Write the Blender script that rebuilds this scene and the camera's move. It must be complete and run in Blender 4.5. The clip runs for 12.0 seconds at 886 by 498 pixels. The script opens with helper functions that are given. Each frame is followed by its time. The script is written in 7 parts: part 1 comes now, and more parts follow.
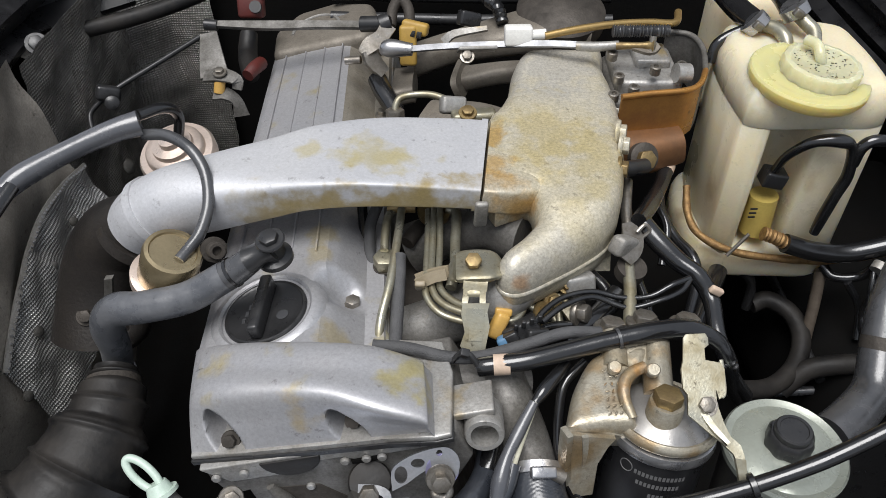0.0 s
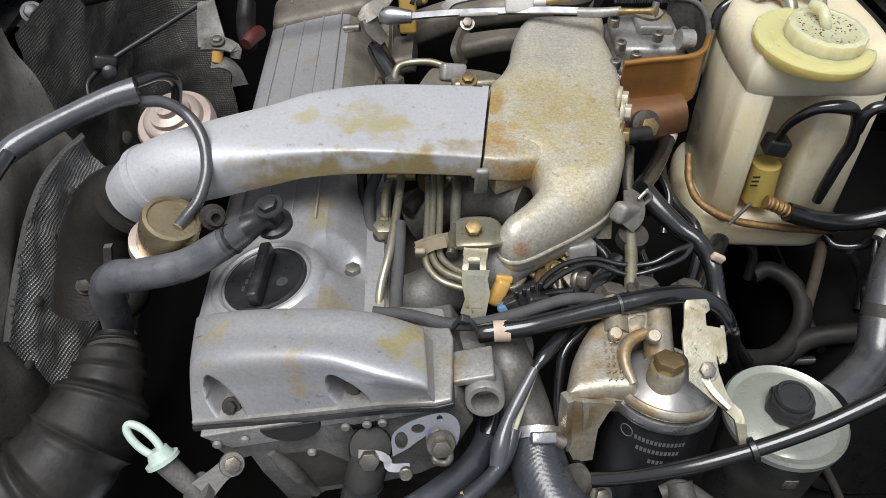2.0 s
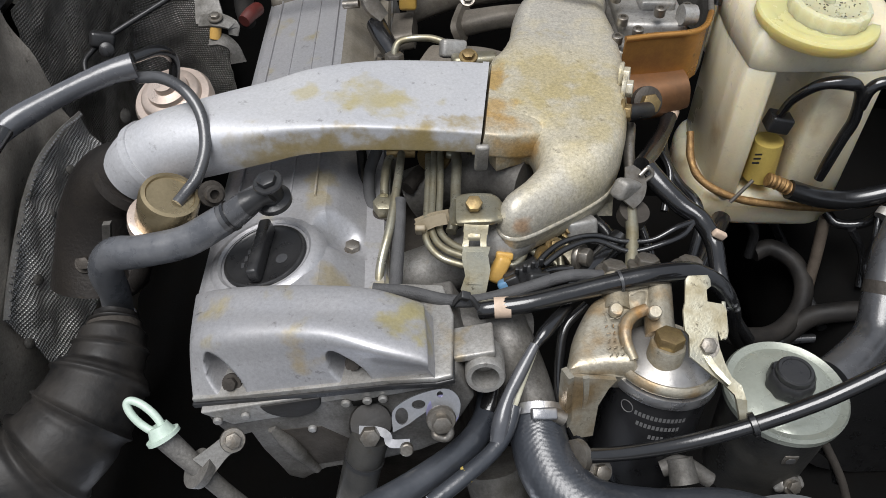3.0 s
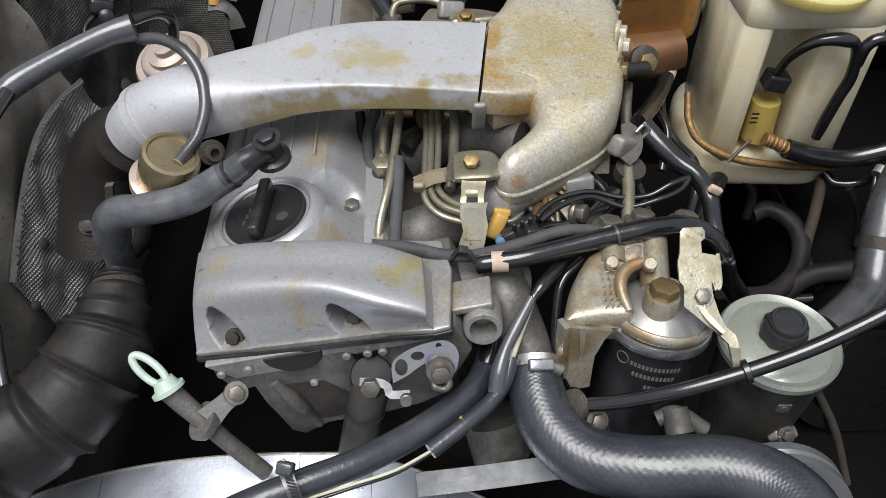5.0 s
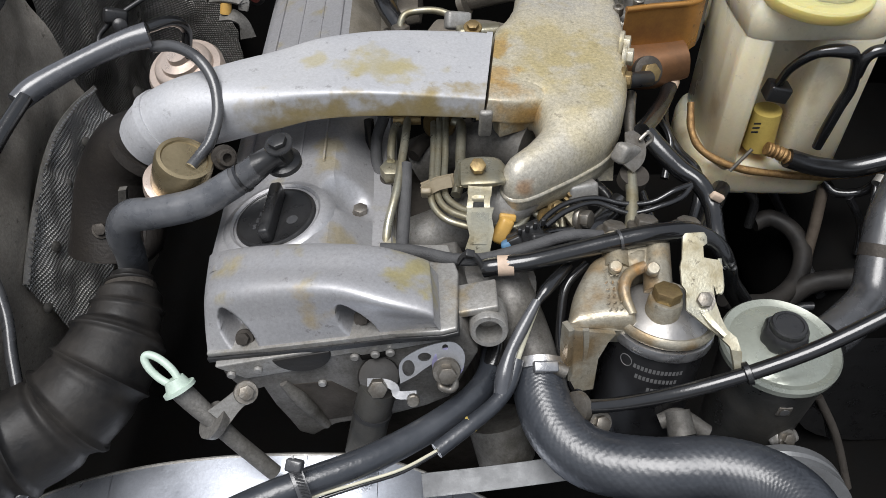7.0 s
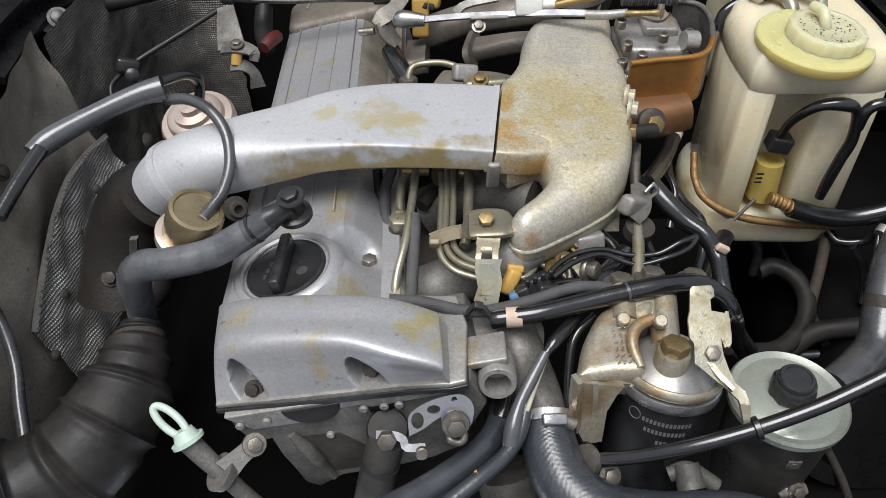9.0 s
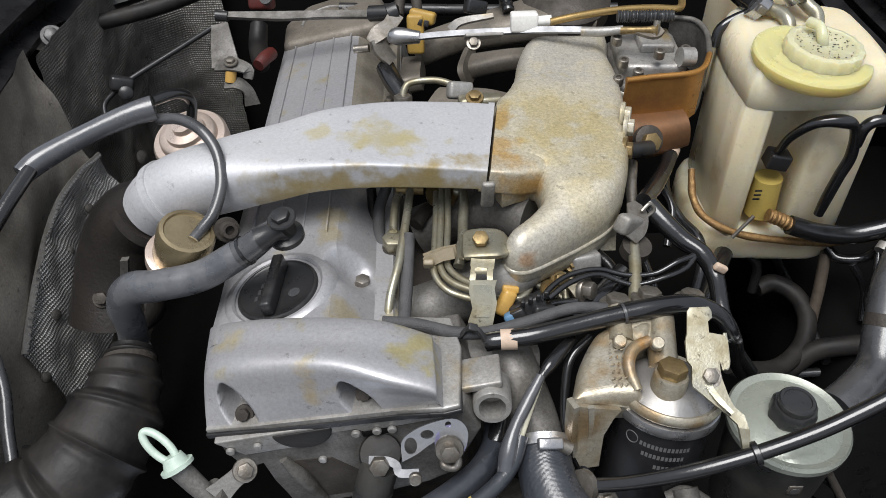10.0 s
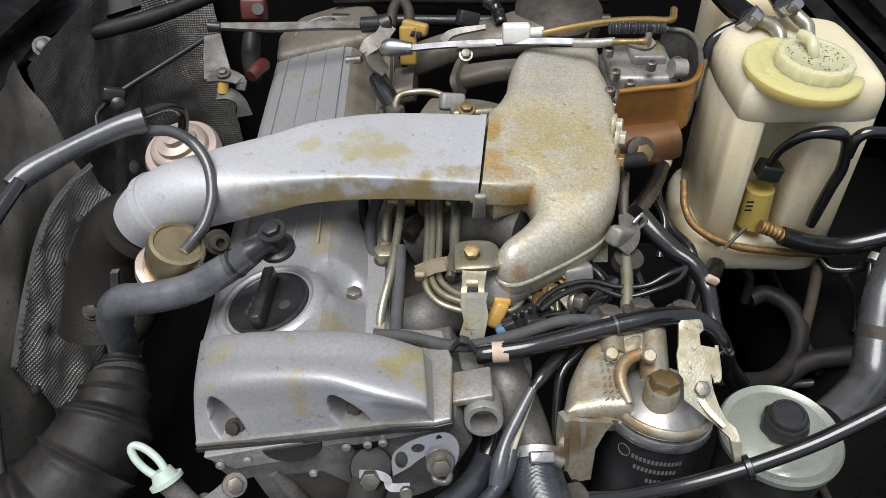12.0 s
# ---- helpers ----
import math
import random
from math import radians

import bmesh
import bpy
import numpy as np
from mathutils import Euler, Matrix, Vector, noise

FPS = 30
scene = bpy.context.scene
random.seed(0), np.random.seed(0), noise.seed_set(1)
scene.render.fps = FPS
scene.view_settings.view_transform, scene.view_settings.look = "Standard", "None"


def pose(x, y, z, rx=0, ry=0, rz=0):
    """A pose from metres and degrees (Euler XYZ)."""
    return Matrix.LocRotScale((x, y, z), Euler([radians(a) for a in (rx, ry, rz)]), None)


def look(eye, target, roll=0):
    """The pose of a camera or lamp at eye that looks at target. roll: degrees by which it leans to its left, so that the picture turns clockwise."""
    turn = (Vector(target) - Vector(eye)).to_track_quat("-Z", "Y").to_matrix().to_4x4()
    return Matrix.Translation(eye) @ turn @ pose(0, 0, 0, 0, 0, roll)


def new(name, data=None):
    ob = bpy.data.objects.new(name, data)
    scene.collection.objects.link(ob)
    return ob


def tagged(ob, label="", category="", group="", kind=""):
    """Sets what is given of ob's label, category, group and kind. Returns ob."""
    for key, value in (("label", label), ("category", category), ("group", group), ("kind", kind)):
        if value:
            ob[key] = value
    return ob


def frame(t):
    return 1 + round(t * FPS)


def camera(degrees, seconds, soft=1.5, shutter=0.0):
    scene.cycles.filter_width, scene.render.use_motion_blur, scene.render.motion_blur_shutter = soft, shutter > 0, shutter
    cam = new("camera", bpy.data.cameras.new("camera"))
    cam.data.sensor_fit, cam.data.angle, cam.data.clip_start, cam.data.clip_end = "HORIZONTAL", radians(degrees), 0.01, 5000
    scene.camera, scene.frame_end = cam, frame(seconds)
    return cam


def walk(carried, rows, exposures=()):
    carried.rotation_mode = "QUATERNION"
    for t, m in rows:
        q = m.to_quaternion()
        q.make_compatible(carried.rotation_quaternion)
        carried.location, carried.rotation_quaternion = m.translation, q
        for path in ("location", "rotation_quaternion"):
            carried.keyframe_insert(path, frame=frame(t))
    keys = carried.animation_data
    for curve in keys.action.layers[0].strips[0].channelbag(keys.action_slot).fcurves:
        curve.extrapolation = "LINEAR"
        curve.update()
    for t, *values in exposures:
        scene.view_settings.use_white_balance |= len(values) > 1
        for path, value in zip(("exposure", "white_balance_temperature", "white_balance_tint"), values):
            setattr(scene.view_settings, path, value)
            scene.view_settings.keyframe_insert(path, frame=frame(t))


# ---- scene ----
cam = camera(59.8, 12.0, 0.6)
METRES, EYE, TILT, LEAN, TURN = 0.11, 1.45, -42.0, 0.0, 0.0
EXPOSURE = 0.22
ROWS = [
    (0.0, 0.0, 0.0, 0.0, -0.0, 0.0, -0.0),
    (0.5, 0.0067, -0.0171, -0.0014, 0.03, -0.12, 0.06),
    (1.0, 0.0195, -0.0152, -0.009, 0.06, -0.41, 0.11),
    (1.5, 0.0171, 0.0098, -0.0585, 0.11, -0.95, 0.13),
    (2.0, 0.0124, 0.0334, -0.0945, 0.12, -1.6, 0.12),
    (2.5, 0.0212, 0.0738, -0.1244, 0.13, -2.27, 0.1),
    (3.0, 0.0118, 0.0583, -0.1471, 0.13, -2.86, 0.18),
    (5.0, 0.061, -0.0345, -0.3382, 0.43, -4.31, 0.67),
    (5.5, 0.0805, -0.0309, -0.3591, 0.51, -4.4, 0.61),
    (6.0, 0.062, -0.0574, -0.3722, 0.6, -4.26, 0.5),
    (6.5, 0.0447, -0.1066, -0.3902, 0.65, -3.91, 0.42),
    (7.0, 0.0283, -0.1583, -0.4001, 0.65, -3.37, 0.34),
    (9.0, -0.0452, -0.2093, -0.2756, 0.63, -0.66, 0.16),
    (9.5, -0.0167, -0.1796, -0.2357, 0.69, -0.19, 0.25),
    (10.0, 0.0143, -0.1247, -0.1944, 0.71, 0.15, 0.36),
    (10.5, 0.0409, -0.1066, -0.1708, 0.68, 0.38, 0.48),
    (11.0, 0.0561, -0.1041, -0.1557, 0.61, 0.49, 0.53),
    (11.5, 0.0479, -0.107, -0.1517, 0.51, 0.61, 0.5),
    (12.0, 0.0523, -0.1094, -0.1595, 0.41, 0.74, 0.4),
]
walk(cam, [(t, pose(0, 0, EYE, TILT, LEAN, TURN) @ pose(METRES * x, METRES * y, METRES * z, 90 + pitch, roll, yaw)) for t, x, y, z, yaw, pitch, roll in ROWS],
     [(0.0, EXPOSURE), (12.0, EXPOSURE)])

# ---- light: bright overcast daylight ----
world = bpy.data.worlds.new("overcast_sky")
scene.world = world
world.use_nodes = True
wn = world.node_tree.nodes
sky = wn.new("ShaderNodeTexSky")
sky.sky_type, sky.sun_disc = "NISHITA", False
sky.sun_elevation, sky.sun_rotation, sky.dust_density = radians(72), radians(-129), 4.0
pale = wn.new("ShaderNodeMix")
pale.data_type, pale.blend_type = "RGBA", "MIX"
pale.inputs[0].default_value = 0.75
pale.inputs[7].default_value = (8.2, 8.8, 9.8, 1)
world.node_tree.links.new(sky.outputs[0], pale.inputs[6])
world.node_tree.links.new(pale.outputs[2], wn["Background"].inputs[0])
wn["Background"].inputs[1].default_value = 0.062
sun_lamp = bpy.data.lights.new("sun", "SUN")
sun_lamp.energy, sun_lamp.angle, sun_lamp.color = 3.3, radians(40), (1.0, 0.988, 0.985)
sun = new("sun", sun_lamp)
sun.matrix_world = look((-0.45, -0.35, 4.0), (0, 0.55, 0.9))


# ---- materials ----
def mat(name, base, rough=0.5, metal=0.0, second=None, scale=30.0, amount=0.5, bump=0.1, bump_scale=300.0, spots=(), spot_col=(0.3, 0.24, 0.08),
        rust=None, rust_cut=0.62, rust_scale=18.0, rough_var=0.15, coat=0.0, detail=6.0, grain=0.10, speck=0.0, spec=0.5):
    """Principled surface: base colour mottled with a second one, stains by threshold, fine relief."""
    m = bpy.data.materials.new(name)
    m.use_nodes = True
    n, l = m.node_tree.nodes, m.node_tree.links
    b = n["Principled BSDF"]
    co = n.new("ShaderNodeTexCoord")
    b.inputs["Metallic"].default_value = metal
    b.inputs["Coat Weight"].default_value = coat
    b.inputs["Specular IOR Level"].default_value = spec
    big = n.new("ShaderNodeTexNoise")
    big.inputs["Scale"].default_value, big.inputs["Detail"].default_value, big.inputs["Roughness"].default_value = scale, detail, 0.62
    l.new(co.outputs["Object"], big.inputs["Vector"])
    ramp = n.new("ShaderNodeMapRange")
    ramp.inputs[1].default_value, ramp.inputs[2].default_value, ramp.inputs[4].default_value = 0.35, 0.7, amount
    l.new(big.outputs[0], ramp.inputs[0])
    mix = n.new("ShaderNodeMix")
    mix.data_type = "RGBA"
    mix.inputs[6].default_value = (*base, 1)
    mix.inputs[7].default_value = (*(second or [c * 0.55 for c in base]), 1)
    l.new(ramp.outputs[0], mix.inputs[0])
    col, metal_out = mix.outputs[2], None

    def overlay(mask, colour, demetal=True):
        nonlocal col, metal_out
        mm = n.new("ShaderNodeMix")
        mm.data_type = "RGBA"
        mm.inputs[7].default_value = (*colour, 1)
        l.new(mask, mm.inputs[0])
        l.new(col, mm.inputs[6])
        col = mm.outputs[2]

    if rust:
        rn = n.new("ShaderNodeTexNoise")
        rn.inputs["Scale"].default_value, rn.inputs["Detail"].default_value = rust_scale, 8
        sh = n.new("ShaderNodeVectorMath")
        sh.operation = "ADD"
        sh.inputs[1].default_value = (3.1, 1.7, 5.2)
        l.new(co.outputs["Object"], sh.inputs[0])
        l.new(sh.outputs[0], rn.inputs["Vector"])
        rr = n.new("ShaderNodeMapRange")
        rr.inputs[1].default_value, rr.inputs[2].default_value, rr.inputs[4].default_value = rust_cut - 0.03, rust_cut + 0.07, 0.8
        l.new(rn.outputs[0], rr.inputs[0])
        overlay(rr.outputs[0], rust)
    tiny = n.new("ShaderNodeTexNoise")
    tiny.inputs["Scale"].default_value, tiny.inputs["Detail"].default_value, tiny.inputs["Roughness"].default_value = 330, 7, 0.75
    l.new(co.outputs["Object"], tiny.inputs["Vector"])
    if speck:
        sp = n.new("ShaderNodeTexNoise")
        sp.inputs["Scale"].default_value, sp.inputs["Detail"].default_value, sp.inputs["Roughness"].default_value = 95, 9, 0.7
        l.new(co.outputs["Object"], sp.inputs["Vector"])
        sm = n.new("ShaderNodeMapRange")
        sm.inputs[1].default_value, sm.inputs[2].default_value, sm.inputs[4].default_value = 0.60, 0.68, speck
        l.new(sp.outputs[0], sm.inputs[0])
        overlay(sm.outputs[0], (0.045, 0.035, 0.022))
    for x, y, z, r, *own in spots:
        d = n.new("ShaderNodeVectorMath")
        d.operation = "DISTANCE"
        d.inputs[1].default_value = (x, y, z)
        wob = n.new("ShaderNodeTexNoise")
        wob.inputs["Scale"].default_value, wob.inputs["Detail"].default_value = 45, 5
        l.new(co.outputs["Object"], wob.inputs["Vector"])
        l.new(co.outputs["Object"], d.inputs[0])
        s = n.new("ShaderNodeMath")
        s.operation = "MULTIPLY_ADD"
        s.inputs[1].default_value = r * 3.2
        l.new(wob.outputs[0], s.inputs[0])
        l.new(d.outputs["Value"], s.inputs[2])
        k = n.new("ShaderNodeMapRange")
        k.inputs[1].default_value, k.inputs[2].default_value = r * 2.7, r * 2.0
        k.inputs[3].default_value, k.inputs[4].default_value = 0.0, 0.6
        l.new(s.outputs[0], k.inputs[0])
        overlay(k.outputs[0], own if own else spot_col)
    gm = n.new("ShaderNodeMapRange")
    gm.inputs[1].default_value, gm.inputs[2].default_value = 0.3, 0.7
    gm.inputs[3].default_value, gm.inputs[4].default_value = 1 - grain, 1 + grain
    l.new(tiny.outputs[0], gm.inputs[0])
    gx = n.new("ShaderNodeMix")
    gx.data_type, gx.blend_type = "RGBA", "MULTIPLY"
    gx.inputs[0].default_value = 1.0
    l.new(col, gx.inputs[6])
    l.new(gm.outputs[0], gx.inputs[7])
    col = gx.outputs[2]
    l.new(col, b.inputs["Base Color"])
    fine = n.new("ShaderNodeTexNoise")
    fine.inputs["Scale"].default_value, fine.inputs["Detail"].default_value = bump_scale, 4
    l.new(co.outputs["Object"], fine.inputs["Vector"])
    rmap = n.new("ShaderNodeMapRange")
    rmap.inputs[1].default_value, rmap.inputs[2].default_value = 0.3, 0.7
    rmap.inputs[3].default_value, rmap.inputs[4].default_value = max(0.03, rough - rough_var), min(1, rough + rough_var)
    l.new(big.outputs[0], rmap.inputs[0])
    l.new(rmap.outputs[0], b.inputs["Roughness"])
    bp = n.new("ShaderNodeBump")
    bp.inputs["Strength"].default_value, bp.inputs["Distance"].default_value = bump, 0.001
    l.new(fine.outputs[0], bp.inputs["Height"])
    l.new(bp.outputs[0], b.inputs["Normal"])
    return m


OIL = (0.38, 0.31, 0.11)
RUSTY = (0.40, 0.20, 0.04)
ALU = mat("cast_aluminium", (0.42, 0.42, 0.435), 0.44, 0.5, (0.31, 0.30, 0.295), 14, 0.6, 0.10, 700, rust=OIL, rust_cut=0.63, rust_scale=15, speck=0.4, grain=0.16,
          spots=[(-0.117, 0.372, 0.945, 0.016, 0.42, 0.31, 0.12), (-0.02, 0.40, 0.965, 0.028, 0.44, 0.38, 0.15), (-0.19, 0.42, 0.955, 0.018, 0.44, 0.36, 0.16)] + [(-0.115, 0.572, 0.955, 0.018, 0.42, 0.35, 0.19), (-0.119, 0.539, 0.957, 0.014, 0.42, 0.35, 0.19), (-0.09, 0.440, 0.950, 0.020, 0.40, 0.32, 0.15), (-0.194, 0.842, 0.965, 0.016, 0.44, 0.39, 0.25), (-0.163, 0.789, 0.966, 0.016, 0.46, 0.41, 0.24), (-0.03, 0.385, 0.955, 0.022, 0.42, 0.36, 0.16)])
# The 13 spots along the front face are oil stain plus painted shade.
ALU_DUCT = mat("duct_aluminium", (0.50, 0.505, 0.525), 0.58, 0.35, (0.45, 0.445, 0.44), 10, 0.6, 0.08, 700, rust=(0.42, 0.36, 0.18), rust_cut=0.69, speck=0.35, grain=0.12,
               spots=[(-0.062, 0.603, 1.027, 0.030), (-0.095, 0.606, 1.03, 0.018), (-0.125, 0.606, 1.032, 0.014), (-0.045, 0.600, 1.027, 0.022)] + [(0.03 - 0.0165 * k, 0.568 - 0.0013 * k, 0.992 + 0.0008 * min(k, 8), 0.026, 0.31, 0.24, 0.10) for k in range(13)], spot_col=(0.44, 0.38, 0.19))
ALU_OIL = mat("oil_stained_aluminium", (0.53, 0.495, 0.41), 0.44, 0.35, (0.44, 0.385, 0.25), 14, 0.85, 0.25, 700, speck=0.5, grain=0.35,
              spots=[(0.13, 0.80, 1.0, 0.095, 0.40, 0.39, 0.37), (0.10, 0.66, 1.005, 0.06, 0.46, 0.375, 0.17), (0.15, 0.62, 1.0, 0.06, 0.46, 0.385, 0.20), (0.09, 0.49, 0.98, 0.05, 0.42, 0.40, 0.355), (0.05, 0.66, 1.008, 0.020, 0.44, 0.25, 0.05), (0.049, 0.615, 1.008, 0.020, 0.44, 0.25, 0.05),
                     (0.06, 0.580, 0.99, 0.030, 0.46, 0.27, 0.07), (0.075, 0.575, 0.975, 0.022, 0.40, 0.24, 0.07), (0.069, 0.488, 0.968, 0.010, 0.36, 0.17, 0.05)])
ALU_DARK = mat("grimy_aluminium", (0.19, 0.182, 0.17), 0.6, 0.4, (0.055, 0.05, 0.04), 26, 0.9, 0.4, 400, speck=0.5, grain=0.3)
RUNNER = mat("brown_grey_casting", (0.24, 0.215, 0.18), 0.55, 0.4, (0.11, 0.095, 0.075), 20, 0.85, 0.35, 420, speck=0.4, grain=0.2)
ALU_GREY = mat("grey_casting", (0.40, 0.392, 0.375), 0.48, 0.5, (0.18, 0.165, 0.14), 24, 0.85, 0.3, 400, rust=(0.30, 0.22, 0.09), rust_cut=0.66, speck=0.45, grain=0.25)
FILTER_ALU = mat("stained_filter_casting", (0.43, 0.405, 0.34), 0.40, 0.55, (0.24, 0.195, 0.12), 22, 0.9, 0.25, 500, rust=(0.29, 0.20, 0.10), rust_cut=0.56, rust_scale=24, speck=0.6, grain=0.25,
                 spots=[(0.145, 0.403, 0.948) + (0.014, 0.40, 0.20, 0.05), (0.161, 0.417, 0.948) + (0.012, 0.42, 0.20, 0.04), (0.135, 0.385, 0.943) + (0.012, 0.20, 0.13, 0.06), (0.116, 0.363, 0.900) + (0.018, 0.22, 0.15, 0.07), (0.173, 0.395, 0.935) + (0.012, 0.30, 0.17, 0.05)])
COVER_SIDE = mat("oil_browned_aluminium", (0.33, 0.305, 0.26), 0.5, 0.45, (0.19, 0.165, 0.125), 16, 0.9, 0.2, 500, speck=0.5, grain=0.2)
BELL = mat("glossy_bell_casting", (0.30, 0.295, 0.29), 0.36, 0.6, (0.27, 0.25, 0.22), 22, 0.8, 0.08, 400, rust=(0.28, 0.18, 0.07), rust_cut=0.64, speck=0.3, grain=0.1)
TURBO = mat("sooty_brown_casting", (0.036, 0.031, 0.027), 0.55, 0.3, (0.015, 0.013, 0.012), 18, 0.9, 0.5, 300, speck=0.5, grain=0.25)
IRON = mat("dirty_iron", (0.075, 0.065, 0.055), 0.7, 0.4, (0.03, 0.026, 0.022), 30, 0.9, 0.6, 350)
RUBBER = mat("black_rubber", (0.008, 0.008, 0.009), 0.2, 0, (0.016, 0.016, 0.015), 40, 0.5, 0.06, 400, rough_var=0.08, spec=0.9)
RUBBER_GREY = mat("dusty_rubber", (0.038, 0.039, 0.042), 0.28, 0, (0.08, 0.08, 0.082), 28, 0.7, 0.12, 350, rough_var=0.1, spec=0.9)
DUSTY_HOSE = mat("dusty_hose_rubber", (0.065, 0.069, 0.077), 0.32, 0, (0.17, 0.172, 0.178), 24, 0.8, 0.2, 300, speck=0.3)
POT = mat("dusty_black_paint", (0.035, 0.035, 0.034), 0.4, 0.2, (0.085, 0.08, 0.07), 22, 0.8, 0.2, 300, speck=0.4)
HOSE_BIG = mat("moulded_hose_rubber", (0.020, 0.023, 0.029), 0.33, 0, (0.048, 0.052, 0.060), 22, 0.7, 0.4, 180, rough_var=0.08, spec=0.9)
SLEEVE = mat("grey_shrink_sleeve", (0.055, 0.058, 0.066), 0.24, 0, (0.10, 0.10, 0.105), 22, 0.7, 0.25, 90, rough_var=0.08, spec=0.9)
RUBBER_DIRT = mat("grimy_bellows_rubber", (0.008, 0.008, 0.0085), 0.52, 0, (0.034, 0.030, 0.026), 20, 0.85, 0.4, 160, spec=0.3, speck=0.2)
PLASTIC = mat("black_plastic", (0.018, 0.018, 0.019), 0.35, 0, (0.03, 0.03, 0.03), 60, 0.5, 0.1, 500)
BRAID = mat("braided_cover", (0.05, 0.05, 0.052), 0.7, 0, (0.11, 0.11, 0.11), 60, 0.6, 0.8, 900)
ZINC = mat("yellow_zinc_plate", (0.38, 0.37, 0.30), 0.38, 0.7, (0.20, 0.165, 0.09), 40, 0.85, 0.15, 500, speck=0.7, grain=0.12)
STEEL = mat("bolt_steel", (0.30, 0.28, 0.25), 0.42, 0.8, (0.12, 0.10, 0.075), 90, 0.8, 0.3, 500)
CHROME = mat("bright_steel", (0.44, 0.44, 0.45), 0.32, 0.9, (0.36, 0.35, 0.34), 60, 0.5, 0.1, 400)
BRASS_BOLT = mat("stained_bolt", (0.30, 0.22, 0.10), 0.45, 0.7, (0.12, 0.08, 0.04), 90, 0.8, 0.3, 500)
COPPER = mat("copper_coloured_plate", (0.50, 0.25, 0.065), 0.34, 0.6, (0.24, 0.115, 0.04), 20, 0.9, 0.25, 400, rust=(0.10, 0.06, 0.04), rust_cut=0.68, rust_scale=60)
TANK = mat("yellowed_plastic", (0.70, 0.635, 0.48), 0.34, 0, (0.62, 0.52, 0.32), 9, 0.7, 0.12, 160, rust=(0.42, 0.31, 0.17), rust_cut=0.62, rust_scale=11, speck=0.2, grain=0.05)
TANK_CAP = mat("pale_yellow_plastic", (0.57, 0.53, 0.26), 0.30, 0, (0.54, 0.47, 0.19), 16, 0.7, 0.05, 200, grain=0.03)
CAP_TOP = mat("cloudy_cap_plastic", (0.56, 0.54, 0.36), 0.3, 0, (0.44, 0.42, 0.27), 30, 0.7, 0.05, 200, grain=0.04)
for soft in (TANK, TANK_CAP, CAP_TOP):
    skin = soft.node_tree.nodes["Principled BSDF"]
    skin.inputs["Subsurface Weight"].default_value, skin.inputs["Subsurface Scale"].default_value = 0.75, 0.04
    skin.inputs["Subsurface Radius"].default_value = (1.0, 0.75, 0.4)
WHITE = mat("white_plastic", (0.78, 0.77, 0.73), 0.4, 0, (0.62, 0.60, 0.55), 40, 0.5)
SENSOR = mat("mustard_plastic", (0.50, 0.38, 0.10), 0.45, 0, (0.38, 0.27, 0.07), 30, 0.6)
CLIP = mat("amber_plastic", (0.55, 0.33, 0.08), 0.4, 0, (0.40, 0.24, 0.08), 40, 0.6)
TAN = mat("tan_tape", (0.55, 0.42, 0.32), 0.6, 0, (0.42, 0.32, 0.24), 80, 0.6)
MINT = mat("pale_green_plastic", (0.50, 0.60, 0.52), 0.4, 0, (0.36, 0.45, 0.38), 50, 0.6)
LID = mat("grey_green_paint", (0.31, 0.33, 0.285), 0.30, 0.3, (0.22, 0.23, 0.19), 24, 0.6, 0.1)
CAN = mat("gold_passivated_steel", (0.46, 0.37, 0.22), 0.30, 0.85, (0.34, 0.28, 0.18), 30, 0.6)
DIAPHRAGM = mat("pinkish_zinc", (0.60, 0.50, 0.43), 0.38, 0.6, (0.45, 0.36, 0.30), 40, 0.6)
BLACK_PAINT = mat("black_paint", (0.009, 0.009, 0.010), 0.32, 0, (0.02, 0.02, 0.021), 30, 0.6, 0.08, spec=0.4)
# Near-black, hardly glossy: the bay's deep shade is put into this colour.
DARK = mat("bay_shade", (0.005, 0.005, 0.005), 0.9, 0, (0.008, 0.007, 0.006), 20, 0.7, 0.3, spec=0.1)
DUST = mat("dusty_sheet_metal", (0.19, 0.17, 0.145), 0.5, 0, (0.52, 0.475, 0.41), 7, 0.95, speck=0.7, grain=0.3, bump=0.5, bump_scale=200)
FAN = mat("fan_ring_metal", (0.56, 0.59, 0.65), 0.36, 0.85, (0.44, 0.46, 0.51), 12, 0.5, 0.1)
RED = mat("red_plastic", (0.10, 0.02, 0.016), 0.5, 0, (0.05, 0.02, 0.018), 40, 0.6)
ROPE = mat("copper_braid", (0.36, 0.22, 0.09), 0.45, 0.6, (0.16, 0.09, 0.04), 160, 0.8, 0.8, 900)
PAPER = mat("grey_print", (0.13, 0.13, 0.13), 0.5)


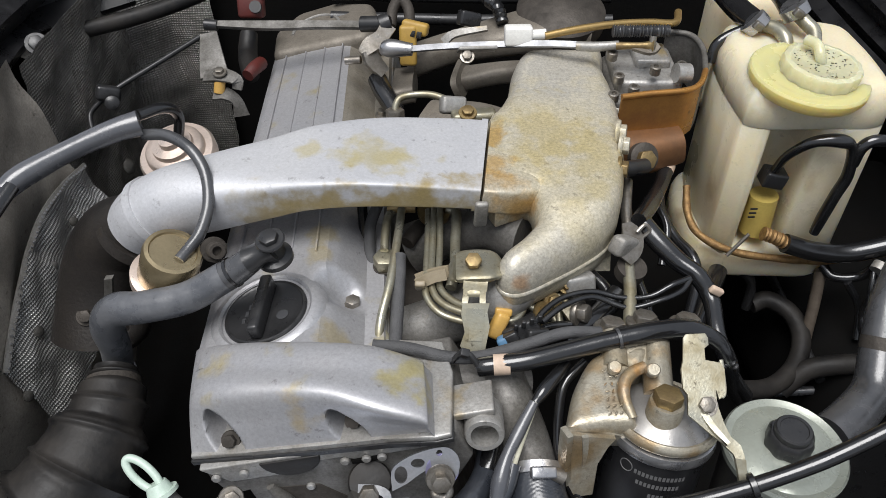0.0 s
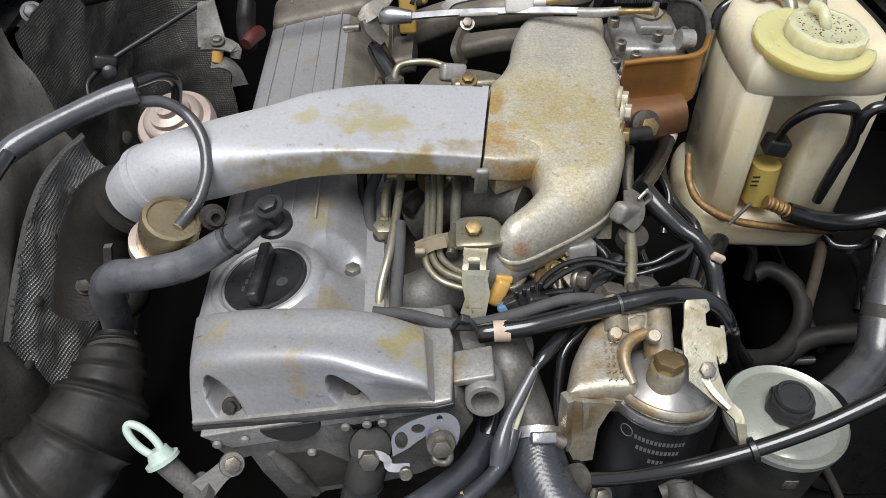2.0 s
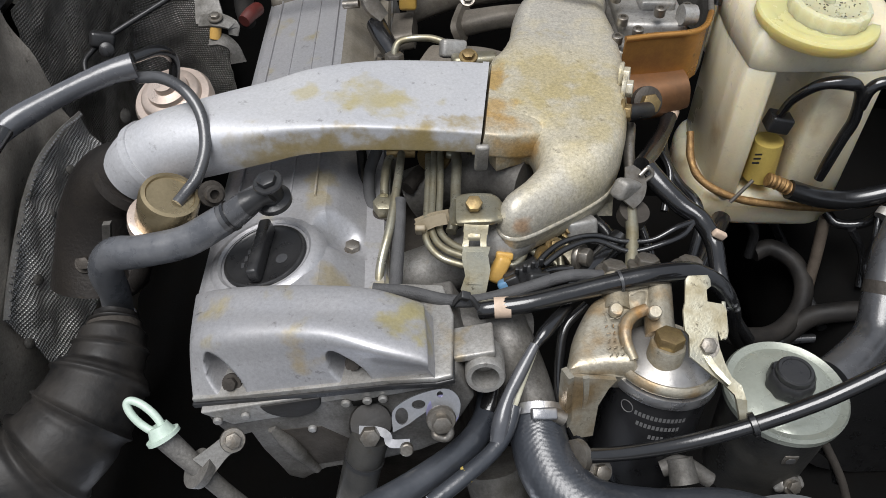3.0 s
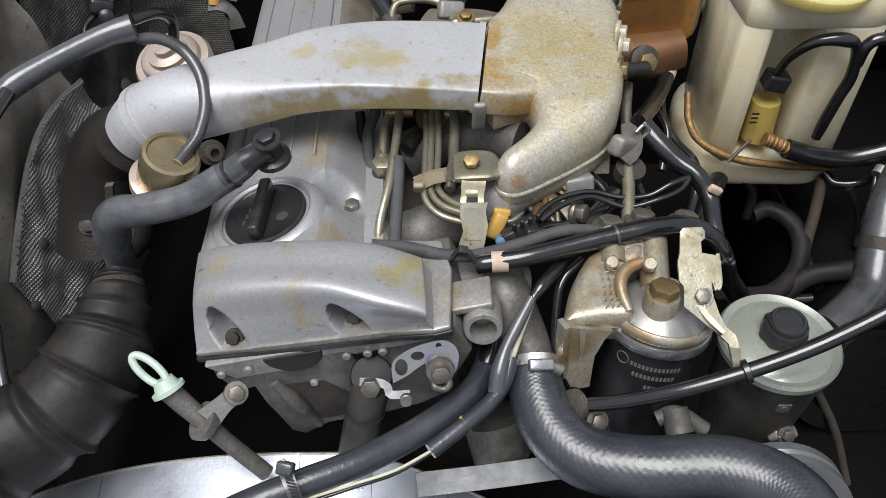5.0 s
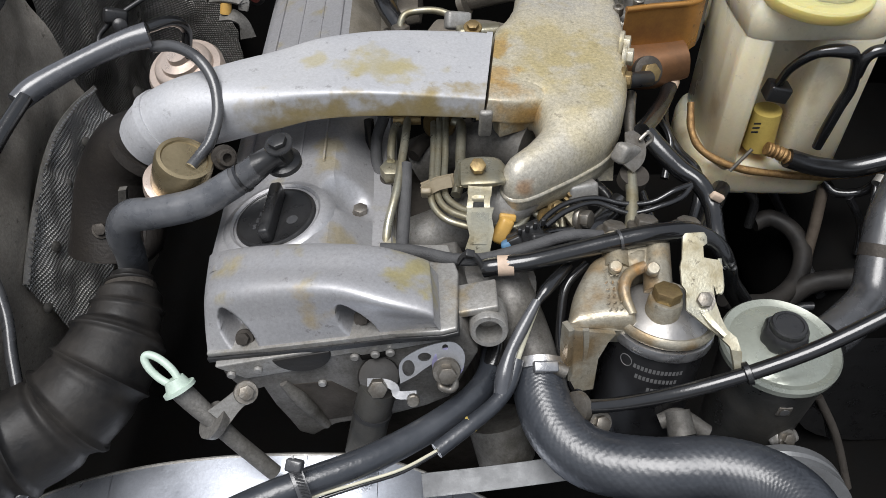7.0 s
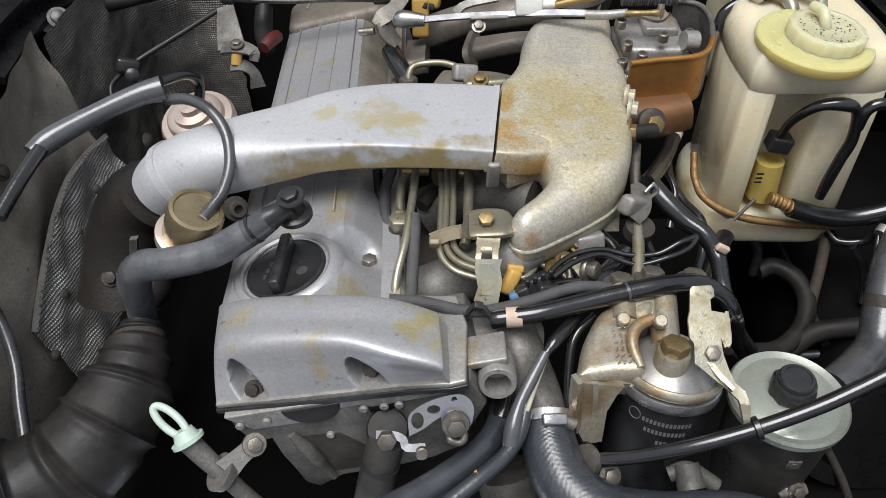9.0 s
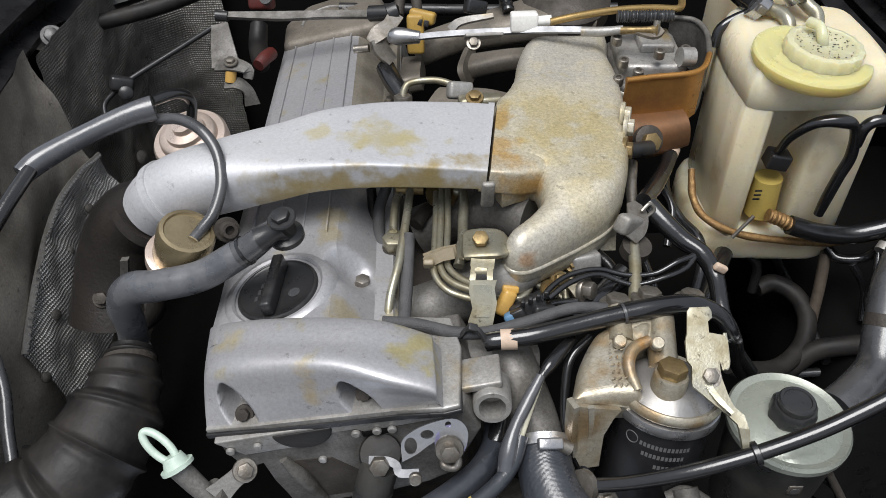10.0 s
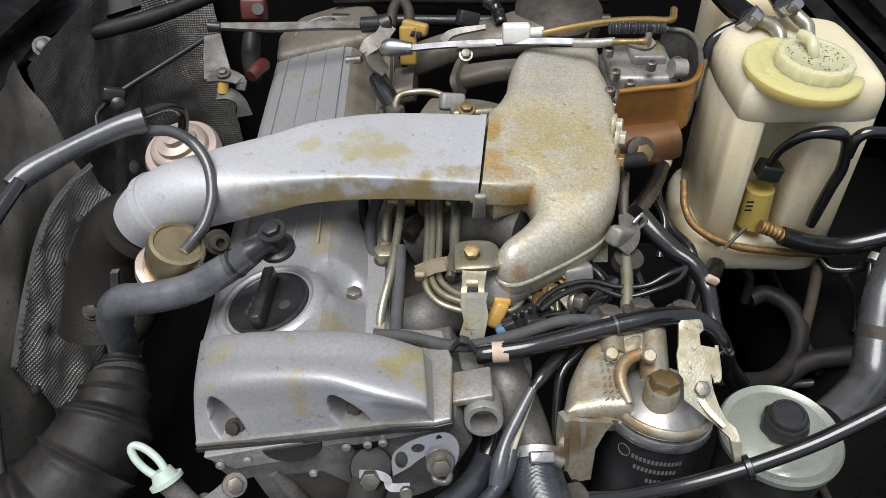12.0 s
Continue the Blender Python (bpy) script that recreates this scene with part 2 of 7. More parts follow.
def blanket_material(base, second):
    """Quilted foil: small square dimples over dark metal foil with dust."""
    m = mat("quilted_foil", base, 0.34, 0.5, second, 11, 0.95, 0.1, 300, speck=0.6, grain=0.25)
    n, l = m.node_tree.nodes, m.node_tree.links
    b = n["Principled BSDF"]
    co = n.new("ShaderNodeUVMap")
    sep = n.new("ShaderNodeSeparateXYZ")
    l.new(co.outputs[0], sep.inputs[0])
    waves = []
    for k in (0, 1):
        f = n.new("ShaderNodeMath")
        f.operation = "MULTIPLY"
        f.inputs[1].default_value = math.pi / 0.0038
        s = n.new("ShaderNodeMath")
        s.operation = "SINE"
        a = n.new("ShaderNodeMath")
        a.operation = "ABSOLUTE"
        l.new(sep.outputs[k], f.inputs[0])
        l.new(f.outputs[0], s.inputs[0])
        l.new(s.outputs[0], a.inputs[0])
        waves.append(a)
    mul = n.new("ShaderNodeMath")
    mul.operation = "MULTIPLY"
    l.new(waves[0].outputs[0], mul.inputs[0])
    l.new(waves[1].outputs[0], mul.inputs[1])
    bp = n.new("ShaderNodeBump")
    bp.inputs["Strength"].default_value, bp.inputs["Distance"].default_value = 1.0, 0.0013
    l.new(mul.outputs[0], bp.inputs["Height"])
    l.new(bp.outputs[0], b.inputs["Normal"])
    return m


# One foil in two tones: shaded rear and lit shield, light put into colour.
FOIL_SHADED = blanket_material((0.34, 0.325, 0.30), (0.07, 0.063, 0.055))
FOIL_LIT = blanket_material((0.60, 0.59, 0.57), (0.27, 0.26, 0.24))


# ---- builders ----
from mathutils.geometry import delaunay_2d_cdt

def thing(name, at, label, category, group="", kind="", turn=None):
    ob = new(name)
    ob.matrix_basis = turn if turn else Matrix.Translation(at)
    ob.empty_display_size = 0.02
    return tagged(ob, label, category, group, kind)


def part(name, bm, material, parent=None, label="", smooth=38):
    bmesh.ops.recalc_face_normals(bm, faces=bm.faces)
    me = bpy.data.meshes.new(name)
    bm.to_mesh(me)
    bm.free()
    me.materials.append(material)
    if smooth:
        me.shade_smooth()
        me.set_sharp_from_angle(angle=radians(smooth))
    ob = new(name, me)
    if parent:
        ob.parent = parent
        up = parent.matrix_basis
        if parent.parent:
            up = Matrix.Identity(4)
            q = parent
            chain = []
            while q:
                chain.append(q.matrix_parent_inverse @ q.matrix_basis)
                q = q.parent
            for c in reversed(chain):
                up = up @ c
        ob.matrix_parent_inverse = up.inverted()
    if label:
        ob["label"] = label
    return ob


def spline(pts, per=8):
    """Points of a smooth curve through pts (tuples of any length)."""
    p = [np.array(q, float) for q in pts]
    if len(p) == 2:
        return [p[0] + (p[1] - p[0]) * i / per for i in range(per + 1)]
    p = [2 * p[0] - p[1]] + p + [2 * p[-1] - p[-2]]
    out = []
    for i in range(1, len(p) - 2):
        a, b, c, d = p[i - 1:i + 3]
        for j in range(per):
            t = j / per
            out.append(0.5 * (2 * b + (c - a) * t + (2 * a - 5 * b + 4 * c - d) * t * t + (3 * b - a - 3 * c + d) * t ** 3))
    return out + [p[-2]]


def rings(bm, loops, cap=True):
    vs = [[bm.verts.new(Vector(q)) for q in r] for r in loops]
    n = len(vs[0])
    for a, b in zip(vs, vs[1:]):
        for i in range(n):
            bm.faces.new((a[i], a[(i + 1) % n], b[(i + 1) % n], b[i]))
    if cap:
        bm.faces.new(vs[0][::-1])
        bm.faces.new(vs[-1])
    return bm


def tube(pts, r, seg=14, per=8, bm=None, ripple=0.0, waves=0.0, wall=0.0, knit=None):
    """A round hose through pts; r: one radius or one for each point; ripple and waves give ribs."""
    bm = bm or bmesh.new()
    rr = [r] * len(pts) if not isinstance(r, (list, tuple)) else r
    s = spline([(*p, q) for p, q in zip(pts, rr)], per)
    c = [Vector(q[:3]) for q in s]
    loops, side = [], None
    for i, p in enumerate(c):
        t = (c[min(i + 1, len(c) - 1)] - c[max(i - 1, 0)]).normalized()
        side = (side - t * side.dot(t)).normalized() if side else t.orthogonal().normalized()
        up = t.cross(side)
        rad = s[i][3] + ripple * math.sin(2 * math.pi * waves * i / (len(c) - 1))
        rows_, lobes, deep = knit or (0, 0, 0)
        beat = 2 * math.pi * rows_ * i / (len(c) - 1)
        loops.append([p + (side * math.cos(a) + up * math.sin(a)) * (rad + deep * math.sin(beat) * math.sin(lobes * a)) for a in (2 * math.pi * k / seg for k in range(seg))])
    if wall:
        inner = [p + (q - p) * (1 - wall / rr[-1]) for p, q in [(c[-1], q) for q in loops[-1]]]
        t = (c[-1] - c[-2]).normalized()
        loops += [inner, [q - t * rr[-1] for q in inner]]
    return rings(bm, loops)


def axis_matrix(at, axis):
    return Matrix.Translation(at) @ Vector(axis).normalized().to_track_quat("Z", "Y").to_matrix().to_4x4()


def lathe(profile, at=(0, 0, 0), axis=(0, 0, 1), seg=40, bm=None, wave=0.0, teeth=0):
    """Turns (radius, height) pairs about the axis from at; teeth and wave scallop the rim."""
    bm = bm or bmesh.new()
    m = axis_matrix(at, axis)
    loops = []
    for r, h in profile:
        loops.append([m @ Vector((rad * math.cos(a), rad * math.sin(a), h)) for a, rad in
                      ((2 * math.pi * k / seg, max(r, 1e-4) * (1 + wave * math.cos(teeth * 2 * math.pi * k / seg))) for k in range(seg))])
    return rings(bm, loops)


def slab(outline, lo, hi, bevel=0.003, m=None, bm=None, seg=3, shrink=1.0):
    """An outline in x, y raised from lo to hi with rounded edges, posed by m."""
    bm = bm or bmesh.new()
    own = bmesh.new()
    c = sum((Vector((*p, 0)) for p in outline), Vector()) / len(outline)
    a = [own.verts.new((c.x + (p[0] - c.x) * shrink, c.y + (p[1] - c.y) * shrink, lo)) for p in outline]
    b = [own.verts.new((p[0], p[1], hi)) for p in outline]
    own.faces.new(a[::-1])
    own.faces.new(b)
    for i in range(len(a)):
        j = (i + 1) % len(a)
        own.faces.new((a[i], a[j], b[j], b[i]))
    if bevel:
        bmesh.ops.bevel(own, geom=own.edges[:], offset=bevel, segments=seg, profile=0.5, affect="EDGES", clamp_overlap=True)
    return merge(bm, own, m)


def merge(bm, own, m=None):
    if m is not None:
        bmesh.ops.transform(own, matrix=m, verts=own.verts)
    vs = {v: bm.verts.new(v.co) for v in own.verts}
    for f in own.faces:
        try:
            bm.faces.new([vs[v] for v in f.verts])
        except ValueError:
            pass
    own.free()
    return bm


def inset(outline, d):
    """The outline moved inwards by d along its corner normals."""
    n = len(outline)
    area = sum(outline[i][0] * outline[(i + 1) % n][1] - outline[(i + 1) % n][0] * outline[i][1] for i in range(n))
    s = 1 if area > 0 else -1
    out = []
    for i in range(n):
        (x0, y0), (x1, y1) = outline[i - 1], outline[(i + 1) % n]
        k = math.hypot(x1 - x0, y1 - y0) or 1
        out.append((outline[i][0] - s * d * (y1 - y0) / k, outline[i][1] + s * d * (x1 - x0) / k))
    return out


def puff(outline, lo, hi, r, taper=0.0, low_r=None, fall=None):
    """A casting over an outline: its top bulges up from the rim within r of the edge; fall(x, y) shifts heights."""
    ring = [Vector(p) for p in outline]
    a = np.array(outline)
    e = np.roll(a, -1, axis=0) - a
    ll = np.maximum((e ** 2).sum(1), 1e-12)

    def edge_distance(q):
        t = np.clip(((q - a) * e).sum(1) / ll, 0, 1)
        return float(np.sqrt(((a + e * t[:, None] - q) ** 2).sum(1).min()))

    def inside(q):
        x0, y0, x1, y1 = a[:, 0], a[:, 1], a[:, 0] + e[:, 0], a[:, 1] + e[:, 1]
        hit = ((y0 > q[1]) != (y1 > q[1])) & (q[0] < x0 + (q[1] - y0) * (x1 - x0) / np.where(y1 == y0, 1e-12, y1 - y0))
        return bool(hit.sum() % 2)
    step = max(r / 5, (a.max(0) - a.min(0)).max() / 90)
    pts = list(ring)
    for x in np.arange(a[:, 0].min(), a[:, 0].max(), step):
        for y in np.arange(a[:, 1].min(), a[:, 1].max(), step):
            q = np.array((x, y))
            if inside(q) and edge_distance(q) > step * 0.5:
                pts.append(Vector((x, y)))
    n = len(ring)
    verts, _, faces, *_ = delaunay_2d_cdt(pts, [(i, (i + 1) % n) for i in range(n)], [], 1, 1e-6)
    bm = bmesh.new()
    made = []
    for v in verts:
        d = min(r, edge_distance(np.array(v)))
        made.append(bm.verts.new((v.x, v.y, hi - r + math.sqrt(max(0.0, r * r - (r - d) ** 2)) + (fall(v.x, v.y) if fall else 0))))
    for f in faces:
        bm.faces.new([made[i] for i in f])
    rim = [made[i] for i in range(n)]
    below = inset(outline, taper)
    for z, k in ((lo + (low_r or r * 0.5), 0.0), (lo, (low_r or r * 0.5) * 0.7)):
        lower = [bm.verts.new((x, y, z + (fall(x, y) if fall else 0))) for x, y in inset(below, k)]
        for i in range(n):
            bm.faces.new((rim[i], rim[(i + 1) % n], lower[(i + 1) % n], lower[i]))
        rim = lower
    return bm


def ribbon(path, lo, hi, thick):
    """An upright sheet wall along an open path in plan."""
    pts = [tuple(q[:2]) for q in spline([p[:2] for p in path], 5)]
    loops = []
    for i, (x, y) in enumerate(pts):
        (x0, y0), (x1, y1) = pts[max(i - 1, 0)], pts[min(i + 1, len(pts) - 1)]
        k = math.hypot(x1 - x0, y1 - y0) or 1
        nx, ny = -(y1 - y0) / k * thick / 2, (x1 - x0) / k * thick / 2
        loops.append([(x - nx, y - ny, lo), (x + nx, y + ny, lo), (x + nx, y + ny, hi), (x - nx, y - ny, hi)])
    return rings(bmesh.new(), loops)


def plate(outer, holes, thick, m):
    """A flat plate with real holes, in the x, y plane of m."""
    bm = bmesh.new()
    edges = []
    for loop in [outer] + holes:
        vs = [bm.verts.new((x, y, 0)) for x, y in loop]
        edges += [bm.edges.new((vs[i - 1], vs[i])) for i in range(len(vs))]
    bmesh.ops.triangle_fill(bm, edges=edges, use_beauty=True)
    made = bmesh.ops.extrude_face_region(bm, geom=bm.faces[:])
    for g in made["geom"]:
        if isinstance(g, bmesh.types.BMVert):
            g.co.z += thick
    bmesh.ops.transform(bm, matrix=m, verts=bm.verts)
    return bm


def polygon_plate(pts, thick):
    """A flat plate over an outline of points in one plane, raised along its normal."""
    bm = bmesh.new()
    f = bm.faces.new([bm.verts.new(p) for p in pts])
    f.normal_update()
    n = f.normal.copy() if f.normal.y < 0 else -f.normal
    bmesh.ops.triangulate(bm, faces=[f])
    made = bmesh.ops.extrude_face_region(bm, geom=bm.faces[:])
    for g in made["geom"]:
        if isinstance(g, bmesh.types.BMVert):
            g.co += n * thick
    return bm


def round_hole(x, y, rx, ry, n=20):
    return [(x + rx * math.cos(2 * math.pi * k / n), y + ry * math.sin(2 * math.pi * k / n)) for k in range(n)]


def block(size, m, bevel=0.003, bm=None, seg=3):
    x, y, z = (s / 2 for s in size)
    return slab([(-x, -y), (x, -y), (x, y), (-x, y)], -z, z, bevel, m, bm, seg)


def bolt(at, axis, r=0.007, h=0.006, washer=True, socket=False, bm=None):
    """A hexagon head on its washer."""
    bm = bm or bmesh.new()
    m = axis_matrix(at, axis)
    own = bmesh.new()
    if washer:
        lathe([(r * 1.45, -h * 0.3), (r * 1.5, 0.0), (r * 1.4, h * 0.2), (r * 0.9, h * 0.22)], seg=20, bm=own)
    hexa = [(r * math.cos(k * math.pi / 3), r * math.sin(k * math.pi / 3)) for k in range(6)]
    if socket:
        lathe([(r, 0), (r, h * 0.9), (r * 0.9, h), (r * 0.55, h), (r * 0.5, h * 0.5), (0.0001, h * 0.5)], seg=18, bm=own)
    else:
        slab(hexa, 0, h, r * 0.12, bm=own, seg=2)
    return merge(bm, own, m)


def strip(pts, width, thick, face=(0, 0, 1), bm=None, per=4, bevel=0.0006):
    """A flat band of sheet metal along pts; face: the way its flat side looks; width: one or one a point."""
    bm = bm or bmesh.new()
    ww = width if isinstance(width, (list, tuple)) else [width] * len(pts)
    s = spline([(*p, w) for p, w in zip(pts, ww)], per) if per > 1 else [np.array((*p, w)) for p, w in zip(pts, ww)]
    c = [Vector(q[:3]) for q in s]
    loops = []
    for i, p in enumerate(c):
        t = (c[min(i + 1, len(c) - 1)] - c[max(i - 1, 0)]).normalized()
        side = t.cross(Vector(face)).normalized()
        up = side.cross(t).normalized()
        w, h = s[i][3] / 2, thick / 2
        loops.append([p + side * a * w + up * b * h for a, b in ((-1, -0.5), (-0.97, -1), (0.97, -1), (1, -0.5), (1, 0.5), (0.97, 1), (-0.97, 1), (-1, 0.5))])
    return rings(bm, loops)


def duct(rows, seg=40, per=6, lead=(0, 1, 0), skew=False):
    """A casting swept along rows (x, y, z, half depth, half height, squareness)."""
    s = spline(rows, per)
    c = [Vector(q[:3]) for q in s]
    loops = []
    for i, p in enumerate(c):
        t = (c[min(i + 1, len(c) - 1)] - c[max(i - 1, 0)]).normalized()
        d = Vector(lead).normalized() if skew else (Vector(lead) - t * t.dot(Vector(lead))).normalized()
        n = d.cross(t).normalized()
        if n.z < 0 and abs(t.z) < 0.7:
            n = -n
        a, b, e = s[i][3:6]
        ring = []
        for k in range(seg):
            th = 2 * math.pi * k / seg
            cs, sn = math.cos(th), math.sin(th)
            ring.append(p + d * a * math.copysign(abs(cs) ** (2 / e), cs) + n * b * math.copysign(abs(sn) ** (2 / e), sn))
        loops.append(ring)
    return rings(bmesh.new(), loops)


def grid(fn, nu, nv, bm=None):
    """A surface from fn(i / nu, j / nv)."""
    bm = bm or bmesh.new()
    vs = [[bm.verts.new(Vector(fn(i / nu, j / nv))) for j in range(nv + 1)] for i in range(nu + 1)]
    for i in range(nu):
        for j in range(nv):
            bm.faces.new((vs[i][j], vs[i + 1][j], vs[i + 1][j + 1], vs[i][j + 1]))
    return bm


def hose(name, pts, r, material, label, category="hose", seg=14, per=8, **kw):
    """A loose hose or cable as one thing, lying along pts."""
    ob = part(name, tube(pts, r, seg, per, **kw), material)
    return tagged(ob, label, category)


# ---- the bay: floor, side walls, bulkhead, front panel, near-black to stand for shade ----
def wall(name, pts, material, label, thick=0.012):
    bm = bmesh.new()
    vs = [bm.verts.new(p) for p in pts]
    f = bm.faces.new(vs)
    ext = bmesh.ops.extrude_face_region(bm, geom=[f])
    f.normal_update()
    for v in ext["geom"]:
        if isinstance(v, bmesh.types.BMVert):
            v.co -= f.normal * thick
    return tagged(part(name, bm, material, None), label, "wall", kind="structure")


ground = part("ground", grid(lambda a, b: (-60 + 120 * a, -60 + 120 * b, 0.0), 8, 8), mat("asphalt", (0.05, 0.05, 0.05), 0.85, 0, (0.08, 0.08, 0.08), 4, 0.7), None)
tagged(ground, "grey asphalt ground under the car", "ground", kind="structure")
wall("floor", [(-0.75, 0.0, 0.42), (0.8, 0.0, 0.42), (0.8, 1.25, 0.42), (-0.75, 1.25, 0.42)], DARK, "underside tray of the engine bay, near-black for shade")
wall("wall_north", [(-0.75, 1.16, 0.42), (0.8, 1.16, 0.42), (0.8, 1.16, 1.08), (-0.75, 1.16, 1.08)], DARK, "bulkhead behind the engine, near-black for shade")
wall("wall_east", [(0.66, 0.0, 0.42), (0.66, 1.16, 0.42), (0.66, 1.16, 1.0), (0.66, 0.0, 0.9)], DARK, "right inner wing wall, near-black for shade")
wall("wall_west", [(-0.60, 1.16, 0.42), (-0.60, 0.0, 0.42), (-0.60, 0.0, 0.95), (-0.60, 1.16, 1.0)], DARK, "left inner wing wall, near-black for shade")
wall("wall_south", [(0.66, 0.06, 0.42), (-0.60, 0.06, 0.42), (-0.60, 0.06, 0.72), (0.66, 0.06, 0.72)], DARK, "front panel with the radiator, near-black for shade")

# the raised bonnet behind the bulkhead
wall("wall_top", [(-0.78, 1.26, 1.10), (0.82, 1.26, 1.10), (0.80, 1.24, 2.05), (-0.76, 1.24, 2.05)], mat("bonnet_liner", (0.03, 0.03, 0.03), 0.9, 0, (0.05, 0.05, 0.05), 12), "dark lined underside of the raised bonnet")

# ---- engine frame: leans 12 degrees, cover front at its origin ----
ENGINE = pose(-0.10, 0.36, 0.918) @ pose(0, 0, 0, 0, 0, 2) @ pose(0, 0, 0, 0, -12, 0)
E_UP = ENGINE.to_3x3() @ Vector((0, 0, 1))
E_FRONT = ENGINE.to_3x3() @ Vector((0, -1, 0))


def on_engine(bm):
    bmesh.ops.transform(bm, matrix=ENGINE, verts=bm.verts)
    return bm


def epoint(u, v, w):
    return tuple(ENGINE @ Vector((u, v, w)))


def lerp(a, b, t):
    return a + (b - a) * t


def table(x, pairs):
    """Smooth look-up in (x, y) pairs."""
    for (x0, y0), (x1, y1) in zip(pairs, pairs[1:]):
        if x <= x1:
            t = max(0.0, (x - x0) / (x1 - x0))
            return lerp(y0, y1, t * t * (3 - 2 * t))
    return pairs[-1][1]


def hollow(d, r):
    return max(0.0, 1 - (d / r) ** 2) ** 2


def build_valve_cover():
    cover = thing("valve_cover", epoint(0, 0.3, 0), "cast aluminium valve cover with yellow oil stains, on the cylinder head", "engine cover")
    # long body: left wall, flat top, slope to the right flange
    sect = [(-0.112, -0.004), (-0.1125, 0.012), (-0.111, 0.026), (-0.107, 0.035), (-0.099, 0.0395), (-0.085, 0.041), (-0.06, 0.042), (-0.03, 0.042), (-0.008, 0.041),
            (0.004, 0.038), (0.012, 0.031), (0.020, 0.020), (0.027, 0.010), (0.032, 0.003), (0.040, 0.0015), (0.048, 0.001), (0.050, -0.004)]

    def body(a, b):
        v = 0.062 + 0.588 * a
        k = b * (len(sect) - 1)
        i = min(int(k), len(sect) - 2)
        u, w = (lerp(sect[i][j], sect[i + 1][j], k - i) for j in (0, 1))
        wide = 1 + 0.10 * table(v, [(0.05, 1), (0.14, 0.6), (0.26, 0.0), (0.6, 0)]) * (u > 0)
        d = math.hypot(u + 0.047, v - 0.118)
        w -= 0.004 * hollow(d, 0.075) * (w > 0.02)
        d2 = math.hypot(u - 0.02, v - 0.144)
        w = lerp(w, 0.002, hollow(d2, 0.028))
        end = table(v, [(0.62, 1.0), (0.65, 0.15)])
        inner = lerp(0.104, 0.113, min(1.0, max(0.0, (v - 0.075) / 0.02)))
        return (max(u * wide, -inner), v, w * end if w > 0 else w)
    part("cover_body", on_engine(grid(lambda a, b: body(a, 0.5625 * b), 120, 36)), ALU, cover)
    part("cover_side", on_engine(grid(lambda a, b: body(0.42 * a, lerp(0.5625, 1.0, b)), 60, 28)), ALU, cover)
    part("cover_side", on_engine(grid(lambda a, b: body(lerp(0.42, 1.0, a), lerp(0.5625, 1.0, b)), 70, 28)), COVER_SIDE, cover, "oil-browned sloping side of the cover")
    # hood over the chain case at the front, with two scooped bolt pockets
    stations = [
        [(-0.1192, 0.1021, 0.0200), (-0.1096, 0.0899, 0.0370), (-0.1066, 0.0661, 0.0390), (-0.1035, 0.0364, 0.0380), (-0.1075, 0.0208, 0.0170), (-0.1104, 0.0069, -0.0040)],
        [(-0.0857, 0.0901, 0.0260), (-0.0770, 0.0812, 0.0430), (-0.0722, 0.0543, 0.0450), (-0.0685, 0.0270, 0.0440), (-0.0725, 0.0152, 0.0200), (-0.0783, 0.0036, -0.0040)],
        [(-0.0409, 0.0812, 0.0300), (-0.0337, 0.0719, 0.0460), (-0.0300, 0.0433, 0.0480), (-0.0280, 0.0191, 0.0470), (-0.0321, 0.0092, 0.0220), (-0.0377, 0.0010, -0.0040)],
        [(0.0060, 0.0699, 0.0300), (0.0119, 0.0621, 0.0460), (0.0147, 0.0346, 0.0475), (0.0164, 0.0085, 0.0460), (0.0096, 0.0039, 0.0210), (0.0039, -0.0014, -0.0040)],
        [(0.0488, 0.0612, 0.0220), (0.0534, 0.0556, 0.0380), (0.0557, 0.0268, 0.0395), (0.0573, -0.0062, 0.0380), (0.0507, -0.0044, 0.0160), (0.0447, -0.0037, -0.0040)],
        [(0.0859, 0.0498, 0.0100), (0.0884, 0.0457, 0.0250), (0.0904, 0.0183, 0.0270), (0.0913, -0.0117, 0.0250), (0.0863, -0.0111, 0.0110), (0.0801, -0.0057, -0.0040)],
    ]
    left = [(p[0] - 0.0025, p[1], -0.006) for p in stations[0]]
    right = [(stations[-1][3][0] + 0.004, p[1] + 0.002, -0.006) for p in stations[-1]]
    rows = [[tuple(q + (e - q) * k for q, e in zip(p, d)) for p, d in zip(stations[0], left)] for k in (1.0, 0.5, 0.10)] + stations[1:-1]
    rows += [[tuple(q + (e - q) * k for q, e in zip(p, d)) for p, d in zip(stations[-1], right)] for k in (0.06, 0.35, 1.0)]
    along = [spline(row, 22) for row in rows]
    across = [spline([tuple(r[k]) for r in along], 24) for k in range(len(along[0]))]
    nb, na = len(across) - 1, len(across[0]) - 1

    def hood(a, b):
        u, v, w = across[round(b * nb)][round(a * na)]
        if b > 0.45 and 0.02 < a < 0.98:
            for pu, rw, rh in ((-0.081, 0.0135, 0.023), (0.026, 0.0140, 0.024)):
                lean = pu + (0.010 - w) * 0.30
                q = ((u - lean) / (rw * (1.0 - 10 * max(0.0, w - 0.010)))) ** 2 + ((w - 0.008) / rh) ** 2
                k = min(1.0, max(0.0, (1.05 - q) / 0.6))
                v += 0.028 * k * k * (3 - 2 * k)
        return (u, v, w)
    hood_ob = part("front_hood", on_engine(grid(hood, na, nb)), ALU, cover, "front hood of the cover with two bolt pockets", smooth=80)
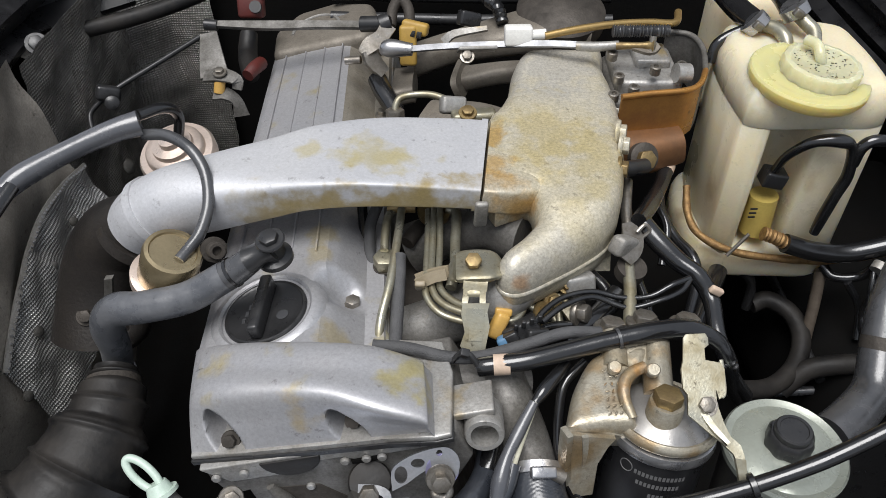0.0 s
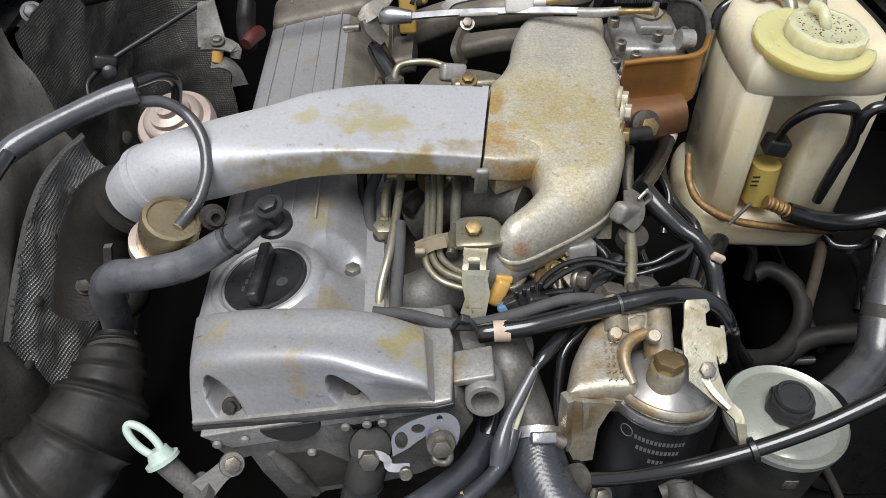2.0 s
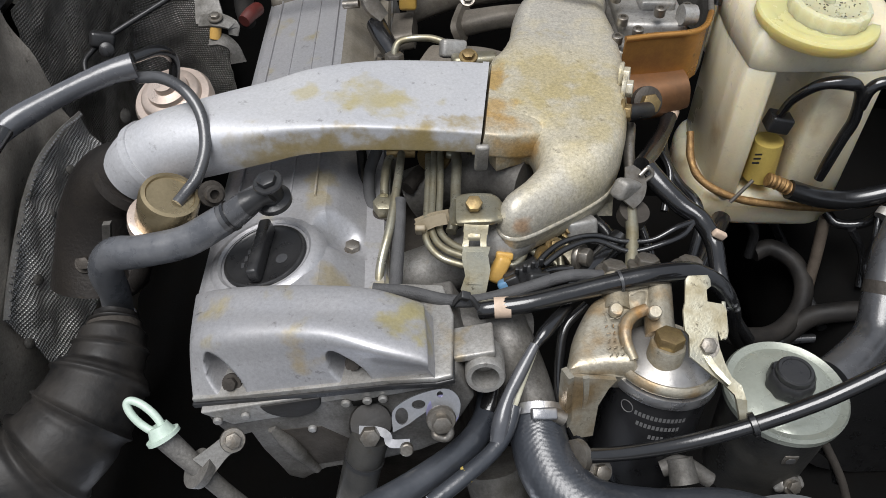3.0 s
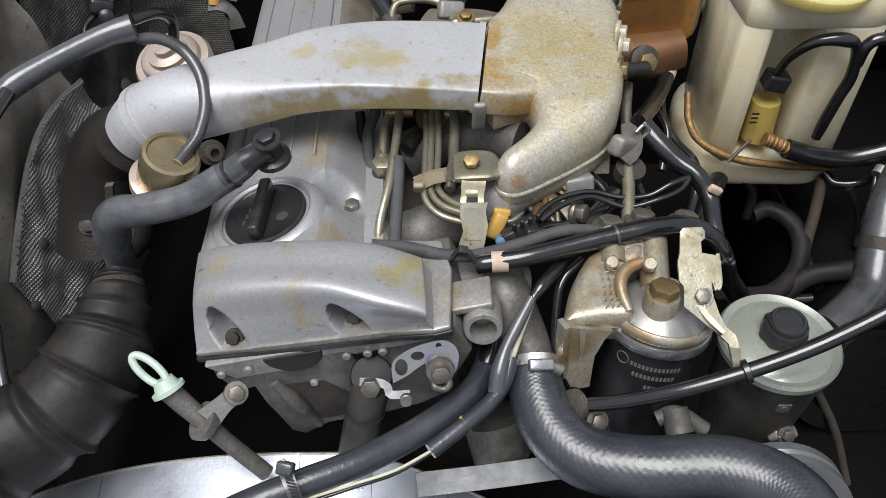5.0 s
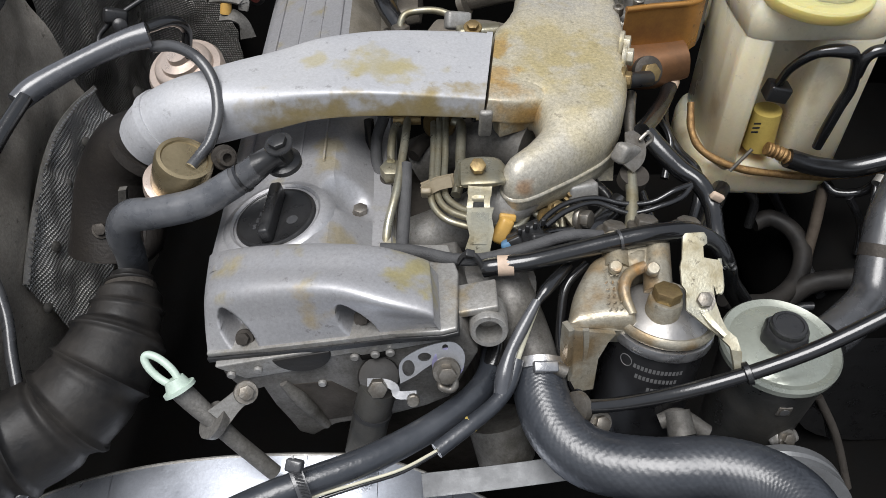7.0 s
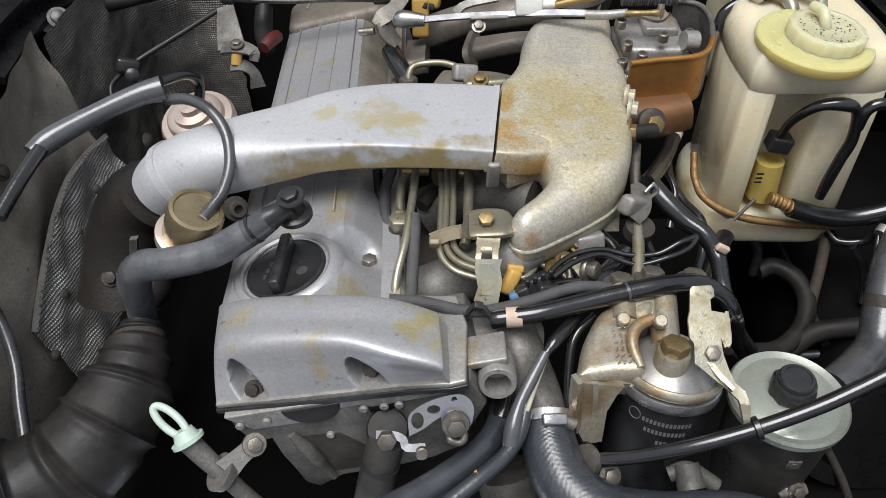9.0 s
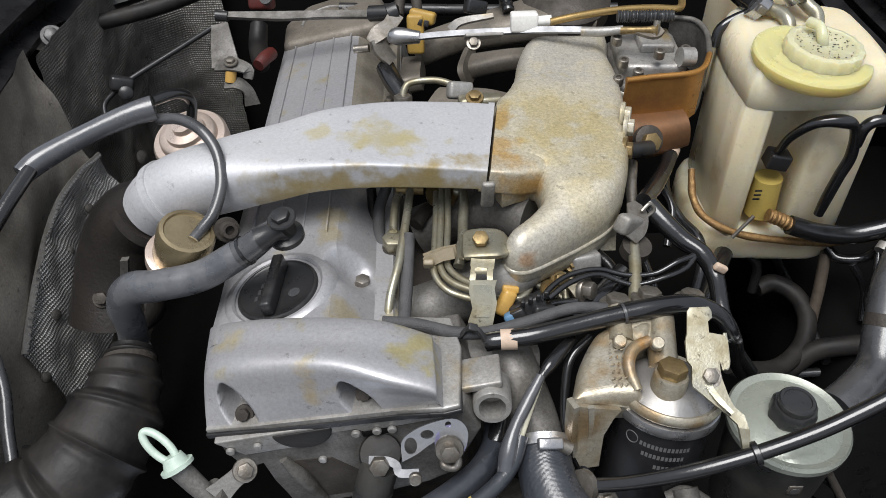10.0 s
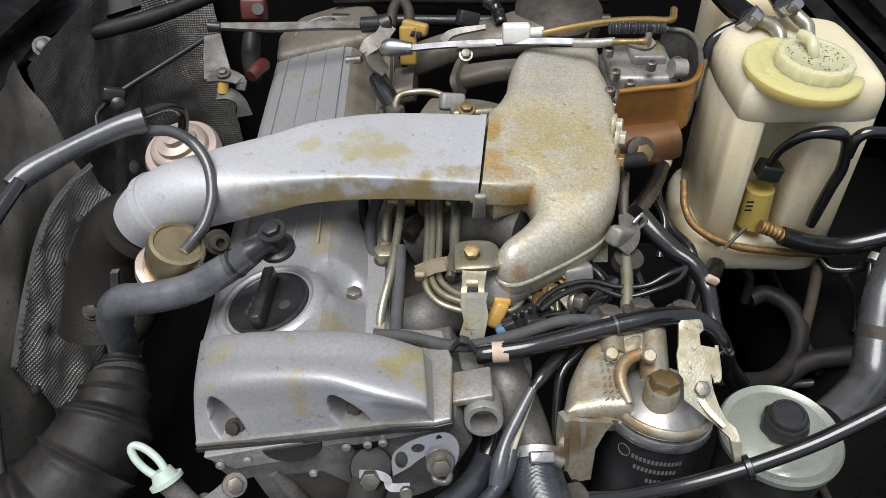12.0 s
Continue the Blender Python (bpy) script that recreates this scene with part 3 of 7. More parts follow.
    bm = slab([(-0.1135, 0.0045), (-0.06, 0.0), (0.0, -0.0040), (0.055, -0.0072), (0.094, -0.0130), (0.108, -0.0120), (0.112, 0.05), (0.104, 0.085), (0.05, 0.10), (-0.1135, 0.10)], -0.0075, -0.0022, 0.0016)
    part("flange", on_engine(bm), ALU_GREY, cover)
    bm = slab([(-0.1150, 0.0028), (-0.06, -0.0018), (0.0, -0.0058), (0.055, -0.0090), (0.094, -0.0142), (0.109, -0.0130), (0.110, 0.06), (-0.1150, 0.06)], -0.0128, -0.0073, 0.0012)
    part("gasket", on_engine(bm), PLASTIC, cover)
    for u, z in ((-0.086, 0), (-0.058, 0), (-0.031, 0), (-0.006, 0)):
        part("rib", on_engine(block((0.0022, 0.46, 0.003), pose(u, 0.415, 0.0422), 0.0008, seg=2)), ALU, cover)
    for pu in (-0.081, 0.026):
        part("pocket_bolt", on_engine(bolt((pu + 0.003, 0.013, 0.000), (0, -0.7, 0.7), 0.0058, 0.006)), IRON, hood_ob)
    part("flange_bolt", on_engine(bolt((0.021, 0.144, 0.002), (0.25, 0, 1), 0.0075, 0.008)), STEEL, cover)
    for v in (0.30, 0.47):
        part("flange_bolt", on_engine(bolt((0.042, v, 0.002), (0.2, 0, 1), 0.0065, 0.007)), STEEL, cover)
    # raised collar round the filler hole
    prof = [(0.0555, 0.032), (0.053, 0.0375), (0.048, 0.0415), (0.0435, 0.0425), (0.0412, 0.0405), (0.0405, 0.030)]
    part("filler_collar", on_engine(lathe(prof, (-0.047, 0.116, 0.0), seg=64)), ALU, cover)

    cap = thing("oil_filler_cap", epoint(-0.047, 0.116, 0.03), "black plastic oil filler cap with a raised grip bar", "cap")
    prof = [(0.0382, 0.026), (0.0382, 0.0405), (0.0372, 0.042), (0.0355, 0.0424), (0.034, 0.0412), (0.012, 0.0408), (0.0001, 0.0408)]
    disc = part("cap_disc", on_engine(lathe(prof, (-0.047, 0.116, 0), seg=64)), PLASTIC, cap)
    bar = on_engine(block((0.011, 0.066, 0.016), pose(-0.048, 0.116, 0.0485, 0, 0, -4), 0.003))
    part("grip_bar", bar, PLASTIC, cap)
    part("emblem_ring", on_engine(lathe([(0.0042, 0.041), (0.0055, 0.0414), (0.0055, 0.0416), (0.0042, 0.0416)], (-0.030, 0.108, 0), seg=24)), RUBBER_GREY, disc)
    for k in range(3):
        part("print_mark", on_engine(block((0.003, 0.006, 0.0006), pose(-0.066 + 0.002 * k, 0.108 + 0.008 * k, 0.0412), 0)), RUBBER_GREY, disc)
    # rear breather end of the cover, with an embossed arc
    rear = on_engine(slab([(-0.105, 0.60), (0.03, 0.60), (0.045, 0.64), (0.035, 0.70), (-0.02, 0.73), (-0.08, 0.72), (-0.11, 0.67)], 0.0, 0.05, 0.012))
    part("rear_end", rear, RUNNER, cover)
    arc = [(-0.045 + 0.034 * math.cos(a), 0.645 + 0.045 * math.sin(a), 0.0505) for a in (math.pi * k / 10 for k in range(11))]
    part("embossed_arc", on_engine(tube(arc, 0.0022, 8, 3)), ALU_GREY, cover)


build_valve_cover()


def build_head():
    head = thing("cylinder_head", epoint(0, 0.02, -0.1), "grimy aluminium cylinder head and front chain case", "engine block")
    part("head_body", on_engine(slab([(-0.10, 0.06), (0.10, 0.05), (0.11, 0.06), (0.05, 0.09), (0.055, 0.66), (-0.10, 0.66)], -0.06, -0.0085, 0.004)), ALU_GREY, head)
    face = [(q[0], q[2]) for q in ((-0.105, 0, -0.013), (-0.1033, -0.0030, -0.0258), (-0.0983, -0.0030, -0.0589), (-0.0749, -0.0030, -0.0452), (-0.0783, -0.0030, -0.0798), (-0.0747, -0.0030, -0.1308), (-0.0627, -0.0030, -0.1418), (-0.0364, -0.0030, -0.1217), (0.0164, -0.0030, -0.1264), (0.0558, -0.0030, -0.1175), (0.0797, -0.0030, -0.1107), (0.118, 0, -0.05), (0.110, 0, -0.013))]
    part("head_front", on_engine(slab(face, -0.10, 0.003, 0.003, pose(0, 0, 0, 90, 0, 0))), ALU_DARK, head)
    part("machined_band", on_engine(slab([(-0.108, -0.0105), (-0.088, -0.034), (-0.045, -0.034), (-0.045, -0.02), (0.015, -0.02), (0.02, -0.028), (0.09, -0.026), (0.108, -0.0105)], -0.02, 0.0045, 0.0015, pose(0, 0, 0, 90, 0, 0))), ALU_GREY, head)
    # Near-black raised slab: the core opening's shade is painted, nothing is cut.
    part("core_recess_shade", on_engine(slab([(0.018, -0.034), (0.045, -0.034), (0.048, -0.028), (0.018, -0.028)], 0.002, 0.0050, 0.0008, pose(0, 0, 0, 90, 0, 0))), DARK, head)
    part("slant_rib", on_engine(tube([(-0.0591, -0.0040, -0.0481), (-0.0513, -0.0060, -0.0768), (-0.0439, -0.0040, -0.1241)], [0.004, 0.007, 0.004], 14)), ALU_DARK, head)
    # Dark patch laid on the face paints the shade of a hollow.
    part("recess_shade", on_engine(slab([(q[0], q[2]) for q in ((-0.0559, -0.0035, -0.0534), (-0.0470, -0.0035, -0.1168), (-0.0025, -0.0035, -0.1162), (0.0015, -0.0035, -0.0861), (-0.0181, -0.0035, -0.0575))], 0.002, 0.0036, 0.0005, pose(0, 0, 0, 90, 0, 0))), IRON, head)
    part("chain_case", on_engine(slab([(-0.06, 0.05), (0.06, 0.04), (0.085, 0.05), (0.085, 0.3), (-0.06, 0.3)], -0.34, -0.052, 0.006)), IRON, head)
    # machined end plug
    part("end_plug", on_engine(slab([(-0.030 + 0.026 * math.cos(a), -0.0130 - 0.022 * math.sin(a)) for a in (math.pi * k / 14 for k in range(15))], -0.005, 0.0062, 0.0012, pose(0, 0, 0, 90, 0, 0))), RUBBER_DIRT, head, "black rubber half-round end plug")
    for q in ((-0.097, -0.005, -0.023), (-0.072, -0.005, -0.022), (0.014, -0.005, -0.026), (0.032, -0.005, -0.027), (-0.026, -0.003, -0.058), (0.045, -0.005, -0.028)):
        part("stud", on_engine(lathe([(0.004, 0), (0.004, 0.002), (0.003, 0.003), (0.0001, 0.003)], q, (0, -1, 0), 14)), ALU_GREY, head)
    # lifting lug with a through hole
    part("lug_top", on_engine(block((0.038, 0.032, 0.008), pose(0.124, 0.026, -0.014), 0.002)), ALU_GREY, head)
    part("lug_boss", on_engine(lathe([(0.0165, 0), (0.0165, 0.03), (0.0155, 0.032), (0.0115, 0.032), (0.011, 0.010), (0.0001, 0.009)], (0.131, 0.030, -0.036), (0, -1, 0.25), 32)), ALU_GREY, head)
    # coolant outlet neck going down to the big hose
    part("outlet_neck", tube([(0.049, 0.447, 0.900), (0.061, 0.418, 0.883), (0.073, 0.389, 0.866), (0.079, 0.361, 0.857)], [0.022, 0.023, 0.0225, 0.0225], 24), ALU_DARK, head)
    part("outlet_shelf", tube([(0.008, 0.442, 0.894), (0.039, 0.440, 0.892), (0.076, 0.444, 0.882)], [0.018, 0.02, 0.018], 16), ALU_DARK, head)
    return head


build_head()


# ---- intake: crossover duct, elbow, plenum ----
def build_intake():
    pipe = thing("intake_duct", (-0.1, 0.62, 0.96), "silver cast aluminium intake crossover duct with dried oil stains, front face also shaded in colour", "intake duct")
    rows = [(0.038, 0.630, 0.999, 0.061, 0.0130, 14.0), (0.00, 0.626, 1.004, 0.060, 0.0135, 14.0), (-0.07, 0.617, 1.011, 0.057, 0.0150, 13.0), (-0.125, 0.606, 1.012, 0.052, 0.0175, 9.0),
            (-0.165, 0.596, 1.006, 0.045, 0.0235, 4.6), (-0.215, 0.588, 0.996, 0.039, 0.032, 2.6), (-0.255, 0.585, 0.985, 0.0365, 0.036, 2.0), (-0.283, 0.585, 0.970, 0.0355, 0.0355, 2.0),
            (-0.302, 0.586, 0.952, 0.033, 0.034, 2.0)]
    part("duct_body", duct(rows, 96, 8, (0.10, 1, 0), True), ALU_DUCT, pipe)
    part("bead_ring", duct([(-0.276, 0.585, 0.975, 0.0375, 0.0375, 2.0), (-0.283, 0.585, 0.970, 0.038, 0.038, 2.0)], 40, 3), ALU_DUCT, pipe)
    part("end_flange", duct([(0.034, 0.630, 0.999, 0.0622, 0.0142, 16.0), (0.0405, 0.630, 0.9985, 0.0622, 0.0142, 16.0)], 64, 3, (0.10, 1, 0), True), ALU_DUCT, pipe)
    part("flange_ear", block((0.013, 0.007, 0.034), pose(0.036, 0.566, 0.985, 12, 0, 6), 0.003), ALU_GREY, pipe)
    part("ear_bolt", bolt((0.033, 0.590, 0.978), (-1, -0.35, 0), 0.0062, 0.010, socket=True), PLASTIC, pipe)
    low = thing("turbo_outlet", (-0.354, 0.583, 0.902), "dark grimy cast turbo housing below the intake duct", "turbo housing")
    part("pipe_body", duct([(-0.297, 0.586, 0.957, 0.032, 0.033, 2), (-0.339, 0.601, 0.925) + (0.040, 0.038, 2.2), (-0.359, 0.596, 0.890) + (0.042, 0.041, 2.3), (-0.369, 0.580, 0.855) + (0.042, 0.042, 2.3), (-0.372, 0.563, 0.820) + (0.050, 0.050, 2)], 40, 8), TURBO, low)
    part("pipe_band", duct([(-0.305, 0.588, 0.946, 0.0375, 0.0375, 2), (-0.311, 0.588, 0.938, 0.040, 0.0395, 2)], 40, 4), TURBO, low)
    part("volute", lathe([(0.010, -0.024), (0.030, -0.022), (0.038, -0.012), (0.040, 0.0), (0.037, 0.011), (0.028, 0.018), (0.024, 0.019), (0.022, 0.016), (0.0001, 0.016)], (-0.353, 0.564, 0.845), (0.2, -0.75, 0.6), 48), TURBO, low)
    part("ear", polygon_plate([(-0.325, 0.535, 0.934), (-0.317, 0.535, 0.935), (-0.324, 0.535, 0.909), (-0.332, 0.535, 0.909)], 0.006), ALU_DARK, low)
    for q in ((-0.363, 0.562, 0.890), (-0.366, 0.541, 0.870)):
        part("housing_bolt", bolt(q, (0.1, -0.7, 0.7), 0.007, 0.007), IRON, low)

    man = thing("intake_manifold", (0.1, 0.62, 0.94), "cast aluminium intake manifold elbow stained brown with oil", "intake manifold")
    top = [(0.048, 0.706), (0.059, 0.721), (0.072, 0.754), (0.080, 0.800), (0.095, 0.834), (0.123, 0.842), (0.161, 0.844), (0.185, 0.854),
           (0.192, 0.845), (0.187, 0.809), (0.190, 0.773), (0.193, 0.734), (0.189, 0.676), (0.182, 0.625), (0.171, 0.578), (0.155, 0.547),
           (0.129, 0.524), (0.101, 0.505), (0.077, 0.490), (0.063, 0.486), (0.053, 0.490), (0.049, 0.501), (0.053, 0.513), (0.063, 0.522), (0.076, 0.534), (0.087, 0.552),
           (0.083, 0.583), (0.066, 0.579), (0.045, 0.582)]
    ring = [q[:2] for q in spline(top + top[:1], 3)][:-1]
    part("elbow", puff([tuple(q) for q in ring], 0.966, 1.012, 0.021, 0.0, 0.003, lambda x, y: -0.055 * (0.66 - y) - 0.03 * (x - 0.08) - 0.22 * max(0.0, 0.56 - y)), ALU_OIL, man, smooth=60)
    part("elbow_mouth", duct([(0.0425, 0.630, 0.9975, 0.0618, 0.0140, 16.0), (0.060, 0.631, 0.9950, 0.0620, 0.0150, 12.0), (0.085, 0.633, 0.990, 0.058, 0.018, 7), (0.12, 0.636, 0.984, 0.045, 0.018, 4)], 64, 4, (0.10, 1, 0), True), ALU_OIL, man)
    rim = [tuple(q[:2]) for q in ring]
    part("parting_flange", puff(inset([q for q in rim if q[1] < 0.570], -0.0016), 0.9625, 0.9670, 0.002, fall=lambda x, y: -0.055 * (0.66 - y) - 0.03 * (x - 0.08)), ALU_OIL, man)
    part("lower_shell", puff(inset([q for q in rim if q[1] < 0.570], 0.0005), 0.930, 0.964, 0.004, 0.003, 0.012, lambda x, y: -0.055 * (0.66 - y) - 0.03 * (x - 0.08)), ALU_OIL, man, smooth=60)
    part("elbow_lug", block((0.035, 0.016, 0.02), pose(*(0.173, 0.548, 0.961), 0, 30, 40), 0.005), ALU_GREY, man)
    for k, (px, py, pz) in enumerate([(0.180, 0.667, 1.010), (0.182, 0.654, 1.003), (0.178, 0.630, 0.991)]):
        part("blanking_plug", bolt((px, py, pz), (1, -0.3, 0.1), 0.009, 0.008), ALU_OIL if k < 2 else BRASS_BOLT, man)
    # rear casting and flattened runners to the head
    part("rear_casting", duct([(0.193, 0.937, 0.985) + (0.030, 0.022, 3), (0.145, 0.944, 0.988) + (0.040, 0.024, 3), (0.086, 0.934, 0.985) + (0.036, 0.020, 3), (0.012, 0.937, 0.965) + (0.024, 0.018, 3), (-0.045, 0.936, 0.945) + (0.026, 0.018, 3)], 32, 6), RUNNER, man)
    for a, b, c, r in (((0.139, 0.846, 0.978), (0.082, 0.860, 0.972), (0.022, 0.878, 0.952), 0.015), ((0.077, 0.730, 0.965), (0.038, 0.790, 0.945), (-0.017, 0.821, 0.925), 0.024)):
        part("runner", duct([a + (r, r, 2.6), b + (r * 0.95, r * 0.8, 2.8), c + (r * 1.25, r * 0.8, 3.2)], 32, 8), RUNNER, man)
    part("runner_flange", duct([(0.027, 0.871, 0.958) + (0.030, 0.016, 4), (0.020, 0.873, 0.955) + (0.030, 0.016, 4)], 32, 3), RUNNER, man)
    part("runner_flange", duct([(-0.036, 0.885, 0.940) + (0.030, 0.014, 4), (-0.062, 0.886, 0.936) + (0.034, 0.014, 4)], 32, 3), RUNNER, man)
    part("lug_arm", tube([(0.174, 0.757, 0.985), (0.189, 0.751, 0.985), (0.201, 0.748, 0.985)], [0.010, 0.008, 0.0085], 18), ALU_OIL, man)
    part("lower_runner", tube([(0.089, 0.535, 0.953), (0.060, 0.510, 0.938), (0.033, 0.513, 0.916), (-0.002, 0.518, 0.888), (-0.039, 0.516, 0.870)], [0.024, 0.025, 0.026, 0.026, 0.027], 28), ALU_GREY, man)
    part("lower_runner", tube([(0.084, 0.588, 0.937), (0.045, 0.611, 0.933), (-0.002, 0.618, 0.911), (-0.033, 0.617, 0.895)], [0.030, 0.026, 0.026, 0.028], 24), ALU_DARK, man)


build_intake()


# ---- coolant tank ----
def build_tank():
    tank = thing("coolant_tank", (0.38, 0.76, 0.79), "yellowed translucent plastic coolant tank with a round cap", "coolant tank")
    def level(z0, z1, pts, bevel, name, shrink=1.0):
        ring = [tuple(q) for q in spline(pts[-2:] + pts + pts[:3], 7)][14:-15]
        part(name, puff(ring, z0, z1, bevel, (1 - shrink) * 0.05, 0.002 if name == "tank_top" else None), TANK, tank, smooth=75)
    level(0.815, 1.000, [(0.318, 0.712), (0.322, 0.696), (0.340, 0.689), (0.350, 0.697), (0.355, 0.735), (0.375, 0.742), (0.393, 0.735), (0.399, 0.697), (0.412, 0.689), (0.455, 0.691), (0.473, 0.712), (0.476, 0.80),
                         (0.462, 0.848), (0.39, 0.864), (0.33, 0.850), (0.316, 0.79)], 0.003, "tank_body", 1.0)
    level(0.9985, 1.048, [(0.318, 0.712), (0.322, 0.696), (0.340, 0.689), (0.375, 0.6888), (0.412, 0.689), (0.455, 0.691), (0.473, 0.712), (0.476, 0.80), (0.462, 0.848), (0.39, 0.864), (0.33, 0.850), (0.316, 0.79)], 0.024, "tank_top")
    level(0.785, 0.832, [(0.303, 0.705), (0.33, 0.688), (0.40, 0.683), (0.46, 0.688), (0.478, 0.74), (0.46, 0.83), (0.39, 0.86), (0.32, 0.85), (0.296, 0.78)], 0.016, "tank_foot")
    c = (0.383, 0.720, 1.046)
    k = (c[0] + 0.010, c[1] + 0.003, c[2] - 0.004)
    tilt = (0.06, -0.06, 1)
    part("cap_seat", lathe([(0.058, -0.012), (0.0615, -0.006), (0.0618, 0.001), (0.060, 0.0035), (0.052, 0.004), (0.046, 0.0015), (0.040, 0.001)], c, tilt, 72), TANK_CAP, tank, "pale yellow cap seat")
    lid = part("screw_cap", lathe([(0.0395, -0.002), (0.0405, 0.015), (0.039, 0.0185), (0.034, 0.0195), (0.031, 0.0175), (0.0001, 0.0172)], k, tilt, 96, wave=0.016, teeth=16), CAP_TOP, tank, "ribbed translucent screw cap with dirt specks")
    rnd = random.Random(4)
    for _ in range(80):
        a, r = rnd.random() * 6.28, 0.030 * math.sqrt(rnd.random())
        s = 0.0005 + 0.0006 * rnd.random()
        q = axis_matrix(k, tilt) @ Vector((r * math.cos(a), r * math.sin(a), 0.0174))
        part("dirt_speck", lathe([(s, -0.0003), (s, 0.0003), (0.0001, 0.0005)], tuple(q), tilt, 6), IRON, lid)
    part("overflow_nozzle", tube([(0.394, 0.723, 1.052), (0.390, 0.726, 1.066), (0.389, 0.737, 1.072), (0.382, 0.749, 1.072)], 0.0055, 12), CAP_TOP, lid)
    sensor = thing("level_sensor", (0.373, 0.700, 0.874), "mustard plastic level sensor with black plug in the tank recess", "sensor")
    can = part("sensor_body", tube([(0.374, 0.705, 0.848), (0.372, 0.705, 0.900)], [0.018, 0.016], 20), SENSOR, sensor)
    part("plug", block((0.026, 0.022, 0.02), pose(*(0.372, 0.700, 0.929), 0, 12, 0), 0.003), PLASTIC, sensor)
    for k in range(3):
        x, y, z = (0.356, 0.686, 0.882)
        part("print_mark", block((0.008, 0.001, 0.002), pose(x, y, z + 0.006 * k), 0), PLASTIC, can)
    back = thing("washer_tank", (0.353, 0.888, 1.017), "white plastic washer tank behind the coolant tank", "tank")
    part("tank_body", block((0.10, 0.10, 0.18), pose(0.395, 0.945, 0.965), 0.03, seg=5), TANK, back)


build_tank()


# ---- fuel filter, power steering reservoir ----
LEAN_F = Vector((0.09, 0.19, 0.978)).normalized()
BELL_AT = (0.186, 0.389, 0.911)


def build_filter():
    fil = thing("fuel_filter", (0.172, 0.362, 0.79), "black painted spin-on fuel filter canister with a bright rim", "fuel filter")
    foot = tuple(q - 0.116 * a for q, a in zip(BELL_AT, LEAN_F))
    at = axis_matrix(foot, LEAN_F)

    def wrap(turn, h, r=0.0433):
        return tuple(at @ Vector((r * math.cos(turn), r * math.sin(turn), h)))
    drum = part("canister", lathe([(0.03, -0.012), (0.040, -0.008), (0.043, 0.0), (0.043, 0.100), (0.042, 0.103)], foot, LEAN_F, 56), BLACK_PAINT, fil)
    part("rim", lathe([(0.0425, 0.098), (0.0462, 0.100), (0.0470, 0.104), (0.0458, 0.109), (0.041, 0.1105)], foot, LEAN_F, 64), CHROME, fil)
    # worn print, plain bars and a ring
    mid = min((2 * math.pi * k / 180 for k in range(180)), key=lambda a: wrap(a, 0.08)[1] + 0.25 * wrap(a, 0.08)[0])
    way = 1 if wrap(mid + 0.1, 0.08)[0] > wrap(mid, 0.08)[0] else -1
    for count, h, start in ((13, 0.083, -0.42), (11, 0.073, -0.34), (4, 0.062, -0.05)):
        for k in range(count):
            t0 = mid + way * (start + 0.078 * k)
            part("print_bar", grid(lambda a, b: wrap(t0 + way * 0.055 * a, h + 0.0045 * b), 2, 1), PAPER, drum)
    part("print_ring", tube([wrap(mid + way * (-0.60 + 0.13 * math.cos(a)), 0.086 + 0.0055 * math.sin(a), 0.0431) for a in (2 * math.pi * k / 16 for k in range(17))], 0.0005, 6, 2), PAPER, drum)
    head = thing("fuel_filter_housing", (0.17, 0.42, 0.90), "cast aluminium fuel filter head with amber stains", "filter head")
    part("cap_bell", lathe([(0.0415, -0.003), (0.0415, 0.002), (0.0395, 0.0035), (0.036, 0.006), (0.030, 0.0115), (0.023, 0.0145), (0.014, 0.0155), (0.0001, 0.016)], BELL_AT, LEAN_F, 64), BELL, head, "smooth glossy grey bell over the canister")
    part("bell_lip", lathe([(0.039, -0.004), (0.0445, -0.004), (0.0460, -0.001), (0.0455, 0.003), (0.0430, 0.0055), (0.0405, 0.0045), (0.039, 0.001)], BELL_AT, LEAN_F, 64), FILTER_ALU, head, "stained rim of the bell")
    part("bolt_boss", lathe([(0.0150, 0.0), (0.0145, 0.024), (0.0138, 0.026), (0.0001, 0.026)], (0.179, 0.375, 0.916), LEAN_F, 32), FILTER_ALU, head)
    part("hex_bolt", bolt((0.181, 0.380, 0.941), LEAN_F, 0.0125, 0.010, washer=False), BRASS_BOLT, head)
    # broad shoulder beside the canister, its apron lip and its leg
    out = [(0.137, 0.439), (0.125, 0.430), (0.110, 0.403), (0.103, 0.380), (0.100, 0.366), (0.113, 0.365), (0.134, 0.367), (0.153, 0.366),
           (0.158, 0.374), (0.153, 0.388), (0.153, 0.404), (0.160, 0.416), (0.172, 0.422), (0.179, 0.439), (0.162, 0.445)]
    ring = [tuple(q[:2]) for q in spline([o[:2] for o in out + out[:1]], 4)][:-1]
    part("shoulder", puff(ring, 0.904, 0.938, 0.010, 0.0, 0.003, lambda x, y: -0.12 * (0.155 - x) + 0.10 * (y - 0.42)), FILTER_ALU, head, smooth=60)
    part("apron_lip", strip([(0.101, 0.365, 0.919), (0.116, 0.370, 0.920), (0.142, 0.371, 0.919), (0.160, 0.369, 0.917), (0.172, 0.363, 0.914), (0.181, 0.358, 0.913)], [0.010, 0.010, 0.011, 0.012, 0.010, 0.006], 0.006, (0, -0.85, 0.5), per=6), FILTER_ALU, head)
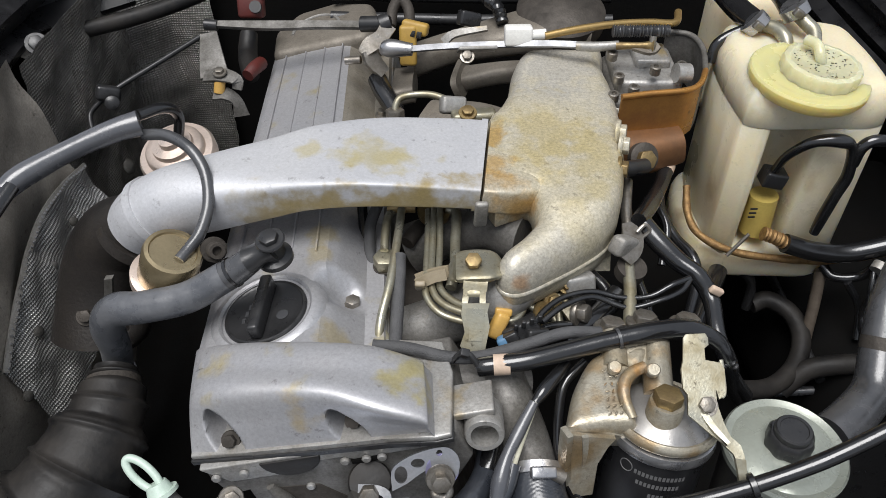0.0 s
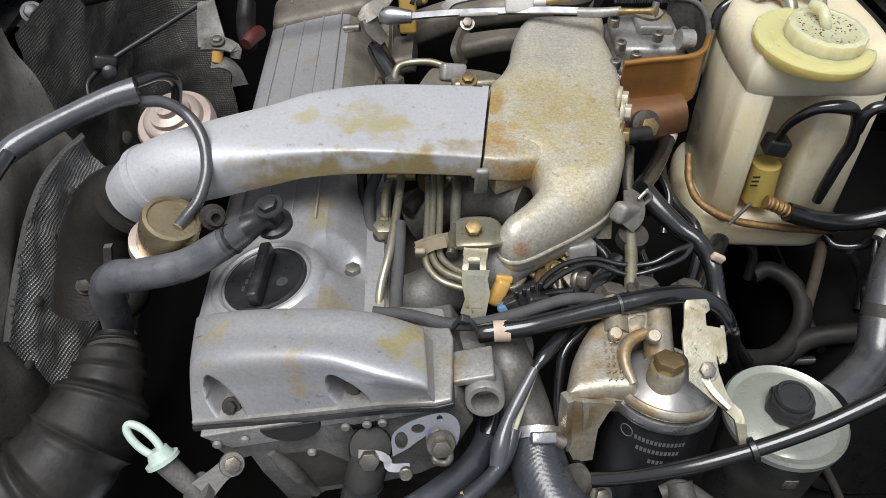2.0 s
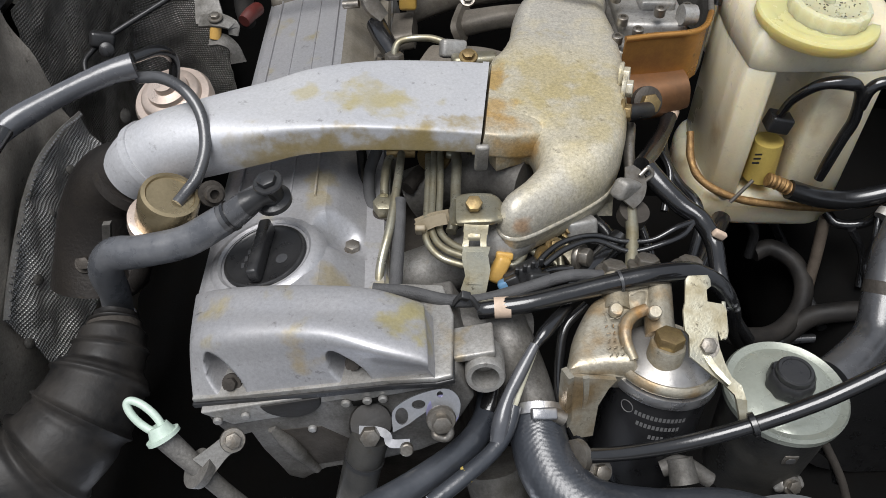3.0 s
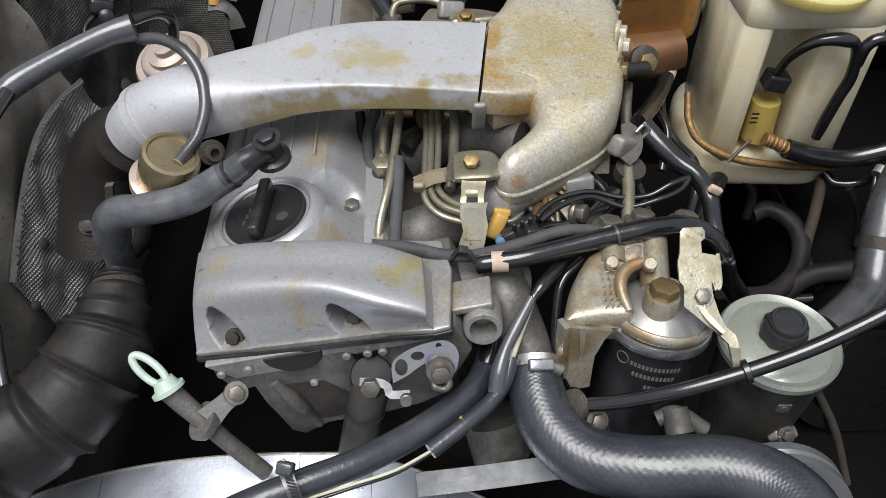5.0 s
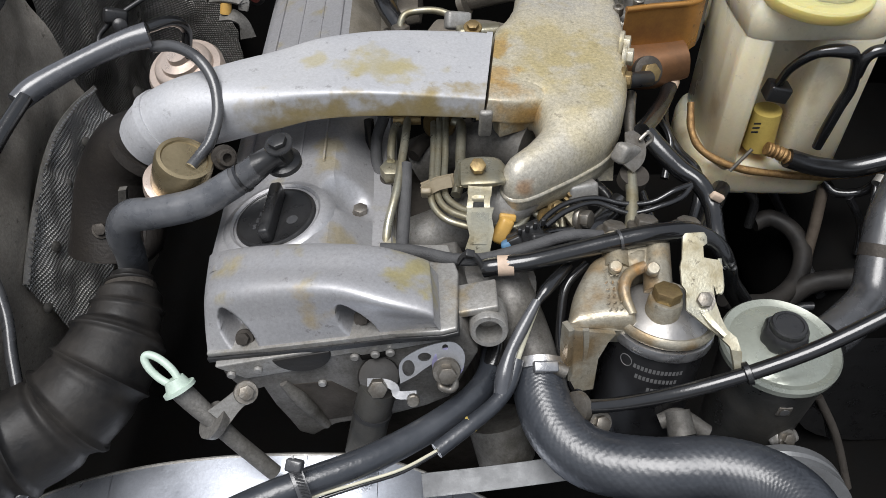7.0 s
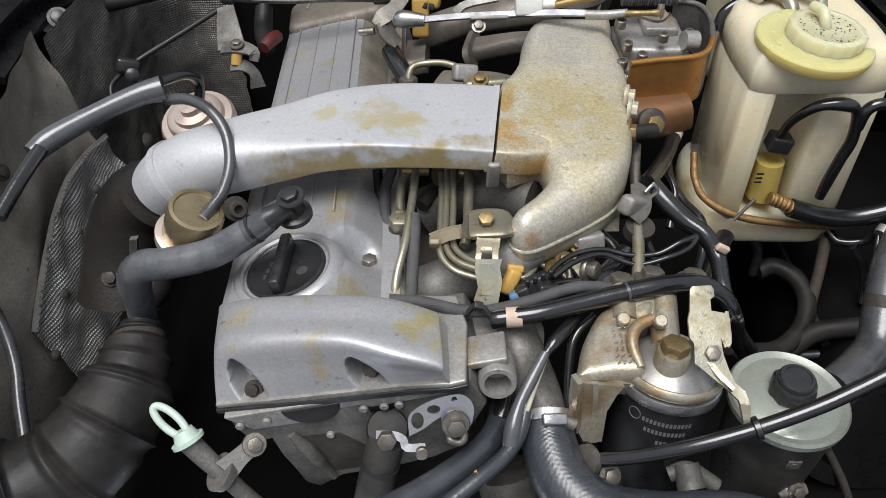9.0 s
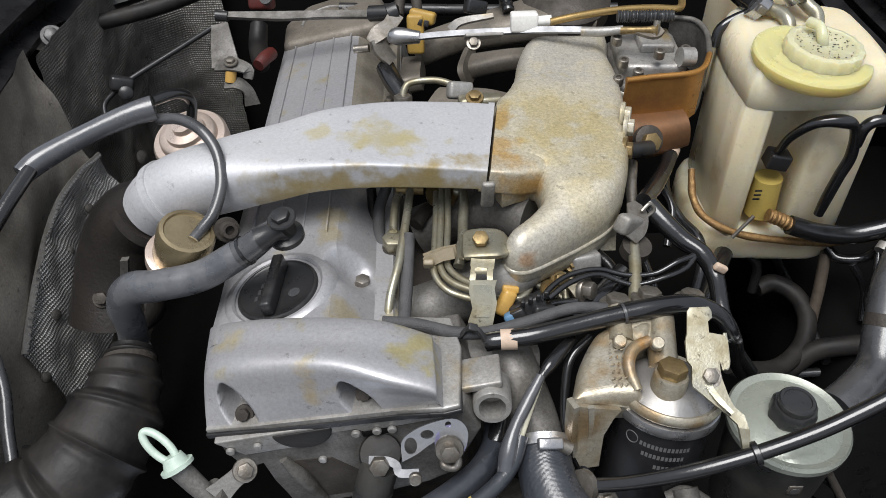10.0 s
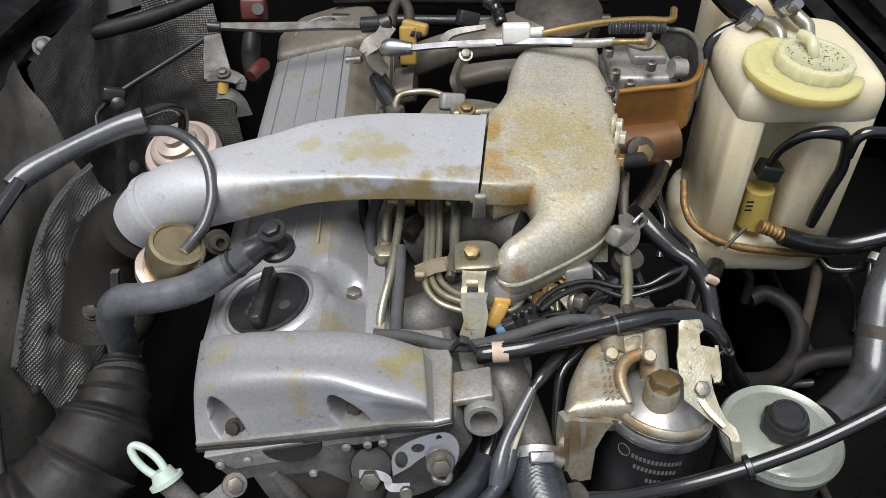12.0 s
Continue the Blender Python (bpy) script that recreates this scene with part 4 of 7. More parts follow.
    part("leg", polygon_plate([(0.100, 0.365, 0.923), (0.118, 0.365, 0.920), (0.140, 0.366, 0.916), (0.134, 0.363, 0.908), (0.127, 0.358, 0.892), (0.125, 0.348, 0.862), (0.110, 0.346, 0.861), (0.103, 0.350, 0.875)], 0.005), FILTER_ALU, head)
    part("leg_rib", strip([(0.111, 0.349, 0.939), (0.113, 0.347, 0.921), (0.113, 0.345, 0.903)], [0.005, 0.004, 0.002], 0.003, (0.1, -0.95, 0.3)), FILTER_ALU, head)
    part("leg_edge", strip([(0.098, 0.356, 0.935), (0.099, 0.353, 0.903), (0.103, 0.350, 0.873)], [0.012, 0.012, 0.010], 0.005, (-0.9, -0.4, 0.1)), FILTER_ALU, head)
    part("rib", tube([(0.154, 0.372, 0.930), (0.149, 0.388, 0.936), (0.151, 0.401, 0.939), (0.158, 0.410, 0.941), (0.170, 0.416, 0.942)], [0.004, 0.005, 0.0055, 0.0055, 0.005], 14), FILTER_ALU, head)
    rnd = random.Random(9)
    for row in range(3):
        for k in range(7):
            x, y, z = (0.135, 0.414, 0.940)
            part("cast_mark", block((0.0035, 0.0012, 0.0012), pose(x + 0.005 * row + 0.001 * rnd.random(), y - 0.0065 * k, z - 0.0012 * k + 0.0008 * row, 8, 0, 90 * rnd.random()), 0.0004), FILTER_ALU, head)
    for q in ((0.144, 0.414, 0.943), (0.174, 0.407, 0.948)):
        part("cast_boss", lathe([(0.0060, -0.003), (0.0058, 0.003), (0.0048, 0.004), (0.0001, 0.004)], q, (0, -0.4, 0.9), 18), FILTER_ALU, head)
    for a, b in (((0.148, 0.422, 0.930), (0.152, 0.457, 0.935)), ((0.181, 0.398, 0.926), (0.187, 0.454, 0.936))):
        part("port_boss", tube([a, b], 0.0125, 24), FILTER_ALU, head)
    part("top_web", strip([(0.141, 0.440, 0.934), (0.159, 0.434, 0.936), (0.185, 0.438, 0.936)], 0.022, 0.008, (0, -0.3, 1)), FILTER_ALU, head)
    for p in ((0.151, 0.465, 0.935), (0.181, 0.472, 0.936), (0.218, 0.467, 0.938)):
        part("union_nut", bolt(p, (0.1, 0.3, 1), 0.011, 0.009), STEEL, head)
    brk = thing("cable_bracket", (0.213, 0.388, 0.940), "yellow zinc plated bracket with a hooked end on the filter", "bracket")
    part("plate", polygon_plate([(0.197, 0.422, 0.971), (0.199, 0.424, 0.973), (0.215, 0.425, 0.973), (0.217, 0.422, 0.971), (0.217, 0.417, 0.968), (0.213, 0.414, 0.967), (0.213, 0.406, 0.962), (0.225, 0.404, 0.961), (0.228, 0.400, 0.958), (0.226, 0.382, 0.948), (0.221, 0.379, 0.946), (0.219, 0.386, 0.950), (0.219, 0.376, 0.944), (0.223, 0.363, 0.936), (0.227, 0.354, 0.931), (0.234, 0.348, 0.928), (0.236, 0.341, 0.924), (0.236, 0.333, 0.919), (0.231, 0.331, 0.918), (0.229, 0.336, 0.921), (0.228, 0.342, 0.924), (0.219, 0.350, 0.929), (0.211, 0.356, 0.932), (0.203, 0.362, 0.936), (0.195, 0.368, 0.940), (0.196, 0.382, 0.948), (0.193, 0.386, 0.950), (0.193, 0.400, 0.958), (0.195, 0.406, 0.962)], 0.003), ZINC, brk)
    part("hook", strip([(0.232, 0.337, 0.925), (0.231, 0.326, 0.922), (0.231, 0.317, 0.915)], [0.009, 0.007, 0.006], 0.003, (0.1, -0.5, 0.85), per=4), ZINC, brk)
    part("pressed_bead", strip([(0.206, 0.373, 0.942), (0.213, 0.358, 0.938), (0.223, 0.345, 0.934)], [0.006, 0.005, 0.003], 0.0050, (0, -0.5, 0.85)), ZINC, brk)
    # No hole is cut here: a near-black disc paints its shade.
    part("hole_shade", lathe([(0.0001, 0), (0.0045, 0), (0.0045, 0.0006), (0.0001, 0.0006)], (0.212, 0.425, 0.960), (0, -0.5, 0.85), 16), DARK, brk, "dark disc painting the shade of a bolt hole")
    part("rubber_loop", lathe([(0.0065, -0.003), (0.0095, -0.002), (0.0095, 0.002), (0.0065, 0.003)], (0.233, 0.311, 0.931), (0.9, 0.1, 0.35), 24), RUBBER, brk, "black rubber loop round the sleeve")
    part("side_flange", strip([(0.232, 0.416, 0.948), (0.230, 0.392, 0.941), (0.227, 0.387, 0.938)], 0.010, 0.003, (1, 0, 0.1)), ZINC, brk)
    part("bolt", bolt((0.210, 0.374, 0.945), (0, -0.5, 0.85), 0.0068, 0.006), STEEL, brk)

    ps = thing("steering_reservoir", (0.285, 0.366, 0.77), "round grey-green power steering fluid reservoir with a black screw cap", "reservoir")
    base = (0.285, 0.366, 0.77)
    part("pot", lathe([(0.036, 0.0), (0.040, 0.004), (0.0455, 0.10), (0.047, 0.122)], base, (0, 0, 1), 56), POT, ps)
    part("lid", lathe([(0.047, 0.118), (0.0505, 0.120), (0.051, 0.126), (0.049, 0.129), (0.046, 0.1275), (0.043, 0.1265), (0.036, 0.130), (0.015, 0.133), (0.0001, 0.133)], base, (0, 0, 1), 64), LID, ps)
    part("cap", lathe([(0.0175, 0.131), (0.0185, 0.134), (0.0185, 0.145), (0.0165, 0.148)], base, (0, 0, 1), 64, wave=0.035, teeth=8), PLASTIC, ps)
    part("cap_top", lathe([(0.0150, 0.146), (0.0150, 0.153), (0.0138, 0.1545), (0.0115, 0.1545), (0.0110, 0.1535), (0.0001, 0.1535)], base, (0, 0, 1), 40), PLASTIC, ps)
    part("tab", block((0.012, 0.003, 0.012), pose(0.285, 0.3215, 0.862), 0.001), STEEL, ps)
    part("emblem", lathe([(0.003, 0), (0.004, 0.0004), (0.004, 0.0008), (0.003, 0.0008)], (0.285, 0.320, 0.862), (0, -1, 0), 16), CHROME, ps)


build_filter()

# ---- hoses and cables ----
def build_hoses():
    big = thing("radiator_hose", (0.077, 0.346, 0.868), "large ribbed black rubber radiator hose bent over the belt pulley", "hose")
    pts = [(0.080, 0.359, 0.873), (0.080, 0.336, 0.865), (0.091, 0.306, 0.857), (0.118, 0.281, 0.854), (0.165, 0.268, 0.861), (0.215, 0.263, 0.870), (0.249, 0.247, 0.875), (0.265, 0.223, 0.879), (0.265, 0.189, 0.881)]
    part("hose_body", tube(pts, [0.0225, 0.024, 0.025, 0.0255, 0.0255, 0.0255, 0.026, 0.026, 0.026], 96, 44, knit=(60, 20, 0.00013)), HOSE_BIG, big)
    ring = part("clamp", tube([(0.080, 0.363, 0.874), (0.080, 0.354, 0.871)], 0.0255, 32, 3), CHROME, big, "steel worm-drive clamp")
    part("clamp_screw", tube([(0.088, 0.347, 0.892), (0.099, 0.345, 0.887)], [0.0055, 0.0065], 14, 3), STEEL, ring)
    part("clamp_housing", block((0.022, 0.010, 0.008), pose(*(0.082, 0.345, 0.894), 30, 8, 6), 0.002), CHROME, ring)
    for k in range(7):
        x, y, z = (0.077, 0.344, 0.895)
        part("clamp_slot", block((0.0010, 0.0065, 0.0016), pose(x + 0.0024 * k, y, z - 0.0002 * k, 30, 8, 6), 0), IRON, ring)
    bre = thing("breather_hose", (-0.289, 0.469, 0.955), "thick dusty rubber breather hose from the valve cover", "hose")
    part("hose_body", tube([(-0.186, 0.475, 0.991), (-0.221, 0.466, 0.974), (-0.262, 0.464, 0.964), (-0.289, 0.469, 0.955), (-0.305, 0.474, 0.930), (-0.312, 0.483, 0.888), (-0.323, 0.489, 0.843)], [0.0135, 0.0140, 0.0145, 0.0154, 0.0152, 0.0142, 0.0140], 32, 12), DUSTY_HOSE, bre)
    part("end_sleeve", tube([(-0.151, 0.487, 1.012), (-0.165, 0.480, 1.004), (-0.180, 0.476, 0.994), (-0.188, 0.4745, 0.990)], [0.009, 0.0115, 0.0128, 0.0130], 28, 8), RUBBER_GREY, bre, "glossy black end sleeve")
    part("sleeve_rim", tube([(-0.1785, 0.4763, 0.9952), (-0.1810, 0.4758, 0.9938)], 0.0138, 28, 2), RUBBER, bre)
    loom = thing("wiring_loom", (0.031, 0.423, 0.933), "glossy black sleeved wiring loom crossing the engine", "cable")
    part("sleeve", tube([(0.031, 0.423, 0.933), (0.040, 0.422, 0.936), (0.070, 0.423, 0.941), (0.105, 0.432, 0.943), (0.142, 0.441, 0.946), (0.179, 0.448, 0.949), (0.212, 0.453, 0.948), (0.240, 0.451, 0.935), (0.255, 0.445, 0.913), (0.270, 0.451, 0.874), (0.299, 0.461, 0.826)], 0.0085, 20, 10), RUBBER, loom)
    part("shrink_sleeve", tube([(0.151, 0.4428, 0.9470), (0.179, 0.448, 0.949), (0.212, 0.453, 0.948), (0.232, 0.4522, 0.9400)], 0.0093, 20, 8), RUBBER, loom)
    part("sleeve_lip", tube([(0.1500, 0.4426, 0.9468), (0.1525, 0.4431, 0.9471)], 0.0099, 20, 2), RUBBER_GREY, loom)
    hose("braided_hose", [(-0.061, 0.442, 0.939), (-0.031, 0.439, 0.939), (0.003, 0.430, 0.938), (0.032, 0.432, 0.936), (0.072, 0.442, 0.940), (0.107, 0.452, 0.944), (0.139, 0.456, 0.940)], 0.0055, BRAID, "thin braided fuel hose along the engine front", per=10)
    hose("support_pipe", [(0.112, 0.320, 0.870), (0.145, 0.312, 0.889), (0.185, 0.307, 0.912), (0.229, 0.310, 0.930), (0.273, 0.317, 0.948), (0.305, 0.325, 0.962), (0.336, 0.334, 0.977), (0.366, 0.343, 0.992)], 0.0062, RUBBER, "straight black cable sleeve held by the bracket hook", "cable", seg=18)
    hose("vacuum_hose", [(-0.283, 0.615, 1.042), (-0.258, 0.606, 1.047), (-0.234, 0.590, 1.044), (-0.218, 0.571, 1.031), (-0.213, 0.548, 1.013), (-0.217, 0.523, 1.000), (-0.225, 0.507, 0.994), (-0.231, 0.495, 0.991)], 0.0055, RUBBER_GREY, "bent grey rubber vacuum hose into the gold canister", per=10, seg=18)
    hose("vacuum_hose", [(-0.293, 0.636, 1.050), (-0.275, 0.658, 1.045), (-0.268, 0.670, 1.028), (-0.275, 0.670, 0.998)], 0.0055, RUBBER, "short bent vacuum hose onto the diaphragm", per=10, seg=18)
    hose("loom_sleeve", [(-0.400, 0.555, 1.020), (-0.387, 0.573, 1.025), (-0.348, 0.592, 1.039), (-0.308, 0.609, 1.050), (-0.285, 0.618, 1.053)], [0.010, 0.0115, 0.010, 0.011, 0.0125], SLEEVE, "shrink-wrapped grey cable sleeve by the inner wing", "cable", per=8, seg=18)
    hose("loom_tail", [(-0.409, 0.484, 1.002), (-0.401, 0.522, 1.014), (-0.392, 0.558, 1.024)], 0.007, RUBBER, "black cable running into its sleeve", "cable")
    hose("lower_hose", [(0.041, 0.389, 0.867), (0.036, 0.359, 0.866), (0.018, 0.330, 0.867), (-0.019, 0.298, 0.871), (-0.062, 0.268, 0.878), (-0.103, 0.249, 0.881), (-0.139, 0.234, 0.881), (-0.181, 0.212, 0.881)], 0.0115, HOSE_BIG, "black rubber hose running down to the radiator", per=10, seg=20)
    return big


build_hoses()


# ---- left side: canister, bellows, quilted foil, dipstick ----
def build_left():
    can = thing("vacuum_canister", (-0.241, 0.496, 0.984), "gold passivated vacuum canister under the intake duct", "canister")
    part("body", lathe([(0.024, -0.030), (0.026, -0.026), (0.026, 0.010), (0.0245, 0.0145), (0.021, 0.015), (0.020, 0.013), (0.0001, 0.013)], (-0.242, 0.502, 0.984), (0.40, -0.12, 0.92), 40), CAN, can)
    part("back_ring", lathe([(0.02, -0.03), (0.030, -0.028), (0.031, -0.018), (0.027, -0.016)], (-0.245, 0.503, 0.980), (0.40, -0.12, 0.92), 40), DIAPHRAGM, can)
    dia = thing("vacuum_diaphragm", (-0.282, 0.676, 0.976), "stepped pinkish metal vacuum diaphragm", "diaphragm")
    part("disc", lathe([(0.041, -0.01), (0.0415, 0.0), (0.039, 0.004), (0.032, 0.005), (0.031, 0.010), (0.029, 0.012), (0.022, 0.013), (0.021, 0.018), (0.012, 0.020), (0.011, 0.026), (0.0001, 0.027)], (-0.282, 0.677, 0.977), (-0.1, -0.3, 0.95), 44), DIAPHRAGM, dia)
    bel = thing("air_bellows", (-0.326, 0.404, 0.852), "large grimy black rubber air intake bellows", "air hose")
    axis = [(-0.310, 0.468, 0.876), (-0.309, 0.445, 0.868), (-0.312, 0.419, 0.857), (-0.321, 0.385, 0.845), (-0.340, 0.355, 0.831), (-0.368, 0.331, 0.821), (-0.403, 0.311, 0.818), (-0.432, 0.297, 0.819)]
    way = spline(axis, 24)
    def bellows_radius(k):
        """Neck, then broad bands parted by narrow raised ribs and grooves."""
        f = k / (len(way) - 1)
        r = table(f, [(0.0, 0.020), (0.07, 0.021), (0.12, 0.030), (0.27, 0.034), (0.31, 0.042), (0.5, 0.046), (1.0, 0.050)])
        for at, w, h in ((0.05, 0.012, 0.004), (0.19, 0.010, 0.003), (0.33, 0.010, 0.0035), (0.46, 0.008, 0.004), (0.49, 0.016, -0.002), (0.62, 0.010, 0.005), (0.66, 0.018, -0.004), (0.80, 0.010, 0.005), (0.84, 0.018, -0.004)):
            r += h * math.exp(-((f - at) / w) ** 2)
        return r
    part("bellows_body", tube([tuple(q) for q in way], [bellows_radius(k) for k in range(len(way))], 56, 1), RUBBER_DIRT, bel, smooth=60)
    part("neck_clamp", tube([(-0.310, 0.459, 0.873), (-0.309, 0.452, 0.870)], 0.0245, 36, 3), IRON, bel, "dull steel clamp band")
    dip = thing("oil_dipstick", (-0.229, 0.333, 0.874), "oil dipstick with a pale green ring handle in its tube", "dipstick")
    a, c = Vector((-0.260, 0.353, 0.899)), Vector((-0.231, 0.337, 0.884))
    mid, major, minor = (a + c) / 2, (c - a) / 2, Vector((0.002, 0.005, 0.0045))
    ring = [mid + major * math.cos(t) + minor * math.sin(t) for t in (2 * math.pi * k / 20 for k in range(21))]
    part("ring_handle", tube([tuple(q) for q in ring], 0.0034, 12, 3), MINT, dip)
    part("stopper_flange", tube([(-0.2315, 0.3355, 0.8795), (-0.2300, 0.3340, 0.8770)], 0.0145, 24, 2), MINT, dip)
    part("stopper", tube([(-0.235, 0.340, 0.886), (-0.230, 0.334, 0.877)], [0.0085, 0.0125], 20, 2), MINT, dip)
    part("tube", tube([(-0.231, 0.335, 0.876), (-0.219, 0.329, 0.862), (-0.204, 0.321, 0.848), (-0.188, 0.314, 0.827), (-0.159, 0.304, 0.790)], [0.0095, 0.009, 0.008, 0.0075, 0.0075], 20), ALU_DARK, dip)
    part("collar", tube([(-0.206, 0.320, 0.853), (-0.201, 0.321, 0.847)], [0.017, 0.0155], 24, 3), ALU_DARK, dip)
    part("strap", strip([(-0.199, 0.319, 0.857), (-0.184, 0.328, 0.868), (-0.172, 0.335, 0.874)], [0.022, 0.016, 0.018], 0.003, (0.4, -0.6, 0.6)), ALU_GREY, dip)
    part("strap_bolt", bolt((-0.173, 0.331, 0.878), (0.3, -0.6, 0.7), 0.007, 0.007), STEEL, dip)


build_left()


def foil_sheet(name, fn, nu, nv, label, span=0.42):
    """A sheet with its own flat coordinates in metres, crumpled a little."""
    bm = bmesh.new()
    uv = bm.loops.layers.uv.new("UVMap")
    vs, flat = [], {}
    for i in range(nu + 1):
        row = []
        for j in range(nv + 1):
            p = Vector(fn(i / nu, j / nv))
            d = (noise.fractal(p * 9, 1.0, 2.0, 3) * 0.012 + noise.fractal(p * 34, 1.0, 2.0, 2) * 0.004)
            v = bm.verts.new(p + Vector((d, 0, d * 0.4)))
            flat[v] = (i / nu * span, p.z)
            row.append(v)
        vs.append(row)
    for i in range(nu):
        for j in range(nv):
            f = bm.faces.new((vs[i][j], vs[i + 1][j], vs[i + 1][j + 1], vs[i][j + 1]))
            for lo in f.loops:
                lo[uv].uv = flat[lo.vert]
    ob = part(name, bm, FOIL_SHADED, None, smooth=80)
    return tagged(ob, label, "insulation")


def adopt(ob, parent, name):
    """Makes a finished sheet a part of its thing."""
    ob.name, ob.parent, ob.matrix_parent_inverse = name, parent, parent.matrix_basis.inverted()
    for key in ("label", "category"):
        del ob[key]


mat_thing = thing("foil_insulation", (-0.478, 0.9, 0.6), "crumpled quilted foil insulation on the inner wing, toned darker for shade", "insulation")
adopt(foil_sheet("foil_insulation", lambda a, b: (lerp(-0.478, -0.36, max(0, a - 0.72) / 0.28), lerp(0.79, 1.13, min(1, a / 0.85)), lerp(0.60, 1.02, b)), 60, 60, "crumpled quilted foil insulation on the inner wing, toned darker for shade"), mat_thing, "foil_sheet")
for q in ((-0.462, 0.923, 0.782), (-0.462, 0.999, 0.756)):
    part("fastener", lathe([(0.011, 0), (0.011, 0.002), (0.007, 0.005), (0.0001, 0.006)], q, (0.9, -0.2, 0.3), 18), ALU_DARK, mat_thing)
low_edge = [(0.503, 0.826), (0.542, 0.852), (0.586, 0.875), (0.622, 0.891), (0.668, 0.901), (0.724, 0.897), (0.788, 0.882)]
shield = thing("heat_shield", (-0.45, 0.6, 0.6), "quilted foil heat shield with a folded edge, toned lighter for light", "heat shield")
sheet = foil_sheet("foil_insulation", lambda a, b: (-0.452 + 0.035 * (1 - b), lerp(0.503, 0.788, a), lerp(table(lerp(0.503, 0.788, a), low_edge) - 0.13, table(lerp(0.503, 0.788, a), low_edge), b)), 60, 30, "quilted foil heat shield, toned lighter for light")
# The shield sheet takes the lighter tone to look better lit.
sheet.data.materials[0] = FOIL_LIT
adopt(sheet, shield, "foil_sheet")
part("folded_edge", strip([(-0.449, y, z) for y, z in low_edge], 0.0065, 0.003, (0.8, -0.3, 0.5), per=6), ALU_GREY, shield, "pale folded foil edge")
for k in range(44):
    y = 0.507 + 0.00644 * k
    part("stitch", lathe([(0.0016, 0), (0.0014, 0.0008), (0.0001, 0.001)], (-0.4466, y, table(y, low_edge) + 0.0012), (0.8, -0.3, 0.5), 8), CHROME, shield)
for y in (0.50, 0.56, 0.63, 0.70):
    z = table(y, low_edge) - 0.035
    part("rivet", lathe([(0.006, 0), (0.006, 0.002), (0.003, 0.004), (0.0001, 0.004)], (-0.438, y, z), (0.9, -0.2, 0.3), 14), ALU_DARK, shield)


def wing_panel(a, b):
    p = Vector((-0.470, lerp(0.30, 0.815 - 0.03 * b, a), lerp(0.55, 1.03, b)))
    p.x += 0.03 * noise.fractal(p * 5, 1.0, 2.0, 3) + 0.03 * (1 - a) * b - 0.05 * max(0, b - 0.75)
    return p


wing = thing("inner_wing", (-0.47, 0.55, 0.55), "dusty dented grey sheet metal inner wing", "panel")
part("wing_sheet", grid(wing_panel, 40, 40), DUST, wing, smooth=80)
for y, z in ((0.42, 0.93), (0.60, 0.97)):
    part("wing_bolt", bolt(tuple(wing_panel((y - 0.30) / 0.5, (z - 0.55) / 0.48) + Vector((0.004, 0, 0))), (0.9, -0.2, 0.3), 0.006, 0.004), IRON, wing)

